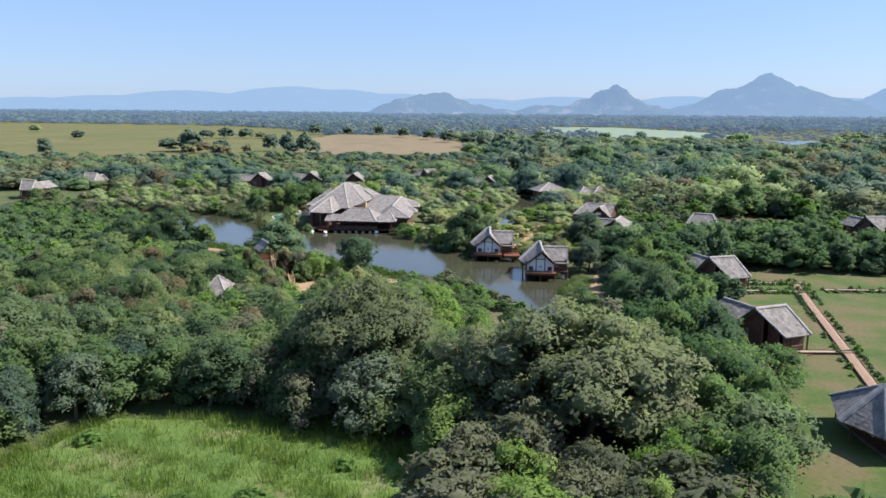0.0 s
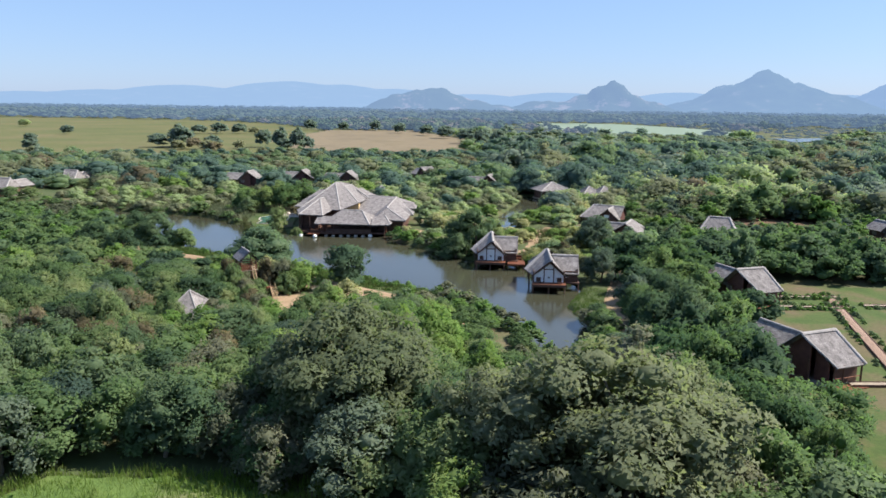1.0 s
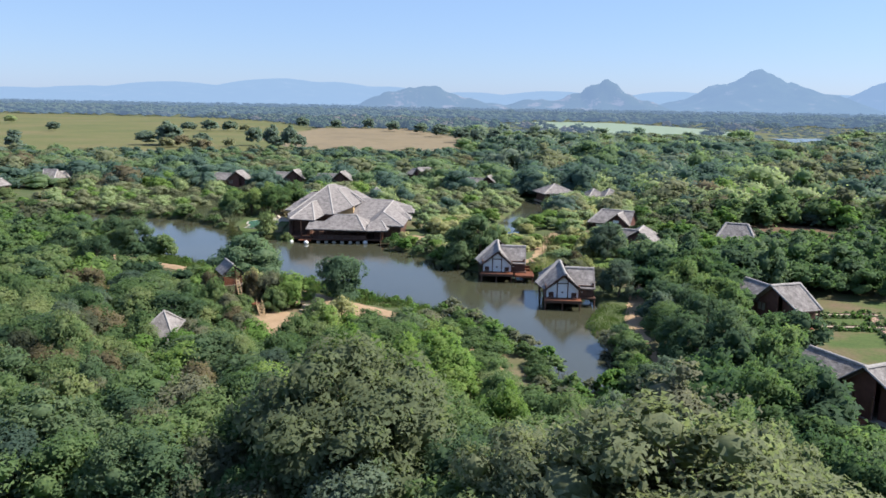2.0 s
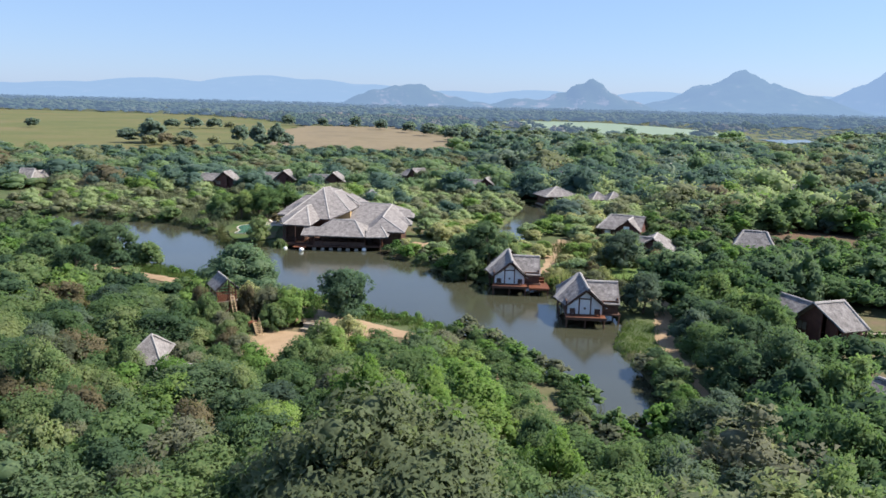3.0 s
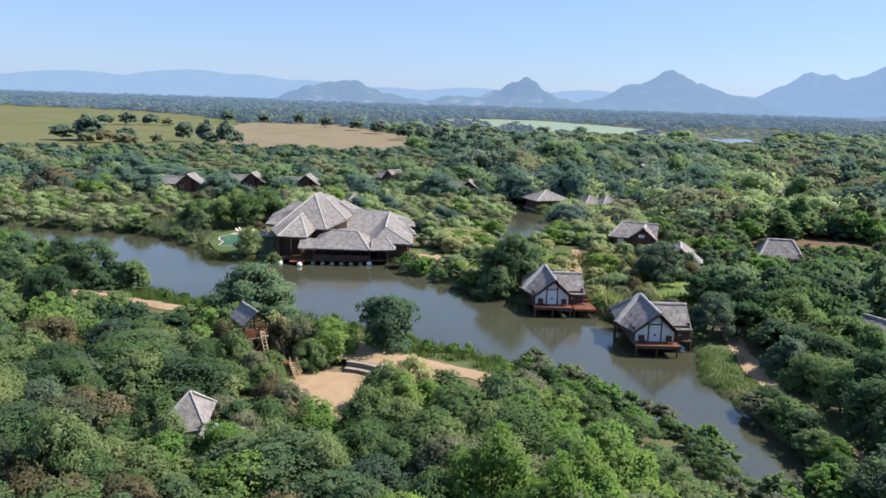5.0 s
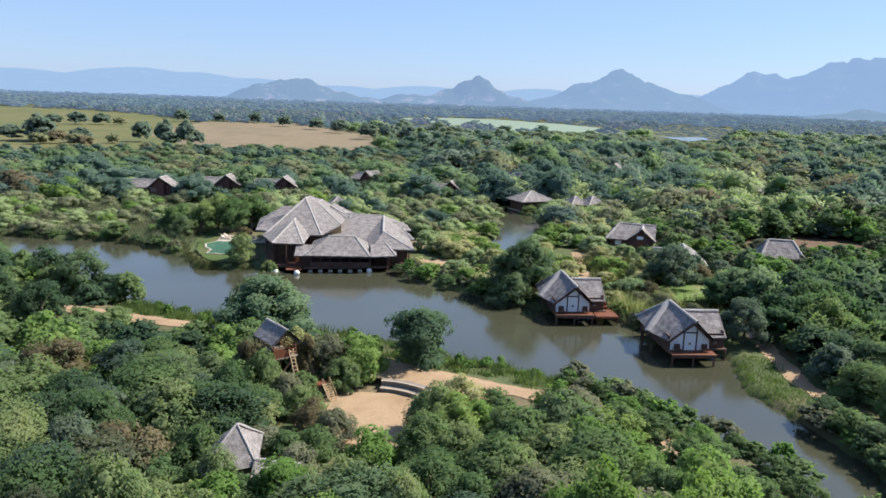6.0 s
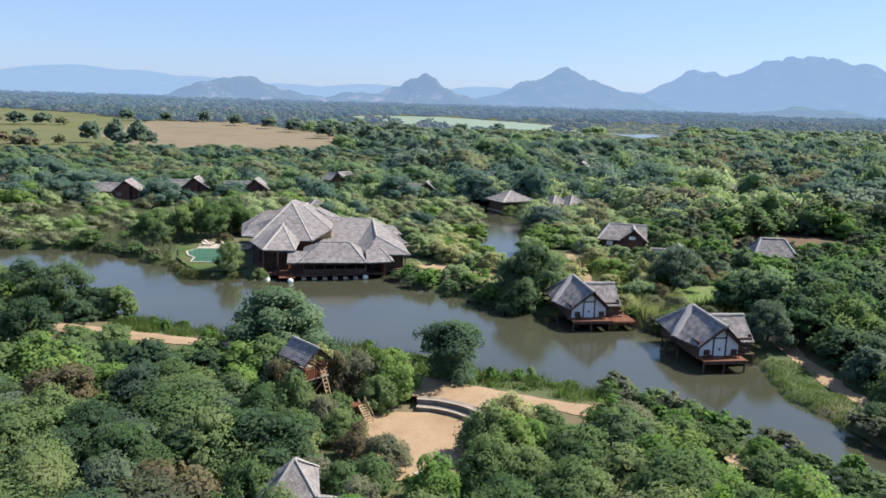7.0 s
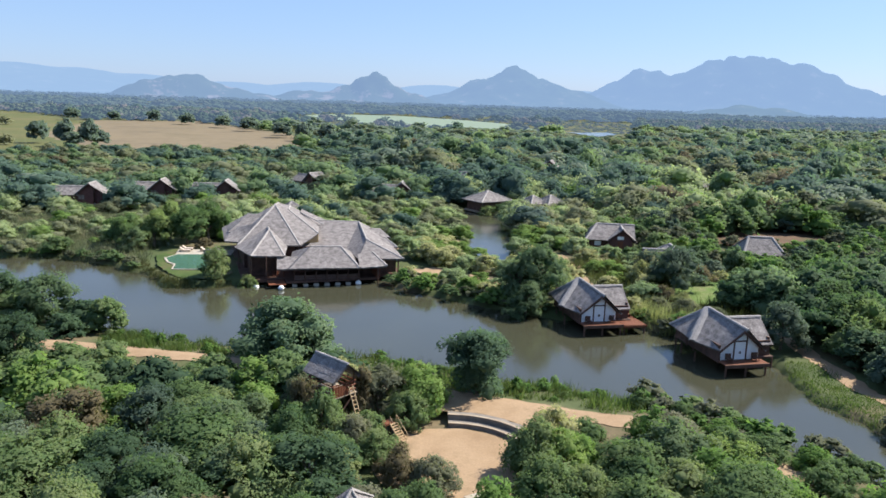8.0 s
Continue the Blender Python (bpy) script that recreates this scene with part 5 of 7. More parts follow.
def blobs_for(rng, kind, w, h):
    """Blob centres and radii of a crown about w wide and h high, by habit."""
    c, r = [], []
    if kind == "round":
        z0, n = 0.06 * h, 21
    elif kind == "broad":
        z0, n = 0.10 * h, 46
    elif kind == "bush":
        z0, n = 0.03 * h, 17
    elif kind == "layer":
        z0, n = 0.40 * h, 9
    elif kind == "plume":
        z0, n = 0.10 * h, 22
    elif kind == "far":
        z0, n = 0.06 * h, 6
    elif kind == "mid":
        z0, n = 0.06 * h, 8
    else:
        z0, n = 0.02 * h, 26
    for i in range(n):
        a = i * 2.4 + rng.uniform(-0.5, 0.5)
        q = math.sqrt((i + 0.5) / n) * rng.uniform(0.75, 1.05)
        if kind == "plume":
            rr = rng.uniform(0.09, 0.15) * w
            hz = h * rng.uniform(0.30, 0.86) * (1 - 0.32 * q)
            c.append((0.42 * w * q * math.cos(a), 0.42 * w * q * math.sin(a), hz))
            r.append((rr * rng.uniform(0.8, 1.5), rr, h * rng.uniform(0.10, 0.17)))
        elif kind == "layer":
            rr = rng.uniform(0.20, 0.30) * w
            c.append((0.33 * w * q * math.cos(a), 0.33 * w * q * math.sin(a), z0 + (h - z0) * (0.9 - 0.55 * q * rng.uniform(0.5, 1.1))))
            r.append((rr, rr, 0.34 * rr))
        elif kind == "topped":
            rr = rng.uniform(0.15, 0.21) * w
            k, hz = (rng.uniform(0.35, 0.75), rng.uniform(0.10, 0.36)) if i % 3 == 0 else (rng.uniform(0.75, 1.05), rng.uniform(0.36, 0.68) + 0.18 * (1 - q))
            c.append((0.38 * w * q * k * math.cos(a), 0.38 * w * q * k * math.sin(a), hz * h))
            r.append((rr, rr, rr * rng.uniform(0.75, 0.95)))
        elif kind == "broad":
            rr = rng.uniform(0.085, 0.15) * w
            dome = math.sqrt(max(0.0, 1 - 0.75 * q * q))
            lift = rng.uniform(0.6, 1.0) if i % 3 else rng.uniform(0.15, 0.5)
            c.append((0.42 * w * q * math.cos(a), 0.42 * w * q * math.sin(a), z0 + rr * 0.7 + (h - z0 - 1.6 * rr) * dome * lift))
            r.append((rr, rr, rr * rng.uniform(0.72, 0.92)))
        else:
            # blobs over a full dome, from the top down to the ground, heights uneven
            up = min(1.0, max(0.02, 1 - (i + 0.3) / n * 0.98))
            side = math.sqrt(max(0.0, 1 - up ** 1.7))
            rr = (rng.uniform(0.15, 0.29) if kind == "far" else rng.uniform(0.14, 0.22) if kind == "dense" else rng.uniform(0.19, 0.30) if kind == "mid" else rng.uniform(0.10, 0.21)) * w
            k = rng.uniform(0.7, 1.25)
            rz = min(rr * rng.uniform(0.8, 1.1), 0.3 * h)
            c.append((0.37 * w * side * k * math.cos(a), 0.37 * w * side * k * math.sin(a), z0 + 0.5 * rz + (h - z0 - 1.5 * rz) * up * rng.uniform(0.72, 1.1)))
            r.append((rr, rr, rz))
    return np.array(c), np.array(r)


def crown_arrays(seed, kind, w, h, count, size, core=1):
    rng = np.random.default_rng(seed)
    c, r = blobs_for(rng, kind, w, h)
    v, f, s = leaves_on(rng, c, r, count, size, droop=0.6 if kind == "plume" else 0.0, clump=0.24, flat=0.7 if kind == "plume" else 1.0)
    # a few loose twigs of leaves beyond the outline
    k = count // 7
    v2_, f2_, s2_ = leaves_on(rng, c, r * rng.uniform(1.08, 1.32, (len(r), 1)), k, size * 0.9)
    faces = [np.concatenate([f, f2_ + len(v)])]
    v, s = np.concatenate([v, v2_]), np.concatenate([s, s2_])
    if core:
        cv, cf, cn = core_of(rng, c, r, core, 0.60 if count > 1500 and kind != "dense" else 0.82)
        faces.append(cf + len(v))
        v, s = np.concatenate([v, cv]), np.concatenate([s, cn])
    return v, faces, c, s


def trunk_mesh(seed, kind, h, tips):
    """A tapered trunk with limbs that reach into the crown."""
    rng = random.Random(seed)
    bm = bmesh.new()
    fork = (0.2 if kind in ("bush", "plume") else 0.38) * h
    r0 = 0.022 * h + 0.05
    lean = Vector((rng.uniform(-0.06, 0.06) * h, rng.uniform(-0.06, 0.06) * h, fork))
    pole(bm, (0, 0, -0.5), lean * 0.5, r0, r0 * 0.8)
    pole(bm, lean * 0.5, lean, r0 * 0.8, r0 * 0.62)
    for t in tips[:7]:
        tip = Vector(t)
        mid = lean.lerp(tip, 0.5) + Vector((rng.uniform(-0.3, 0.3), rng.uniform(-0.3, 0.3), 0.2))
        pole(bm, lean, mid, r0 * 0.45, r0 * 0.3, 5)
        pole(bm, mid, tip, r0 * 0.3, r0 * 0.1, 5)
    me = bpy.data.meshes.new("trunk")
    bm.to_mesh(me)
    bm.free()
    me.materials.append(BARK)
    return me


def tree_master(seed, kind, w, h, count, size, leaf, label, name="tree", category="tree"):
    t = thing(name, 0, 0, -60, 0, label, category)
    v, faces, tips, soft = crown_arrays(seed, kind, w, h, count, size, 0 if kind == "layer" else 1)
    part("trunk", trunk_mesh(seed, kind, h, tips), BARK, t)
    part("crown", big_mesh("crown", v, faces, leaf, soft), leaf, t)
    return t, w, h


LEAF_BROAD = leaf_mat("leaf_broad", [(0.1, (0.098, 0.130, 0.078)), (0.5, (0.155, 0.188, 0.108)), (0.9, (0.215, 0.240, 0.150))])
LEAF_LONE = leaf_mat("leaf_lone", [(0.1, (0.060, 0.106, 0.070)), (0.5, (0.130, 0.202, 0.122)), (0.9, (0.250, 0.315, 0.190))])
MASTERS = {
    "round_dark": [tree_master(1, "round", 6.0, 6.5, 6000, 0.215, LEAF_DARK, "round-crowned dark green tree in the bush"), tree_master(2, "round", 6.4, 7.0, 6000, 0.215, LEAF_DARK, "leafy dark green tree among bushes")],
    "round_mid": [tree_master(3, "round", 6.0, 6.0, 6000, 0.215, LEAF_MID, "bushy mid-green tree with dense leaves"), tree_master(4, "round", 6.5, 6.5, 6000, 0.215, LEAF_MID, "spreading mid-green tree in the bush")],
    "bush_mid": [tree_master(5, "bush", 5.2, 4.2, 5400, 0.20, LEAF_MID, "low leafy green bush", "bush", "bush"), tree_master(6, "bush", 5.6, 4.4, 5400, 0.20, LEAF_MID, "rounded green bush with uneven outline", "bush", "bush")],
    "bush_bright": [tree_master(7, "bush", 5.2, 4.4, 5400, 0.20, LEAF_BRIGHT, "bright fresh green bush", "bush", "bush")],
    "bush_olive": [tree_master(8, "bush", 5.4, 4.4, 5200, 0.20, LEAF_OLIVE, "dull grey-green bush with fine leaves", "bush", "bush")],
    "bush_sunny": [tree_master(19, "bush", 5.4, 4.4, 5200, 0.20, LEAF_SUNLIT_OLIVE, "sunlit pale olive bush beside the lake path", "bush", "bush")],
    "bush_dry": [tree_master(9, "bush", 5.0, 3.8, 4200, 0.19, LEAF_DRY, "dry greyish-brown thinning bush", "bush", "bush")],
    "layer": [tree_master(10, "layer", 7.0, 5.2, 5600, 0.22, LEAF_BRIGHT, "flat-layered light green acacia-like tree")],
    "plume_dark": [tree_master(11, "plume", 6.0, 8.0, 5000, 0.34, LEAF_BAMBOO, "feathery dark green bamboo-like clump"), tree_master(12, "plume", 6.4, 8.4, 4200, 0.35, LEAF_BAMBOO, "feathery green bamboo-like clump")],
    "plume_bright": [tree_master(13, "plume", 6.0, 7.0, 6000, 0.25, LEAF_LIME, "bright yellow-green bamboo clump")],
    "broad": [tree_master(14, "broad", 16.0, 13.0, 20000, 0.33, LEAF_BROAD, "large spreading grey-green tree"), tree_master(15, "broad", 14.0, 12.0, 17000, 0.33, LEAF_BROAD, "big grey-green tree with billowing crown")],
    "pale": [tree_master(16, "round", 6.5, 7.5, 3600, 0.36, LEAF_OLIVE, "pale grey-green leafy tree")],
    "bluish": [tree_master(17, "round", 6.0, 6.0, 6000, 0.215, LEAF_BLUE, "dull blue-green leafy bush tree")],
    "lone": [tree_master(18, "dense", 7.0, 7.2, 7500, 0.30, LEAF_LONE, "dense dark green lone tree on the lake bank")],
    "lone_round": [tree_master(20, "topped", 7.0, 7.2, 8000, 0.28, LEAF_LONE, "round-topped dark green tree with shaded trunk on the lake bank")],
}

KEEP = [(16.6, 131, 6.0), (8.8, 147.5, 6.0), (12, 143.5, 4.5), (19.5, 127.5, 4.5), (38.5, 88.4, 7.0), (44.3, 119, 6.5), (38.5, 62.5, 7.5), (39.4, 190.8, 7), (-31.2, 104.4, 3.4), (32.5, 101, 0.1), (-30, 124, 2.6), (-24.6, 119.8, 2.4),
        (-61.5, 256, 5), (-46, 268, 5), (-30, 264.5, 5), (-5, 281, 5), (16, 264, 5), (-116, 262, 7), (-124, 235, 7), (39.4, 171.9, 5), (34.8, 245, 6), (47.5, 239, 6), (60.6, 174.8, 5), (97, 331, 6), (109, 255, 6), (43, 288, 6), (96, 167, 7), (-17, 236, 3.5), (5.4, 168.4, 2), (-2.0, 176.8, 3.0), (9.1, 201.9, 2.0), (3.0, 171.6, 1.8), (22.2, 177.6, 2.5), (29.2, 177, 2), (15.6, 153.5, 2), (2.8, 105.2, 1.6), (4.3, 99.8, 1.4), (12.8, 93.2, 1.6), (39.5, 107.5, 3.2)]
POLY_OUT = [[(-36, 176), (-36, 209), (-4, 209), (-5, 180), (-9, 174), (-26, 173)],
            [(-47, 204), (-47, 186), (-44, 178), (-33, 176), (-32, 204)],
            [(20.5, 43), (21.8, 49), (25.2, 56), (27, 60), (31, 71), (32.5, 79), (35, 88), (36, 99), (41, 110), (43, 131), (50, 133), (92, 126), (112, 100), (98, 68), (72, 48)],
            [(25, 150), (31, 149), (41, 156), (46, 164), (40, 167), (33, 160), (26, 159)],
            [(62, 192), (75, 180), (86, 180), (94, 194), (86, 200), (70, 198)],
            [(19, 138), (31, 138), (33, 150), (25, 152), (18, 151)],
            [(17, 112), (24, 111), (28, 128), (21, 128)],
            [(-37, 40), (-36.5, 58), (-31, 68.5), (-20, 68), (-6, 63.5), (-0.5, 56), (-0.5, 40)]]
LAKESIDE = [(-50, 147), (-33, 138), (-14.5, 124), (-6.9, 118), (-4, 116.5), (0, 121.5), (-2, 128), (-18, 142), (-36, 152), (-48, 160)]
FIELDS = [[(-700, 1240), (-1000, 900), (-560, 500), (-240, 415), (-137, 405), (-75, 455), (-60, 440), (5, 438), (40, 480), (33, 600), (20, 660), (-28, 830), (-110, 800), (-190, 980), (-300, 1130)],
          [(120, 1130), (140, 960), (150, 800), (165, 745), (225, 695), (300, 760), (345, 900), (340, 1060), (290, 1250), (180, 1260)], [(300, 640), (350, 690), (368, 735), (310, 715)]]
PATHS_OUT = [(BANK_PATH, 2.3), ([(31, 141), (29.5, 136), (27.6, 130), (25.6, 124), (24, 118)], 2.6), ([(20, 170), (17.5, 160), (15, 152), (13.5, 147.5)], 1.9), ([(20, 170), (23, 178), (25, 186)], 1.6), ([(24, 118), (23, 112), (21.8, 103), (20.8, 96)], 1.3)]


def free(x, y, r):
    ok = (shore(LAKE, x, y) > 0.25 * r + 0.6) & (shore(CHANNEL, x, y) > 0.25 * r + 0.4)
    for px, py, pr in KEEP:
        ok &= np.hypot(x - px, y - py) > pr + 0.25 * r
    for p in POLY_OUT:
        ok &= ~inside(p, x, y)
    for line, w in PATHS_OUT:
        ok &= to_line(line, x, y) > w + 0.1 * r
    ok &= np.hypot(x - ARENA[0], y - ARENA[1]) > 7.4
    ok &= ~inside(LAKESIDE, x, y)
    ang = np.degrees(np.arctan2(y - ARENA[1], x - ARENA[0]))
    ok &= ~((np.hypot(x - ARENA[0], y - ARENA[1]) < 12.6) & (ang > 0) & (ang < 98))
    return ok


def view_plan(x, y, margin=0.0):
    """The stretch of land that the flight looks over."""
    return (x > -0.64 * y - 12 - margin) & (x < np.maximum(0.64 * y + 8, 1.18 * (y - 64) - 30) + margin)


def grid_points(x0, x1, y0, y1, step, seed, jitter=0.42):
    rng = np.random.default_rng(seed)
    xs, ys = np.arange(x0, x1, step), np.arange(y0, y1, step * 0.87)
    gx, gy = np.meshgrid(xs, ys)
    gx = gx + (np.arange(len(ys)) % 2)[:, None] * step / 2
    gx, gy = gx + rng.uniform(-jitter, jitter, gx.shape) * step, gy + rng.uniform(-jitter, jitter, gy.shape) * step
    return gx.ravel(), gy.ravel()


# trees placed one by one: kind, x, y, height, width
PLANTED = [("lone_round", -15.2, 126.4, 7.0, 6.8), ("lone", -31.2, 139.8, 7.2, 9.6), ("lone", -29.0, 140.6, 5.2, 6.0), ("bush_dry", 36.8, 160.6, 3.2, 5.0), ("bush_sunny", 41.2, 161.6, 2.2, 3.2), ("round_mid", 32.6, 239.6, 3.2, 6.0), ("bush_mid", 37.6, 238.4, 3.0, 6.0), ("round_dark", -63, 150, 6.4, 7), ("round_dark", -57, 146, 5.8, 6), ("broad", -8.0, 71.5, 12.6, 15.5), ("broad", 10.5, 59.5, 13.2, 17.0), ("broad", 15.5, 62.5, 10.8, 10.0), ("broad", 3.5, 64.0, 10.6, 12.0),
           ("pale", 5.0, 52.5, 8.0, 6.2), ("pale", 0.8, 51.0, 6.8, 5.6), ("bush_olive", 9.5, 49.5, 6.6, 7.0), ("plume_bright", 14.5, 50.5, 6.4, 6.0), ("plume_bright", 18.5, 51.0, 6.0, 6.0), ("bush_mid", 2.0, 46.5, 4.5, 5.0),
           ("plume_dark", 21.5, 60.0, 8.4, 7.0), ("plume_dark", 24.5, 66.5, 8.0, 7.0), ("plume_dark", 26.0, 74, 6.8, 6.6), ("plume_dark", 27.4, 83, 7.8, 6.6), ("plume_dark", 30.5, 92, 9.0, 7.4), ("plume_dark", 24, 80, 8.6, 7), ("plume_dark", 32.0, 85.4, 4.8, 4.4), ("plume_dark", 32.6, 97.5, 6.4, 5.6), ("plume_dark", 36.4, 117.5, 6.8, 5.2), ("plume_dark", 24.0, 57.5, 7.0, 5.2), ("plume_dark", 25.8, 62.5, 7.2, 5.2), ("plume_dark", 22.5, 69.5, 8.6, 6.5), ("plume_dark", 19.5, 73.0, 8.2, 6.5), ("plume_dark", 33, 101, 7.6, 7), ("plume_dark", 33.5, 109, 6.2, 6),
           ("plume_dark", 35.0, 130.5, 8.2, 8.0), ("plume_dark", 33.4, 127.5, 7.0, 7.0), ("bluish", 25.2, 131.2, 6.2, 6.2), ("round_mid", 26.8, 112.6, 4.4, 6.2), ("bush_bright", 18.9, 98.0, 2.4, 3.0), ("round_mid", 25.8, 107.2, 5.2, 5.4), ("round_dark", 25.2, 101.8, 6.4, 6.4), ("round_dark", 24.4, 97.0, 6.4, 6.2), ("round_dark", 28.6, 106.0, 7.4, 6.6), ("round_dark", 31.0, 117.0, 5.0, 5.6), ("bluish", 32.0, 122.4, 4.6, 5.0), ("round_dark", 20.0, 109.8, 2.4, 3.4), ("bush_mid", 19.9, 106.6, 2.6, 3.6), ("round_dark", 19.7, 103.0, 2.6, 3.6), ("bush_mid", 19.2, 100.4, 2.4, 3.4), ("bush_mid", -28.4, 107.0, 3.2, 4.0), ("bush_olive", -30.4, 108.2, 3.4, 4.0), ("bush_mid", -34.4, 108.4, 3.6, 4.4), ("bush_mid", -26.4, 107.8, 3.0, 3.8), ("round_dark", 28.0, 98.0, 8.4, 7.0), ("plume_dark", 35, 122.5, 6.4, 6.5), ("plume_dark", 39.5, 137, 7.8, 7.5), ("round_dark", 6.4, 156.6, 8.8, 8.6), ("round_dark", 3.4, 157.6, 6.6, 6.4), ("round_mid", 9.6, 159.5, 6.6, 6.0),
           ("plume_bright", -8.0, 85.5, 8.6, 6.4), ("plume_bright", -10.4, 90.5, 8.0, 6.2), ("plume_bright", -4.6, 89.0, 7.8, 6.2), ("plume_bright", -5.0, 83.0, 7.4, 5.6), ("bush_dry", -39.6, 93.6, 4.6, 5.6), ("bush_dry", -36.4, 92.0, 4.8, 5.2), ("bush_dry", -33.0, 91.4, 4.8, 5.4), ("bush_dry", -39.6, 99.2, 4.6, 5.0), ("bush_dry", -23.2, 88.4, 5.0, 5.4), ("round_dark", 2.4, 152.8, 5.4, 5.6), ("bush_bright", -1.5, 93.5, 6.0, 6.6), ("plume_bright", 3.0, 79.5, 7.0, 6.0), ("round_dark", -56.5, 160.5, 6.6, 7.5), ("round_dark", -61.5, 165.0, 6.0, 7.0),
           ("round_mid", -36.3, 179.8, 5.2, 4.8), ("bush_mid", -62.4, 250.4, 2.7, 6.5), ("bush_olive", -57.6, 251.0, 2.5, 6.0), ("bush_mid", -47.2, 262.4, 2.7, 6.5), ("round_mid", -42.2, 263.0, 2.6, 6.0), ("bush_mid", -31.6, 259.0, 2.6, 6.5), ("bush_olive", -26.8, 259.4, 2.5, 6.0), ("bush_mid", -31.8, 177.2, 3.6, 3.6), ("bush_mid", -16.2, 111.6, 4.6, 4.8), ("bush_sunny", -13.6, 113.8, 4.4, 4.8), ("bush_bright", -21.2, 124.0, 4.6, 6.0), ("bush_olive", -24.6, 125.6, 5.0, 6.5), ("bush_sunny", -27.6, 128.0, 4.4, 5.0), ("bush_mid", -23.2, 121.8, 3.8, 4.0),
           ("bush_olive", -24.6, 110.4, 3.4, 4.2), ("bush_dry", -26.4, 113.2, 3.0, 3.6), ("bush_bright", -22.4, 105.2, 3.6, 5.0), ("bush_mid", -17.6, 106.4, 4.2, 5.0), ("bush_mid", -27.2, 116.6, 2.8, 3.8), ("bush_mid", -32.6, 121.0, 4.2, 4.4), ("bush_olive", -31.4, 126.0, 4.4, 4.2), ("bush_mid", -27.0, 120.2, 3.0, 3.4), ("bush_mid", -30.6, 120.2, 5.0, 4.2), ("bush_olive", -32.2, 123.4, 5.6, 3.4), ("bush_olive", -28.6, 118.8, 3.6, 3.6), ("bush_dry", -26.6, 124.6, 5.0, 3.2), ("bush_mid", -33.4, 118.6, 4.4, 4.4), ("bush_mid", -33.4, 102.2, 4.5, 4.0), ("bush_bright", -28.8, 100.6, 4.0, 4.8), ("bush_mid", -27.2, 101.8, 3.2, 3.4), ("bush_mid", -31.4, 100.6, 3.4, 3.8), ("bush_dry", -31.6, 121.8, 5.4, 3.4), ("round_mid", -122, 229, 3.6, 6.5), ("round_mid", -113, 255, 3.4, 6.5), ("round_mid", -117, 230, 3.2, 6), ("bush_mid", -34.6, 105.6, 5.0, 4.6), ("bush_olive", -27.6, 104.2, 3.8, 3.8),
           ("plume_dark", -40, 208, 8.4, 8.0), ("plume_dark", -45.5, 207, 8.0, 7.5), ("plume_dark", -51, 209, 7.4, 7.5), ("plume_dark", -36, 211, 8.6, 7.5), ("plume_dark", -43, 214, 8.0, 8.0), ("round_dark", -48.5, 203.5, 4.4, 5.0),
           ("bluish", -34.0, 66.5, 6.5, 6.5), ("bluish", -38.0, 62.0, 6.2, 6.0), ("bush_bright", -5.5, 129.0, 2.6, 1.6), ("bluish", 29.6, 158.0, 7.4, 8.6), ("bush_sunny", 30.6, 166.4, 4.6, 5.4), ("bush_sunny", 26.6, 161.8, 4.2, 4.4), ("round_mid", 33.8, 167.4, 4.6, 5.0), ("bush_olive", 21.4, 144.2, 3.4, 4.2), ("bush_sunny", 23.6, 147.4, 3.0, 4.0), ("bush_olive", 25.0, 142.6, 2.4, 3.4), ("bush_dry", 22.4, 150.4, 3.2, 3.6), ("bush_olive", 19.6, 147.6, 2.8, 3.6), ("bluish", 31.0, 166.0, 5.0, 6.0)]


# buildings that stand open towards the lake: growth before them stays low
OPEN_TO_LAKE = [(37, 188), (34.8, 245), (47.5, 239), (60.6, 174.8), (-61.5, 256), (-46, 268), (-30, 264.5), (-5, 281), (16, 264), (97, 331), (109, 255), (43, 288), (96, 167), (45, 118), (22, 212), (75, 186), (5.4, 168.4), (-2.0, 176.8), (9.1, 201.9), (22.2, 177.6), (29.2, 177), (16, 156), (19, 166), (68, 188), (82, 188), (90, 192)]
LAKE_SIDE = Vector((-18.0, 60.0))


def pond_cap(x, y):
    """Low marsh growth before the small far pond."""
    if 0.48 < math.atan2(x + 38, y - 64) < 0.58 and y > 380:
        return max(1.4, 25 * (1 - math.hypot(x + 38, y - 64) / 700))
    return 99.0


def view_cap(x, y):
    """Greatest height of growth at a spot before one of those buildings."""
    top = 99.0
    for hx, hy in OPEN_TO_LAKE:
        d = (LAKE_SIDE - Vector((hx, hy))).normalized()
        along, across = (x - hx) * d.x + (y - hy) * d.y, abs((x - hx) * d.y - (y - hy) * d.x)
        if 0 < along < 32 and across < 5.5:
            top = min(top, (3.5 if hy > 230 else 2.5 if hx > 50 else 2.0) + 0.075 * along)
    return top


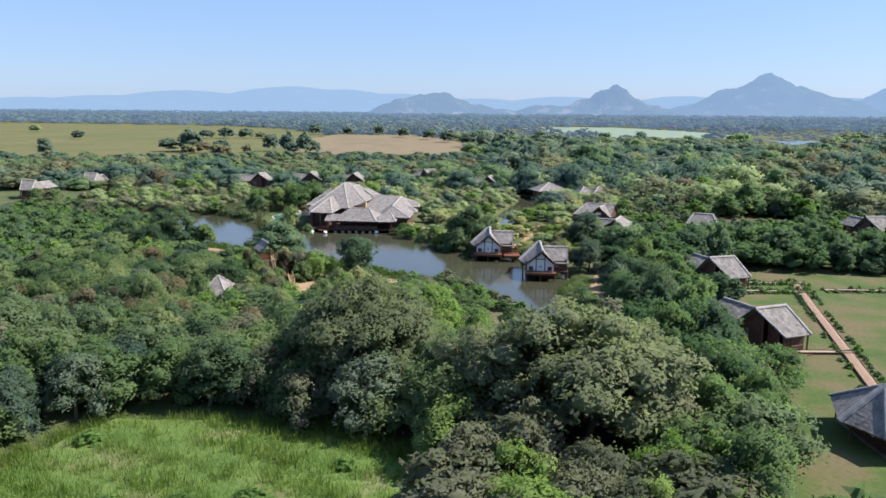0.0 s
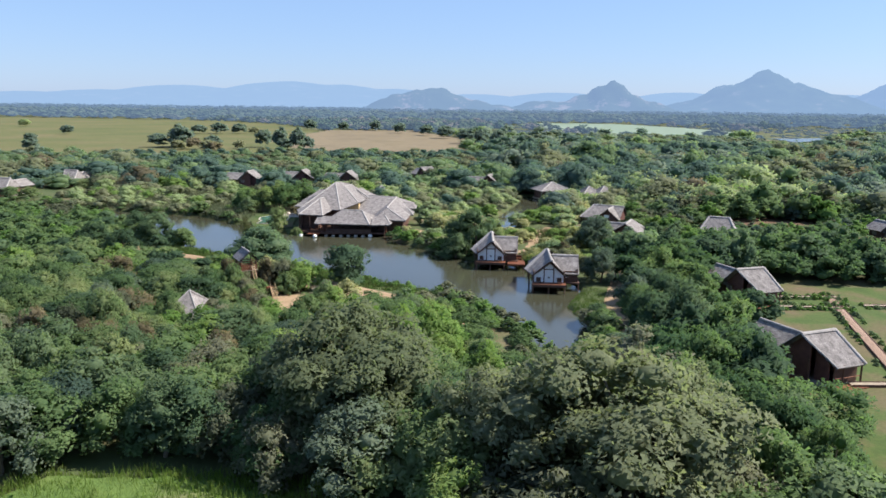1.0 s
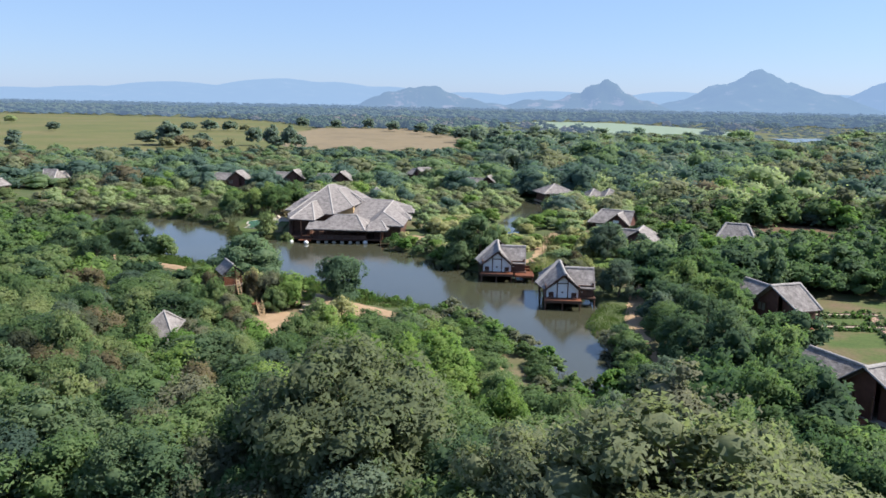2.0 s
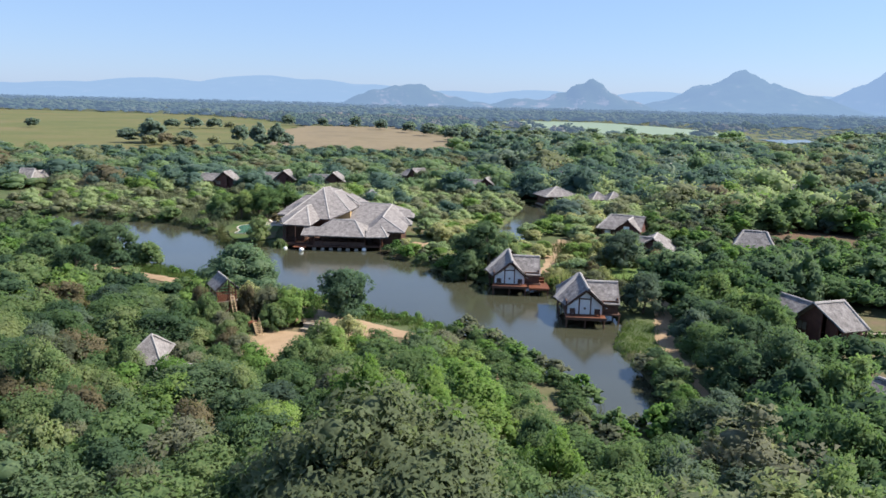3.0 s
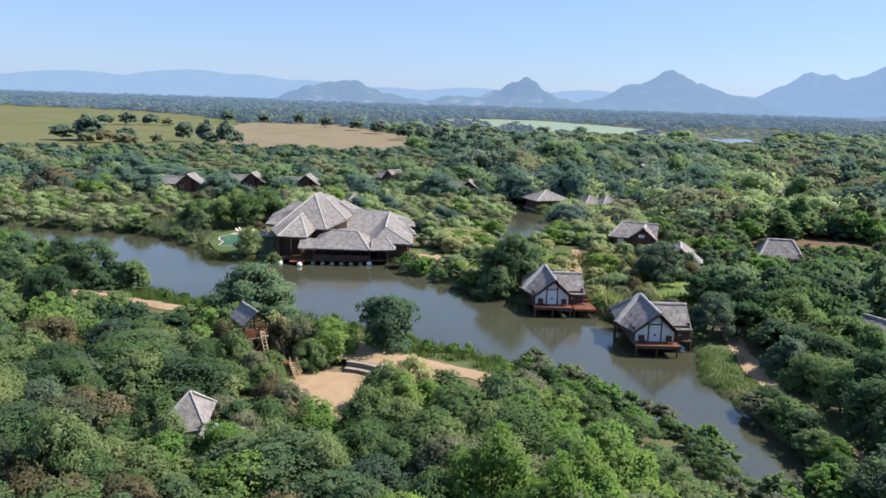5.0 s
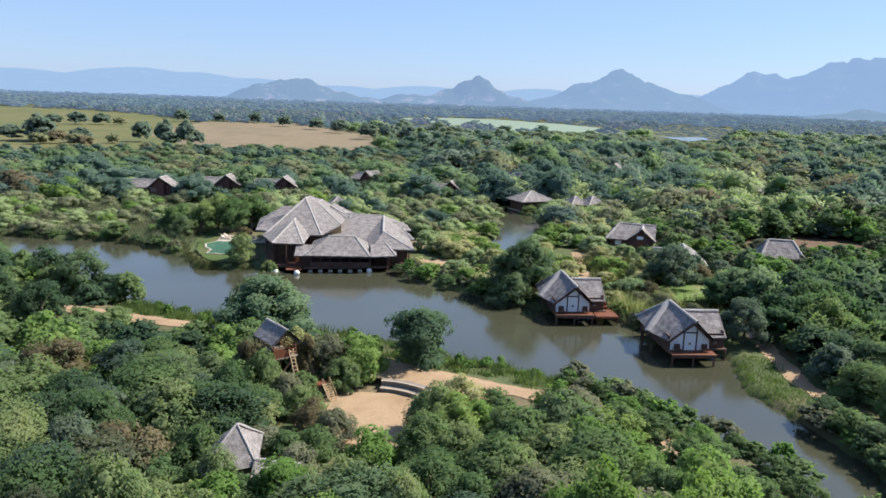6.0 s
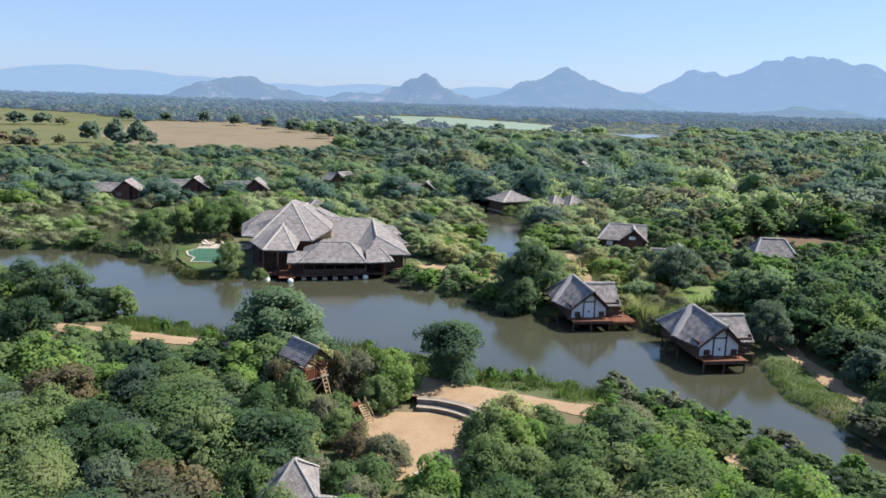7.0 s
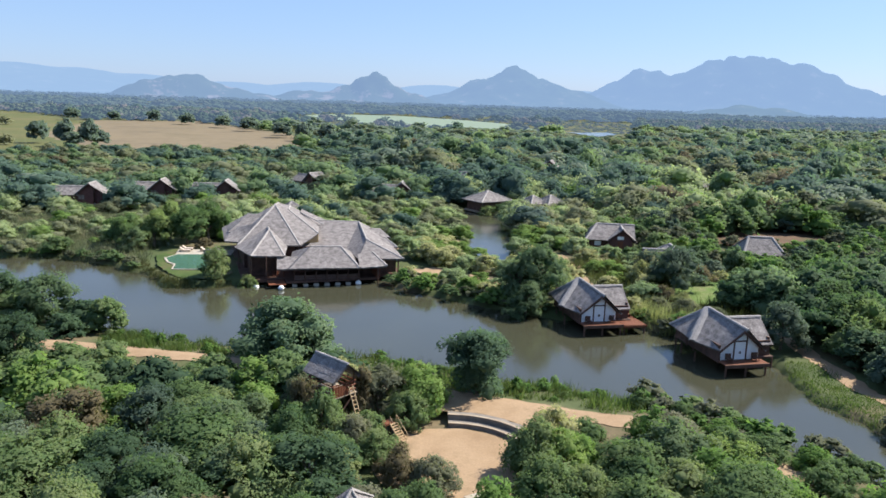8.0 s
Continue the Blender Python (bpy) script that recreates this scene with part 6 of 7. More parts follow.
def zone_kind(x, y, rng):
    """What grows where: kind, height, width."""
    u = rng.random()
    if y < 84 and x < 20:
        k = "round_dark" if u < 0.16 else "round_mid" if u < 0.50 else "bluish" if u < 0.66 else "bush_mid" if u < 0.85 else "bush_olive" if u < 0.95 else "bluish"
        h = rng.uniform(5.5, 8.0) if x > -14 else rng.uniform(4.8, 7.0)
        if y < 62 and -18 < x < -1:
            k = "round_dark" if u < 0.4 else "round_mid" if u < 0.8 else "bush_bright"
        if y < 60 and -1 < x < 19:
            k = "pale" if u < 0.35 else "bush_olive" if u < 0.55 else "plume_bright" if u < 0.8 else "bush_mid"
            h = min(h, 6.4)
    elif x > 19 and y < 150:
        k = "plume_dark" if u < 0.75 else "round_dark"
        h = rng.uniform(5.5, 7.6) if y < 112 else rng.uniform(5.0, 8.0)
    elif y < 125:
        k = ("bush_mid" if u < 0.24 else "round_mid" if u < 0.40 else "bush_bright" if u < 0.49 else "round_dark" if u < 0.68 else "layer" if u < 0.76 else "bush_olive" if u < 0.90 else "bush_dry" if u < 0.93 else "bluish")
        if math.sin(x * 0.13 + 2.0) * math.sin(y * 0.11 + 0.6) > 0.9 and u < 0.4:
            k = "bush_dry"
        h = rng.uniform(3.6, 5.6)
        if x > -16 and rng.random() < 0.7:
            k = "bush_bright" if u < 0.3 else "round_mid" if u < 0.55 else "plume_bright" if u < 0.65 else "round_dark" if u < 0.8 else "bush_mid" if u < 0.95 else "bush_olive"
        if x < -33 and k in ("bush_bright", "layer", "bush_olive") and u < 0.86:
            k = "round_dark" if u < 0.46 else "round_mid"
        if x < -38:
            h += 0.4
    elif y < 185 and x < -20:
        k = "bush_mid" if u < 0.35 else "round_mid" if u < 0.6 else "bush_bright" if u < 0.75 else "round_dark"
        h = rng.uniform(3.2, 5.2)
    else:
        k = "round_mid" if u < 0.26 else "round_dark" if u < 0.42 else "bush_olive" if u < 0.60 else "plume_bright" if u < 0.64 else "bush_mid" if u < 0.76 else "bush_bright" if u < 0.90 else "bush_dry" if u < 0.925 else "bluish"
        h = rng.uniform(2.4, 4.6) if y < 205 else rng.uniform(2.6, 4.6)
        if -8 < x < 32 and y > 138:
            k = "bush_olive" if u < 0.34 else "bush_bright" if u < 0.54 else "round_mid" if u < 0.8 else "bush_mid" if u < 0.9 else "round_dark"
            h = rng.uniform(2.2, 4.4) if x < 9 else rng.uniform(1.8, 3.6)
        if x > 25 and 195 < y < 250:
            k = "round_mid" if u < 0.42 else "bush_olive" if u < 0.70 else "bush_bright" if u < 0.78 else "bluish" if u < 0.88 else "round_dark" if u < 0.95 else "bush_dry"
            h = rng.uniform(3.0, 5.0) if x < 58 else rng.uniform(4.5, 7.5)
        elif x > 25 and y >= 250:
            h = rng.uniform(6.5, 9)
            k = "round_dark" if u < 0.6 else "plume_dark" if u < 0.8 else "round_mid"
    # low growth in front of the hut, the tower and the arena
    for px, py, reach, top in ((-31.2, 99.5, 5.0, 3.9), (38, 108, 5, 3.0), (-33.5, 103, 4.5, 4.0), (-22, 106.5, 5.5, 2.6), (-27.5, 116.5, 5, 3.0), (-29, 119, 3, 3.0), (-24, 112, 4, 2.8), (-14.5, 104.5, 9, 3.9), (-48, 142, 6, 3.2), (-40, 137, 5, 3.0), (36, 182, 8, 2.6), (12.5, 180, 5, 2.4), (16, 195, 6, 2.8), (30, 121, 6, 4.6), (30, 112, 6, 4.6), (-1, 175, 5, 3.0), (12, 188, 6, 2.0), (19, 203, 6, 2.4), (-10, 116, 6, 3.0), (12.0, 91.0, 4.5, 1.3)):
        if math.hypot(x - px, y - py) < reach:
            h = min(h, top * rng.uniform(0.85, 1.1))
            k = k if k.startswith("bush") else "bush_mid"
    top = view_cap(x, y)
    if h > top:
        h = top * rng.uniform(0.85, 1.1)
        k = k if k.startswith("bush") else rng.choice(("bush_mid", "bush_olive", "bush_bright"))
    near = min(abs(float(shore(LAKE, x, y))), 9)
    bank = float(shore(LAKE, x, y))
    if -12 < x < 17 and y < 124:
        # reeds and low bushes on the near bank, rising with the distance from the water
        h = min(h, 1.2 + 0.24 * bank)
        if bank < 9:
            k = rng.choice(("bush_mid", "bush_olive", "bush_bright", "round_mid", "bush_mid"))
    if 16 < x < 30 and 90 < y < 128:
        h = min(h, 1.8 + 0.42 * bank) * rng.uniform(0.8, 1.15)
        k = rng.choice(("bush_mid", "round_dark", "round_mid", "bush_olive", "bluish"))
    if x < -38 and 200 < y < 250:
        h = min(h, rng.uniform(1.2, 3.4))
        k = rng.choice(("bush_olive", "bush_mid", "bush_bright", "bush_olive", "round_mid"))
    if near < 4 and not k.startswith("plume"):
        h = min(h, rng.uniform(2.2, 3.6) if y < 150 and x < 14 else 4.5)
    if y > 185:
        h *= rng.choice((0.7, 0.9, 1.0, 1.3)) if h < top * 0.8 else 1.0
        return k, h, h * rng.uniform(0.95, 1.35) + rng.uniform(1.0, 2.4)
    if rng.random() < 0.12 and h < top * 0.8 and y < 100:
        return k, h * 1.25, h * 0.95
    return k, h, min((h * rng.uniform(0.85, 1.3) + rng.uniform(0.8, 2.2)) * rng.choice((0.72, 0.9, 1.1, 1.3)), 1.25 * h + 1.2)


near_rng = random.Random(7)
gx, gy = grid_points(-110, 110, 44, 262, 4.0, 5)
chance = np.random.default_rng(3).random(len(gx))
ok = free(gx, gy, 2.5) & view_plan(gx, gy, 4) & ((gy < 180) | (chance < 0.72)) & ((gx > -36) | (gy < 198) | (gy > 248) | (chance < 0.56))
for _, px, py, ph, pw in PLANTED:
    ok &= np.hypot(gx - px, gy - py) > 0.36 * pw
WILD = []
for x, y in zip(gx[ok].tolist(), gy[ok].tolist()):
    k, h, w = zone_kind(x, y, near_rng)
    WILD.append((k, x, y, h, w))
# the ones beside the flight are things; the rest is joined woodland
FOREGROUND = [(0, 52), (-12, 84), (-28, 104), (-46, 112)]
WILD.sort(key=lambda e: float(to_line(FOREGROUND, e[1], e[2])))
THINGS, REST = PLANTED + WILD[:300 - len(PLANTED)], WILD[300 - len(PLANTED):]
FRONT, REST = [e for e in REST if e[2] < 74], [e for e in REST if e[2] >= 74]
for k, x, y, h, w in THINGS:
    master, mw, mh = near_rng.choice(MASTERS[k])
    m = pose(x, y, float(ground_z(x, y)) - 0.05, near_rng.uniform(-6, 6), near_rng.uniform(-6, 6), near_rng.uniform(0, 360)) @ Matrix.Diagonal((w / mw * near_rng.uniform(0.88, 1.14), w / mw, h / mh, 1))
    copy_thing(master, m)
for group in MASTERS.values():
    for master, _, _ in group:
        for o in (*master.children_recursive, master):
            bpy.data.objects.remove(o)

HABIT = {"round_dark": ("round", LEAF_DARK), "round_mid": ("round", LEAF_MID), "bush_mid": ("bush", LEAF_MID), "bush_bright": ("bush", LEAF_BRIGHT), "bush_olive": ("bush", LEAF_OLIVE), "bush_dry": ("bush", LEAF_DRY), "layer": ("layer", LEAF_BRIGHT),
         "plume_dark": ("plume", LEAF_BAMBOO), "plume_bright": ("plume", LEAF_LIME), "bluish": ("round", LEAF_BLUE), "pale": ("round", LEAF_OLIVE), "broad": ("broad", LEAF_OLIVE), "lone": ("dense", LEAF_DARK)}


# leaf colours with painted-in haze, for woods and field trees further off
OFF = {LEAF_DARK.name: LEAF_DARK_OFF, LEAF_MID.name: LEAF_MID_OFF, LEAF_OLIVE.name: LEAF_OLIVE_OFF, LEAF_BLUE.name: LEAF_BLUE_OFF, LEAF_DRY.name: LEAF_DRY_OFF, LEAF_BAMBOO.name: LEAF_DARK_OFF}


def woodland(name, trees, count, size, label, seed, core=1, mats=None, shape=""):
    """Trees (kind, x, y, h, w) joined by leaf into one object each."""
    rng = np.random.default_rng(seed)
    variants = {}
    heaps = {}
    for k, x, y, h, w in trees:
        habit, leaf = HABIT[k]
        if isinstance(mats, dict):
            leaf = mats.get(leaf.name, leaf)
        elif mats:
            leaf = mats
        habit = shape or habit
        if habit not in variants:
            variants[habit] = [crown_arrays(seed * 10 + i, habit, 6.0, 6.0, count, size, core) for i in range(5)]
        v, faces, _, soft = variants[habit][rng.integers(5)]
        a = rng.uniform(0, math.tau)
        c, s = math.cos(a), math.sin(a)
        q = np.stack([(v[:, 0] * c - v[:, 1] * s) * w / 6 + x, (v[:, 0] * s + v[:, 1] * c) * w / 6 + y, v[:, 2] * h / 6 + 0.7], 1)
        heap = heaps.setdefault(leaf.name, [leaf, [], [], [], 0, []])
        heap[1].append(q)
        heap[5].append(np.stack([soft[:, 0] * c - soft[:, 1] * s, soft[:, 0] * s + soft[:, 1] * c, soft[:, 2]], 1))
        heap[2].append(faces[0] + heap[4])
        if core:
            heap[3].append(faces[1] + heap[4])
        heap[4] += len(q)
    for leaf, vs, quads, tris, _, soft in heaps.values():
        f = [np.concatenate(quads)] + ([np.concatenate(tris)] if tris else [])
        ob = new(name, big_mesh(name, np.concatenate(vs), f, leaf, np.concatenate(soft)))
        tagged(ob, label, "woodland", kind="stuff")


hr = random.Random(31)
gx, gy = grid_points(-52, 10, 104, 162, 1.7, 33)
ok = inside(LAKESIDE, gx, gy) & (shore(LAKE, gx, gy) > 0.2) & (to_line(BANK_PATH, gx, gy) > 1.7) & (np.hypot(gx - ARENA[0], gy - ARENA[1]) > 12)
HEDGE = [(hr.choice(("bush_bright", "bush_bright", "bush_mid")), x, y, hr.uniform(0.5, 0.9) if hr.random() < 0.92 else hr.uniform(1.2, 1.8), hr.uniform(1.0, 1.8)) for x, y in zip(gx[ok].tolist(), gy[ok].tolist()) if hr.random() < 0.35]
STRIP = [(x, y, 1.1) for x, y in zip(gx[ok].tolist(), gy[ok].tolist())]
gx, gy = grid_points(-110, 26, 92, 232, 1.9, 35)
d = shore(LAKE, gx, gy)
ok = (d > 0.0) & (d < 3.2) & view_plan(gx, gy, 4) & ~inside(LAKESIDE, gx, gy) & ~inside(POLY_OUT[0], gx, gy) & ~inside(POLY_OUT[1], gx, gy)
for px, py, pr in KEEP[:4]:
    ok &= np.hypot(gx - px, gy - py) > pr
ok &= ~((gx > 14) & (gy > 110) & (gy < 138))
HEDGE += [(hr.choice(("bush_mid", "bush_olive", "bush_bright", "round_mid")), x, y, hr.uniform(0.8, 2.4) * (0.6 if x < -45 else 1.0), hr.uniform(2.0, 3.6)) for x, y in zip(gx[ok].tolist(), gy[ok].tolist()) if hr.random() < (0.5 if x < -45 else 0.9)]
CLEARING = [("bush_bright", hr.uniform(-34, -5), hr.uniform(50, 61), hr.uniform(0.6, 1.5), hr.uniform(1.2, 3.0)) for _ in range(5)]
HEDGE += [e for e in CLEARING if inside(POLY_OUT[-1], np.array([e[1]]), np.array([e[2]]))[0]]
WALK = [(45.0 + 15.2 * u + s * 1.3 + hr.uniform(-0.3, 0.3) - 2.0, 74 + 50 * u, hr.uniform(0.5, 1.1), hr.uniform(0.8, 1.4)) for u in [k / 40 for k in range(40)] for s in (-1, 1) if hr.random() < 0.7]
WALK += [(x0 + (x1 - x0) * k / 16, y0 + s * 0.9 + hr.uniform(-0.2, 0.2), hr.uniform(0.5, 1.2), hr.uniform(0.8, 1.5)) for x0, x1, y0 in ((46.5, 58, 121.1), (46.8, 57, 115.3), (59.5, 78, 116.2)) for k in range(17) for s in (-1, 1)]
woodland("hedge_plants", HEDGE + [(hr.choice(("bush_mid", "bush_bright", "round_dark")), x, y, h, w) for x, y, h, w in WALK], 120, 1.0, "low bushes and hedge plants along banks and paths", 27)
woodland("front_woodland", FRONT, 3600, 0.24, "dense bushes and bamboo at the wood's near edge", 28)
CLOSE = [e for e in REST if e[2] < 126 and -62 < e[1] < 20]
woodland("woodland", CLOSE, 3400, 0.24, "bushes and small trees above the lake's near bank", 20)
BANKS = [e for e in REST if e not in CLOSE and e[2] < 205 and -70 < e[1] < 46]
SANDY = [e for e in BANKS if -12 < e[1] < 36 and e[2] > 138]
BANKS = [e for e in BANKS if e not in SANDY]
woodland("woodland", BANKS, 1050, 0.40, "bushes and small trees on the lake's far banks", 29)
# sunlit bank: leaves swapped for brighter copies with the sun's light in the colour
woodland("woodland", SANDY, 1150, 0.38, "sunlit pale green bushes between the lodge and the villas", 31, 1, {LEAF_MID.name: LEAF_SUNLIT_MID, LEAF_OLIVE.name: LEAF_SUNLIT_OLIVE, LEAF_BRIGHT.name: LEAF_LIME, LEAF_DARK.name: LEAF_MID_OFF, LEAF_BLUE.name: LEAF_SUNLIT_MID})
woodland("woodland", [e for e in REST if e[2] < 205 and e not in CLOSE and e not in BANKS and e not in SANDY], 560, 0.50, "trees and bushes massed beyond the garden", 21)
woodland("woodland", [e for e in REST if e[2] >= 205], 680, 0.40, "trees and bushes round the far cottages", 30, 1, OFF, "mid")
gx, gy = grid_points(-80, 80, -50, 44, 6.2, 36)
BEHIND = [(hr.choice(("round_dark", "round_mid", "bush_mid", "bush_olive")), x, y, hr.uniform(4.5, 7.5), hr.uniform(6, 8.5)) for x, y in zip(gx.tolist(), gy.tolist()) if not (-38 < x < 0 and y > 36) and not (x > 26 and y > 34)]
woodland("woodland", BEHIND, 110, 0.95, "more trees and bushes under the flight's start", 37)

mid_rng = random.Random(9)
gx, gy = grid_points(-420, 520, 150, 470, 8.4, 6)
ok = free(gx, gy, 3) & view_plan(gx, gy, 10) & ((gy > 255) | (gx > 106))
for p in FIELDS:
    ok &= ~inside(p, gx, gy)
MID = []
for x, y in zip(gx[ok].tolist(), gy[ok].tolist()):
    u = mid_rng.random()
    k = "round_dark" if u < (0.28 if x < 40 else 0.40) else "round_mid" if u < 0.74 else "bluish" if u < 0.80 else "bush_olive" if u < 0.96 else "bush_dry"
    if x > 30 and math.sin(x * 0.05 + 1.3) * math.sin(y * 0.07) > (0.52 if y < 340 else 0.66):
        continue
    stand = math.sin(x * 0.047 + 2.1 * math.sin(y * 0.021)) + math.sin(y * 0.083 + 1.7 * math.sin(x * 0.018))
    if stand > 0.9 and u < 0.8:
        k = "round_dark" if u < 0.6 else "plume_dark"
    elif stand < -0.9 and u < 0.75:
        k = "bush_olive" if u < 0.34 else "round_mid" if u < 0.71 else "bush_dry"
    h = mid_rng.uniform(5.0, 8.0) if x < 40 else mid_rng.uniform(5.0, 10.5)
    if x < 75 and y > 310:
        h *= 0.6
    # single tall trees over the canopy
    if x > 45 and y < 400 and mid_rng.random() < 0.10:
        k, h = mid_rng.choice(("round_mid", "bush_olive", "round_dark")), mid_rng.uniform(9.5, 12.5)
    # dark rows of tall trees along old field edges
    if x > 22 and abs((y - 268 - 0.10 * x) % 62) < 9:
        k, h = mid_rng.choice(("round_dark", "plume_dark", "round_dark", "bluish")), mid_rng.uniform(8, 11)
    h = min(h, view_cap(x, y), pond_cap(x, y))
    MID.append((k, x, y, h * mid_rng.choice((0.7, 0.9, 1.0, 1.15)), (min(h, 9) + 1.5) * mid_rng.choice((0.9, 1.15, 1.4, 1.75))))
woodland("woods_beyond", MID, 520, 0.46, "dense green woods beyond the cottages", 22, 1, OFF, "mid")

gx, gy = grid_points(-1000, 1400, 455, 1150, 16.5, 8, 0.62)
ok = view_plan(gx, gy, 20) & (np.sin(gx * 0.011 + 1) * np.sin(gy * 0.013) < 0.86)
for p in FIELDS:
    ok &= ~inside(p, gx, gy)
FAR = []
for x, y in zip(gx[ok].tolist(), gy[ok].tolist()):
    h = mid_rng.uniform(5, 12)
    # open marsh before the far lake: few trees, kept low
    if 0.07 < math.atan2(x, y) < 0.43 and mid_rng.random() < 0.86:
        h = max(1.6, min(h, 24 * (1 - math.hypot(x, y) / 900)))
    h = min(h, pond_cap(x, y))
    FAR.append((mid_rng.choice(("round_dark", "bluish", "bluish", "round_mid", "bush_olive")), x, y, h, mid_rng.uniform(0.9, 1.5) * h + 5))
# scattered trees in the open field
FIELD_TREES = [("round_dark", -152, 470, 16, 15), ("bluish", -158, 482, 13, 14), ("bush_dry", -142, 460, 8, 10), ("round_dark", -168, 474, 10, 12), ("bush_olive", -148, 452, 7, 9), ("bluish", -134, 470, 9, 11), ("bush_dry", -126, 448, 6, 9),
               ("bluish", -189, 684, 11, 17), ("round_dark", -174, 692, 10, 15), ("bluish", -206, 680, 9, 15), ("bush_olive", -160, 690, 7, 12),
               ("bluish", -107, 486, 13, 11), ("bluish", -92, 462, 15, 10), ("round_dark", -81, 458, 15, 10), ("bluish", -87, 455, 9, 10), ("bush_olive", -118, 470, 6, 8), ("round_dark", -76, 466, 9, 8), ("bush_olive", -131, 452, 7, 10),
               ("round_dark", -128, 800, 12, 15), ("bluish", -96, 812, 10, 12), ("round_dark", -62, 806, 12, 14), ("round_dark", -300, 640, 9, 11), ("bluish", -222, 432, 8, 10), ("round_dark", -268, 520, 7, 9), ("bush_mid", -420, 800, 9, 12),
               ("bluish", 31, 525, 13, 12), ("round_dark", 22, 560, 12, 14), ("bluish", 40, 500, 14, 11), ("round_dark", 8, 640, 12, 15), ("bush_olive", 28, 590, 9, 12), ("round_dark", -8, 690, 11, 14), ("bluish", -34, 742, 11, 15)]
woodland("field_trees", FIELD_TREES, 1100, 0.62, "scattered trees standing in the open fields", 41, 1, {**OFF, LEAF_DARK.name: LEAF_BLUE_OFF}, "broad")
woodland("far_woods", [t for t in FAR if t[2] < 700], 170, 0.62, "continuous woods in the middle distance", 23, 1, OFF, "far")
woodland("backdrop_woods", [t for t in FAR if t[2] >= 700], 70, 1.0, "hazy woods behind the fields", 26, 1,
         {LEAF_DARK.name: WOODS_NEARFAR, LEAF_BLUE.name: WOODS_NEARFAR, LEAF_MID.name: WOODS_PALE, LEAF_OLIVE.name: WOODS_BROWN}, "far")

gx, gy = grid_points(-2400, 3400, 1150, 4200, 44, 10)
ok = view_plan(gx, gy, 30) & (gx > -0.75 * gy) & (np.sin(gx * 0.006 + 2) * np.sin(gy * 0.004 + 1) < 0.8) & (np.hypot(gx, gy) < 4300)
for p in FIELDS:
    ok &= ~inside(p, gx, gy)
HORIZON = [("round_dark", x, y, mid_rng.uniform(6, 17), mid_rng.uniform(22, 46)) for x, y in zip(gx[ok].tolist(), gy[ok].tolist())]
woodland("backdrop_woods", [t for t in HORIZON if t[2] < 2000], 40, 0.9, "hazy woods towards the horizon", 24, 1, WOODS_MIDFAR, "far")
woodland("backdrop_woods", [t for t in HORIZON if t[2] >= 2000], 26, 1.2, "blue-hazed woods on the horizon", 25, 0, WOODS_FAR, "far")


def blades(name, spots, per, height, width, mat, label, seed):
    """Upright grass or reed blades round each spot (x, y, radius)."""
    rng = np.random.default_rng(seed)
    vs = []
    for x, y, r in spots:
        a, q = rng.uniform(0, math.tau, per), np.sqrt(rng.random(per)) * r
        px, py = x + q * np.cos(a), y + q * np.sin(a)
        pz = np.maximum(ground_z(px, py), -0.3) - 0.05
        h = height * rng.uniform(0.5, 1.2, per) * (0.55 + 0.9 * abs(math.sin(x * 0.9 + 1.7 * math.sin(y * 0.6)) * math.sin(y * 0.8 + x * 0.3)))
        b = rng.uniform(0, math.tau, per)
        lx, ly = rng.normal(0, 0.28, per) * h, rng.normal(0, 0.28, per) * h
        wx, wy = np.cos(b) * width / 2, np.sin(b) * width / 2
        vs.append(np.stack([np.stack([px - wx, py - wy, pz], 1), np.stack([px + wx, py + wy, pz], 1), np.stack([px + lx, py + ly, pz + h], 1)], 1).reshape(-1, 3))
    v = np.concatenate(vs)
    ob = new(name, big_mesh(name, v, [np.arange(len(v)).reshape(-1, 3)], mat))
    return tagged(ob, label, "grass", kind="stuff")


br = random.Random(12)
gx, gy = grid_points(-98, -44, 196, 246, 1.9, 44)
ok = (shore(LAKE, gx, gy) > 0.3) & ~inside(POLY_OUT[1], gx, gy) & view_plan(gx, gy, 4)
blades("rough_grass", [(x, y, 1.5) for x, y in zip(gx[ok], gy[ok])], 26, 1.3, 0.13, LEAF_OLIVE, "rough olive grass on the open far bank", 45)
gx, gy = grid_points(-38, 0, 42, 67, 1.0, 13)
ok = inside(POLY_OUT[-1], gx, gy)
blades("tall_grass", [(x, y, 0.9) for x, y in zip(gx[ok], gy[ok])], 34, 0.9, 0.10, GRASS, "lush tall grass in a sunny clearing", 14)
spots = []
for (x0, y0), (x1, y1) in zip(LAKE, LAKE[1:] + LAKE[:1]):
    n = int(math.hypot(x1 - x0, y1 - y0) / 0.8)
    for k in range(n):
        x, y = x0 + (x1 - x0) * (k + br.random()) / n, y0 + (y1 - y0) * (k + br.random()) / n
        if y < 92 or (-31 < x < -9 and y > 172) or math.hypot(x - 16, y - 130) < 6 or math.hypot(x - 9, y - 146) < 6:
            continue
        if x > 14 and y < 128:
            continue
        if br.random() < (0.95 if y < 126 else 0.55):
            spots.append((x + br.uniform(-0.8, 0.8), y + br.uniform(-0.8, 0.8), 1.0))
blades("reed_fringe", spots, 26, 0.9, 0.08, REED, "reeds and grass along the water's edge", 15)
blades("bank_grass", STRIP, 60, 1.0, 0.10, BANK_GRASS, "bright green grass strip along the lake path", 20)
gx, gy = grid_points(17, 26, 112, 126, 1.0, 16)
ok = (shore(LAKE, gx, gy) > -0.6) & (shore(LAKE, gx, gy) < 5)
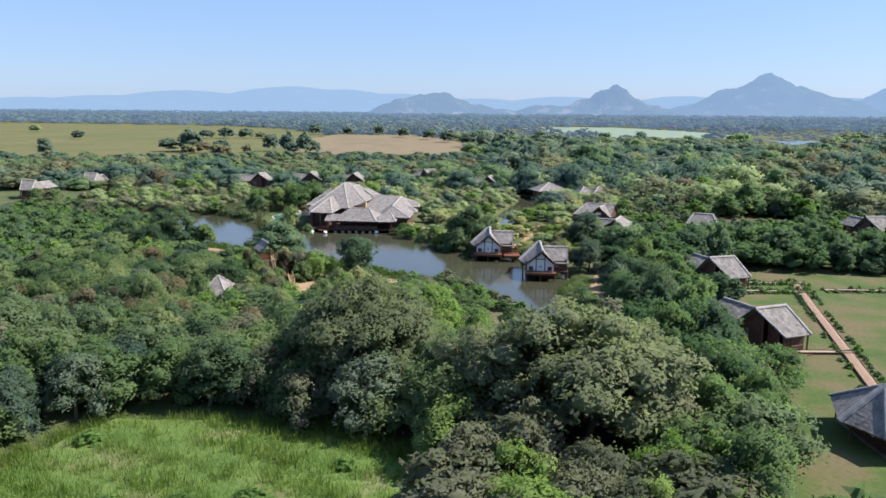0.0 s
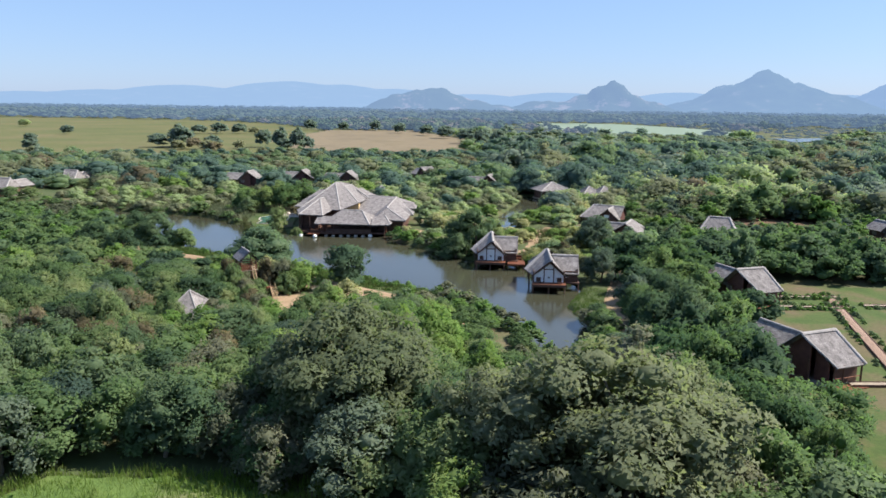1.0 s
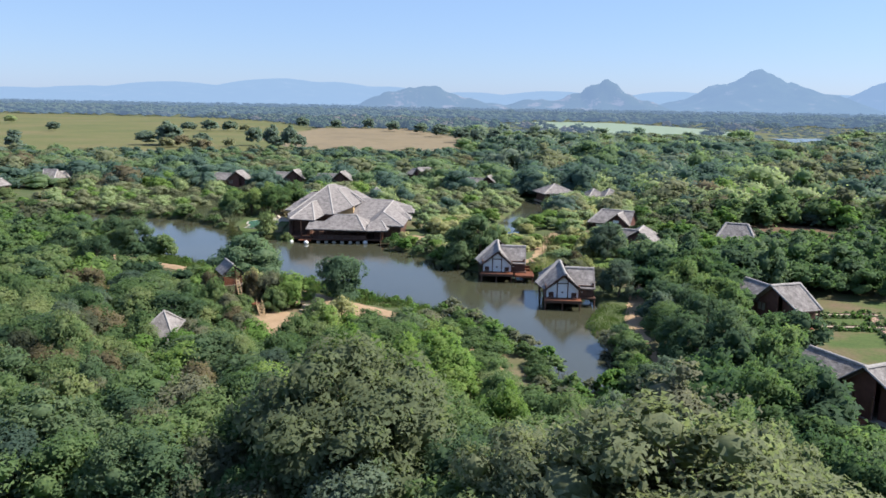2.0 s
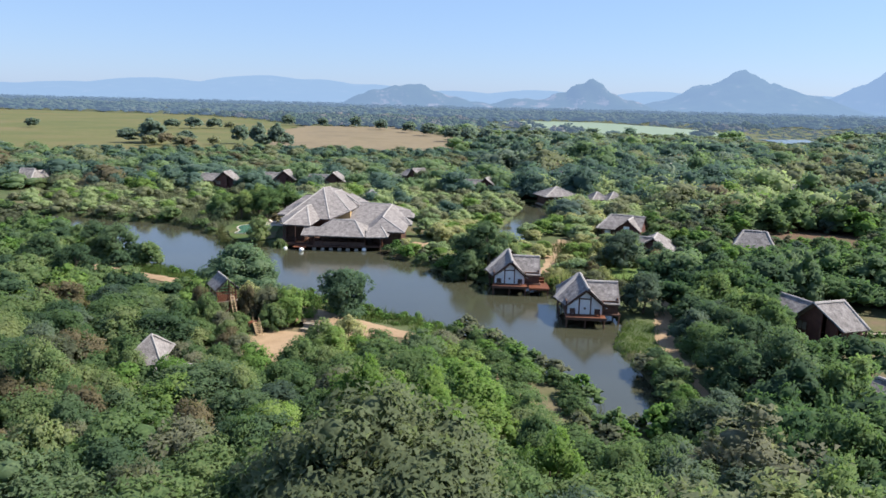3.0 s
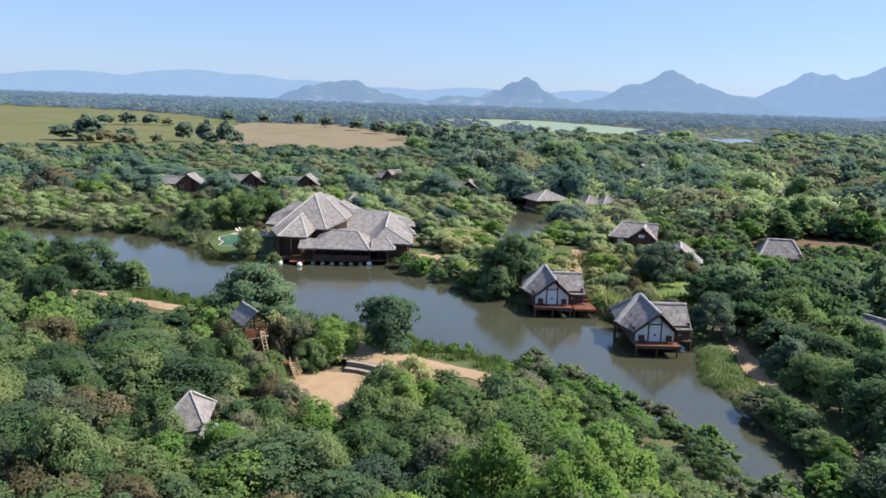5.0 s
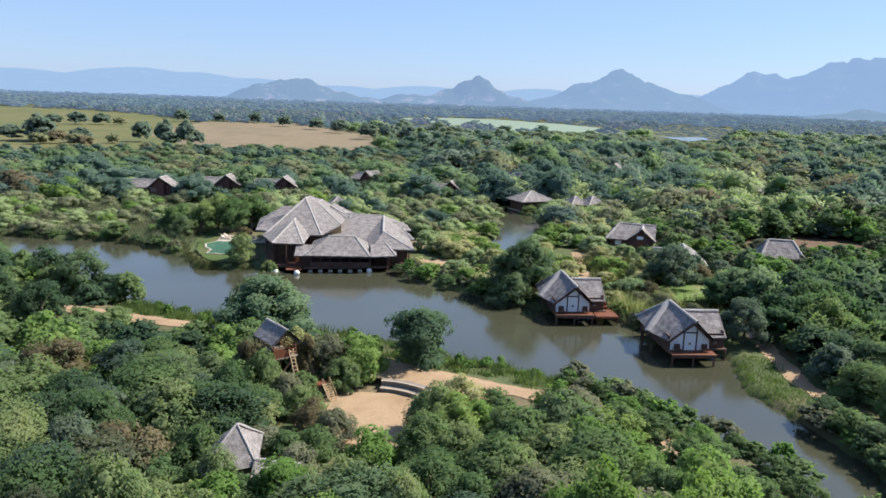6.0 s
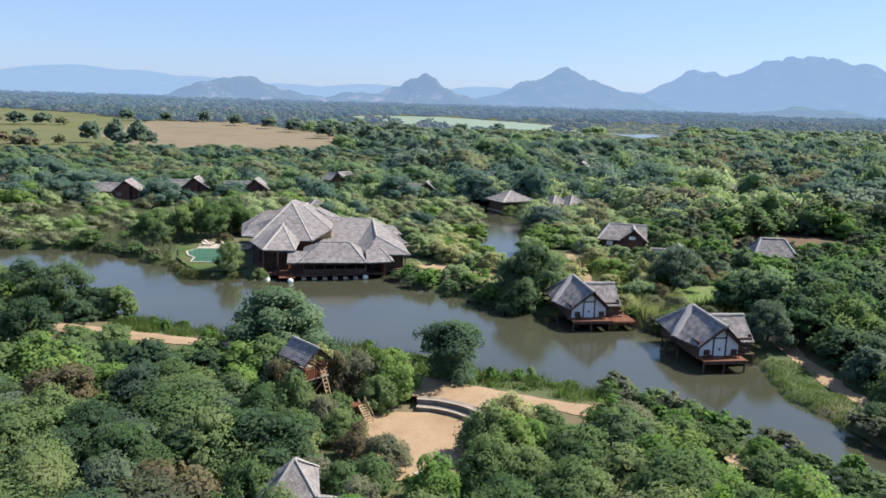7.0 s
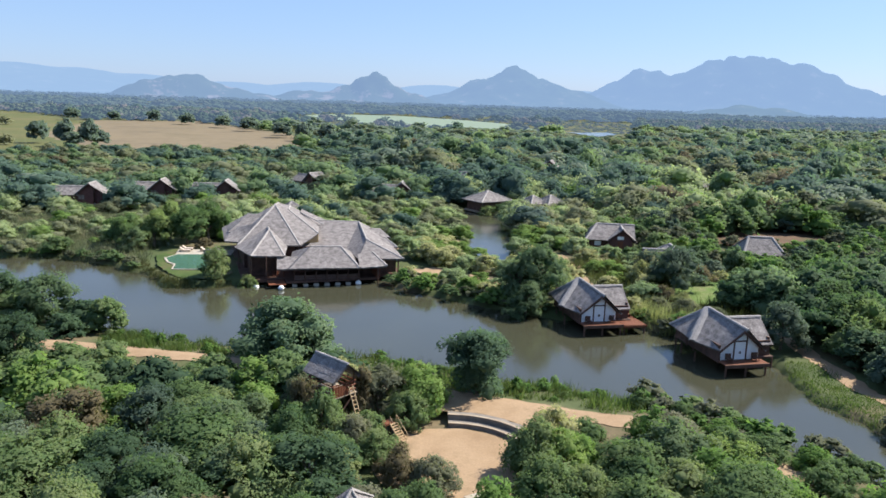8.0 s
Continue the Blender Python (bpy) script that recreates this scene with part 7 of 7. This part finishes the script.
blades("bank_grass", [(x, y, 0.9) for x, y in zip(gx[ok], gy[ok])], 46, 0.36, 0.08, BANK_GRASS, "rough grass on the bank beside the villa", 17)
gx, gy = grid_points(18, 36, 140, 178, 1.6, 18)
ok = (shore(LAKE, gx, gy) > 0.4) & ~inside(POLY_OUT[3], gx, gy) & (to_line(PATHS_OUT[2][0], gx, gy) > 1.4)
sx, sy = grid_points(12.5, 21, 137.5, 149, 0.9, 38)
wet = (shore(LAKE, sx, sy) > 0.3) & (np.hypot(sx - 16.6, sy - 131) > 8.0) & (np.hypot(sx - 8.8, sy - 148) > 5.5)
rim_rng = random.Random(53)
RIM = [(-48.0, 196), (-46.2, 190), (-44.2, 184), (-42.0, 178.6), (-37, 177.4), (-33.4, 177.6)]
RIM_SPOTS = [(x0 + (x1 - x0) * k / 12 + rim_rng.uniform(-0.8, 0.8), y0 + (y1 - y0) * k / 12 + rim_rng.uniform(-0.8, 0.8), 0.8) for (x0, y0), (x1, y1) in zip(RIM, RIM[1:]) for k in range(12)]
blades("shore_grass", RIM_SPOTS, 34, 0.5, 0.12, REED, "low brownish marsh grass at the pool lawn's shore", 47)
blades("tall_reeds", [(x, y, 0.9) for x, y in zip(sx[wet], sy[wet])], 30, 2.0, 0.11, LEAF_SUNLIT_OLIVE, "tall pale green reeds between the two villas", 39)
blades("dry_reeds", [(x, y, 1.3) for x, y in zip(gx[ok], gy[ok])], 22, 1.7, 0.12, REED, "tall pale reeds between the villas", 19)


# ---- hills on the horizon ----
def hill(name, bumps, mat, label, rough=0.22, power=1.5, step=26):
    """A range as the higher of several bumps (x, y, height, half-width), furrowed by gullies."""
    b = np.array(bumps, float)
    pad = 2.6 * b[:, 3].max()
    xs, ys = np.arange(b[:, 0].min() - pad, b[:, 0].max() + pad, step), np.arange(b[:, 1].min() - pad, b[:, 1].max() + pad, step)
    gx, gy = np.meshgrid(xs, ys)
    z = np.zeros(gx.shape)
    for x, y, h, w in b:
        z = np.maximum(z, h * np.exp(-(np.hypot(gx - x, gy - y) / (1.25 * w)) ** power)) + 0.06 * h * np.exp(-(np.hypot(gx - x, gy - y) / (2.0 * w)) ** 2)
    flat = [noise.fractal(Vector((px * 0.0045, py * 0.0045, 3.1)), 1.0, 2.0, 5) for px, py in zip(gx.ravel(), gy.ravel())]
    flat = np.array(flat).reshape(z.shape)
    z = z * (1 + rough * (0.6 - 1.6 * np.abs(flat))) - 2
    nx, ny = len(xs), len(ys)
    i = (np.arange(ny - 1)[:, None] * nx + np.arange(nx - 1)[None]).ravel()
    me = big_mesh(name, np.stack([gx.ravel(), gy.ravel(), z.ravel()], 1), [np.stack([i, i + 1, i + nx + 1, i + nx], 1)], mat)
    return tagged(new(name, me), label, "hill", kind="structure")


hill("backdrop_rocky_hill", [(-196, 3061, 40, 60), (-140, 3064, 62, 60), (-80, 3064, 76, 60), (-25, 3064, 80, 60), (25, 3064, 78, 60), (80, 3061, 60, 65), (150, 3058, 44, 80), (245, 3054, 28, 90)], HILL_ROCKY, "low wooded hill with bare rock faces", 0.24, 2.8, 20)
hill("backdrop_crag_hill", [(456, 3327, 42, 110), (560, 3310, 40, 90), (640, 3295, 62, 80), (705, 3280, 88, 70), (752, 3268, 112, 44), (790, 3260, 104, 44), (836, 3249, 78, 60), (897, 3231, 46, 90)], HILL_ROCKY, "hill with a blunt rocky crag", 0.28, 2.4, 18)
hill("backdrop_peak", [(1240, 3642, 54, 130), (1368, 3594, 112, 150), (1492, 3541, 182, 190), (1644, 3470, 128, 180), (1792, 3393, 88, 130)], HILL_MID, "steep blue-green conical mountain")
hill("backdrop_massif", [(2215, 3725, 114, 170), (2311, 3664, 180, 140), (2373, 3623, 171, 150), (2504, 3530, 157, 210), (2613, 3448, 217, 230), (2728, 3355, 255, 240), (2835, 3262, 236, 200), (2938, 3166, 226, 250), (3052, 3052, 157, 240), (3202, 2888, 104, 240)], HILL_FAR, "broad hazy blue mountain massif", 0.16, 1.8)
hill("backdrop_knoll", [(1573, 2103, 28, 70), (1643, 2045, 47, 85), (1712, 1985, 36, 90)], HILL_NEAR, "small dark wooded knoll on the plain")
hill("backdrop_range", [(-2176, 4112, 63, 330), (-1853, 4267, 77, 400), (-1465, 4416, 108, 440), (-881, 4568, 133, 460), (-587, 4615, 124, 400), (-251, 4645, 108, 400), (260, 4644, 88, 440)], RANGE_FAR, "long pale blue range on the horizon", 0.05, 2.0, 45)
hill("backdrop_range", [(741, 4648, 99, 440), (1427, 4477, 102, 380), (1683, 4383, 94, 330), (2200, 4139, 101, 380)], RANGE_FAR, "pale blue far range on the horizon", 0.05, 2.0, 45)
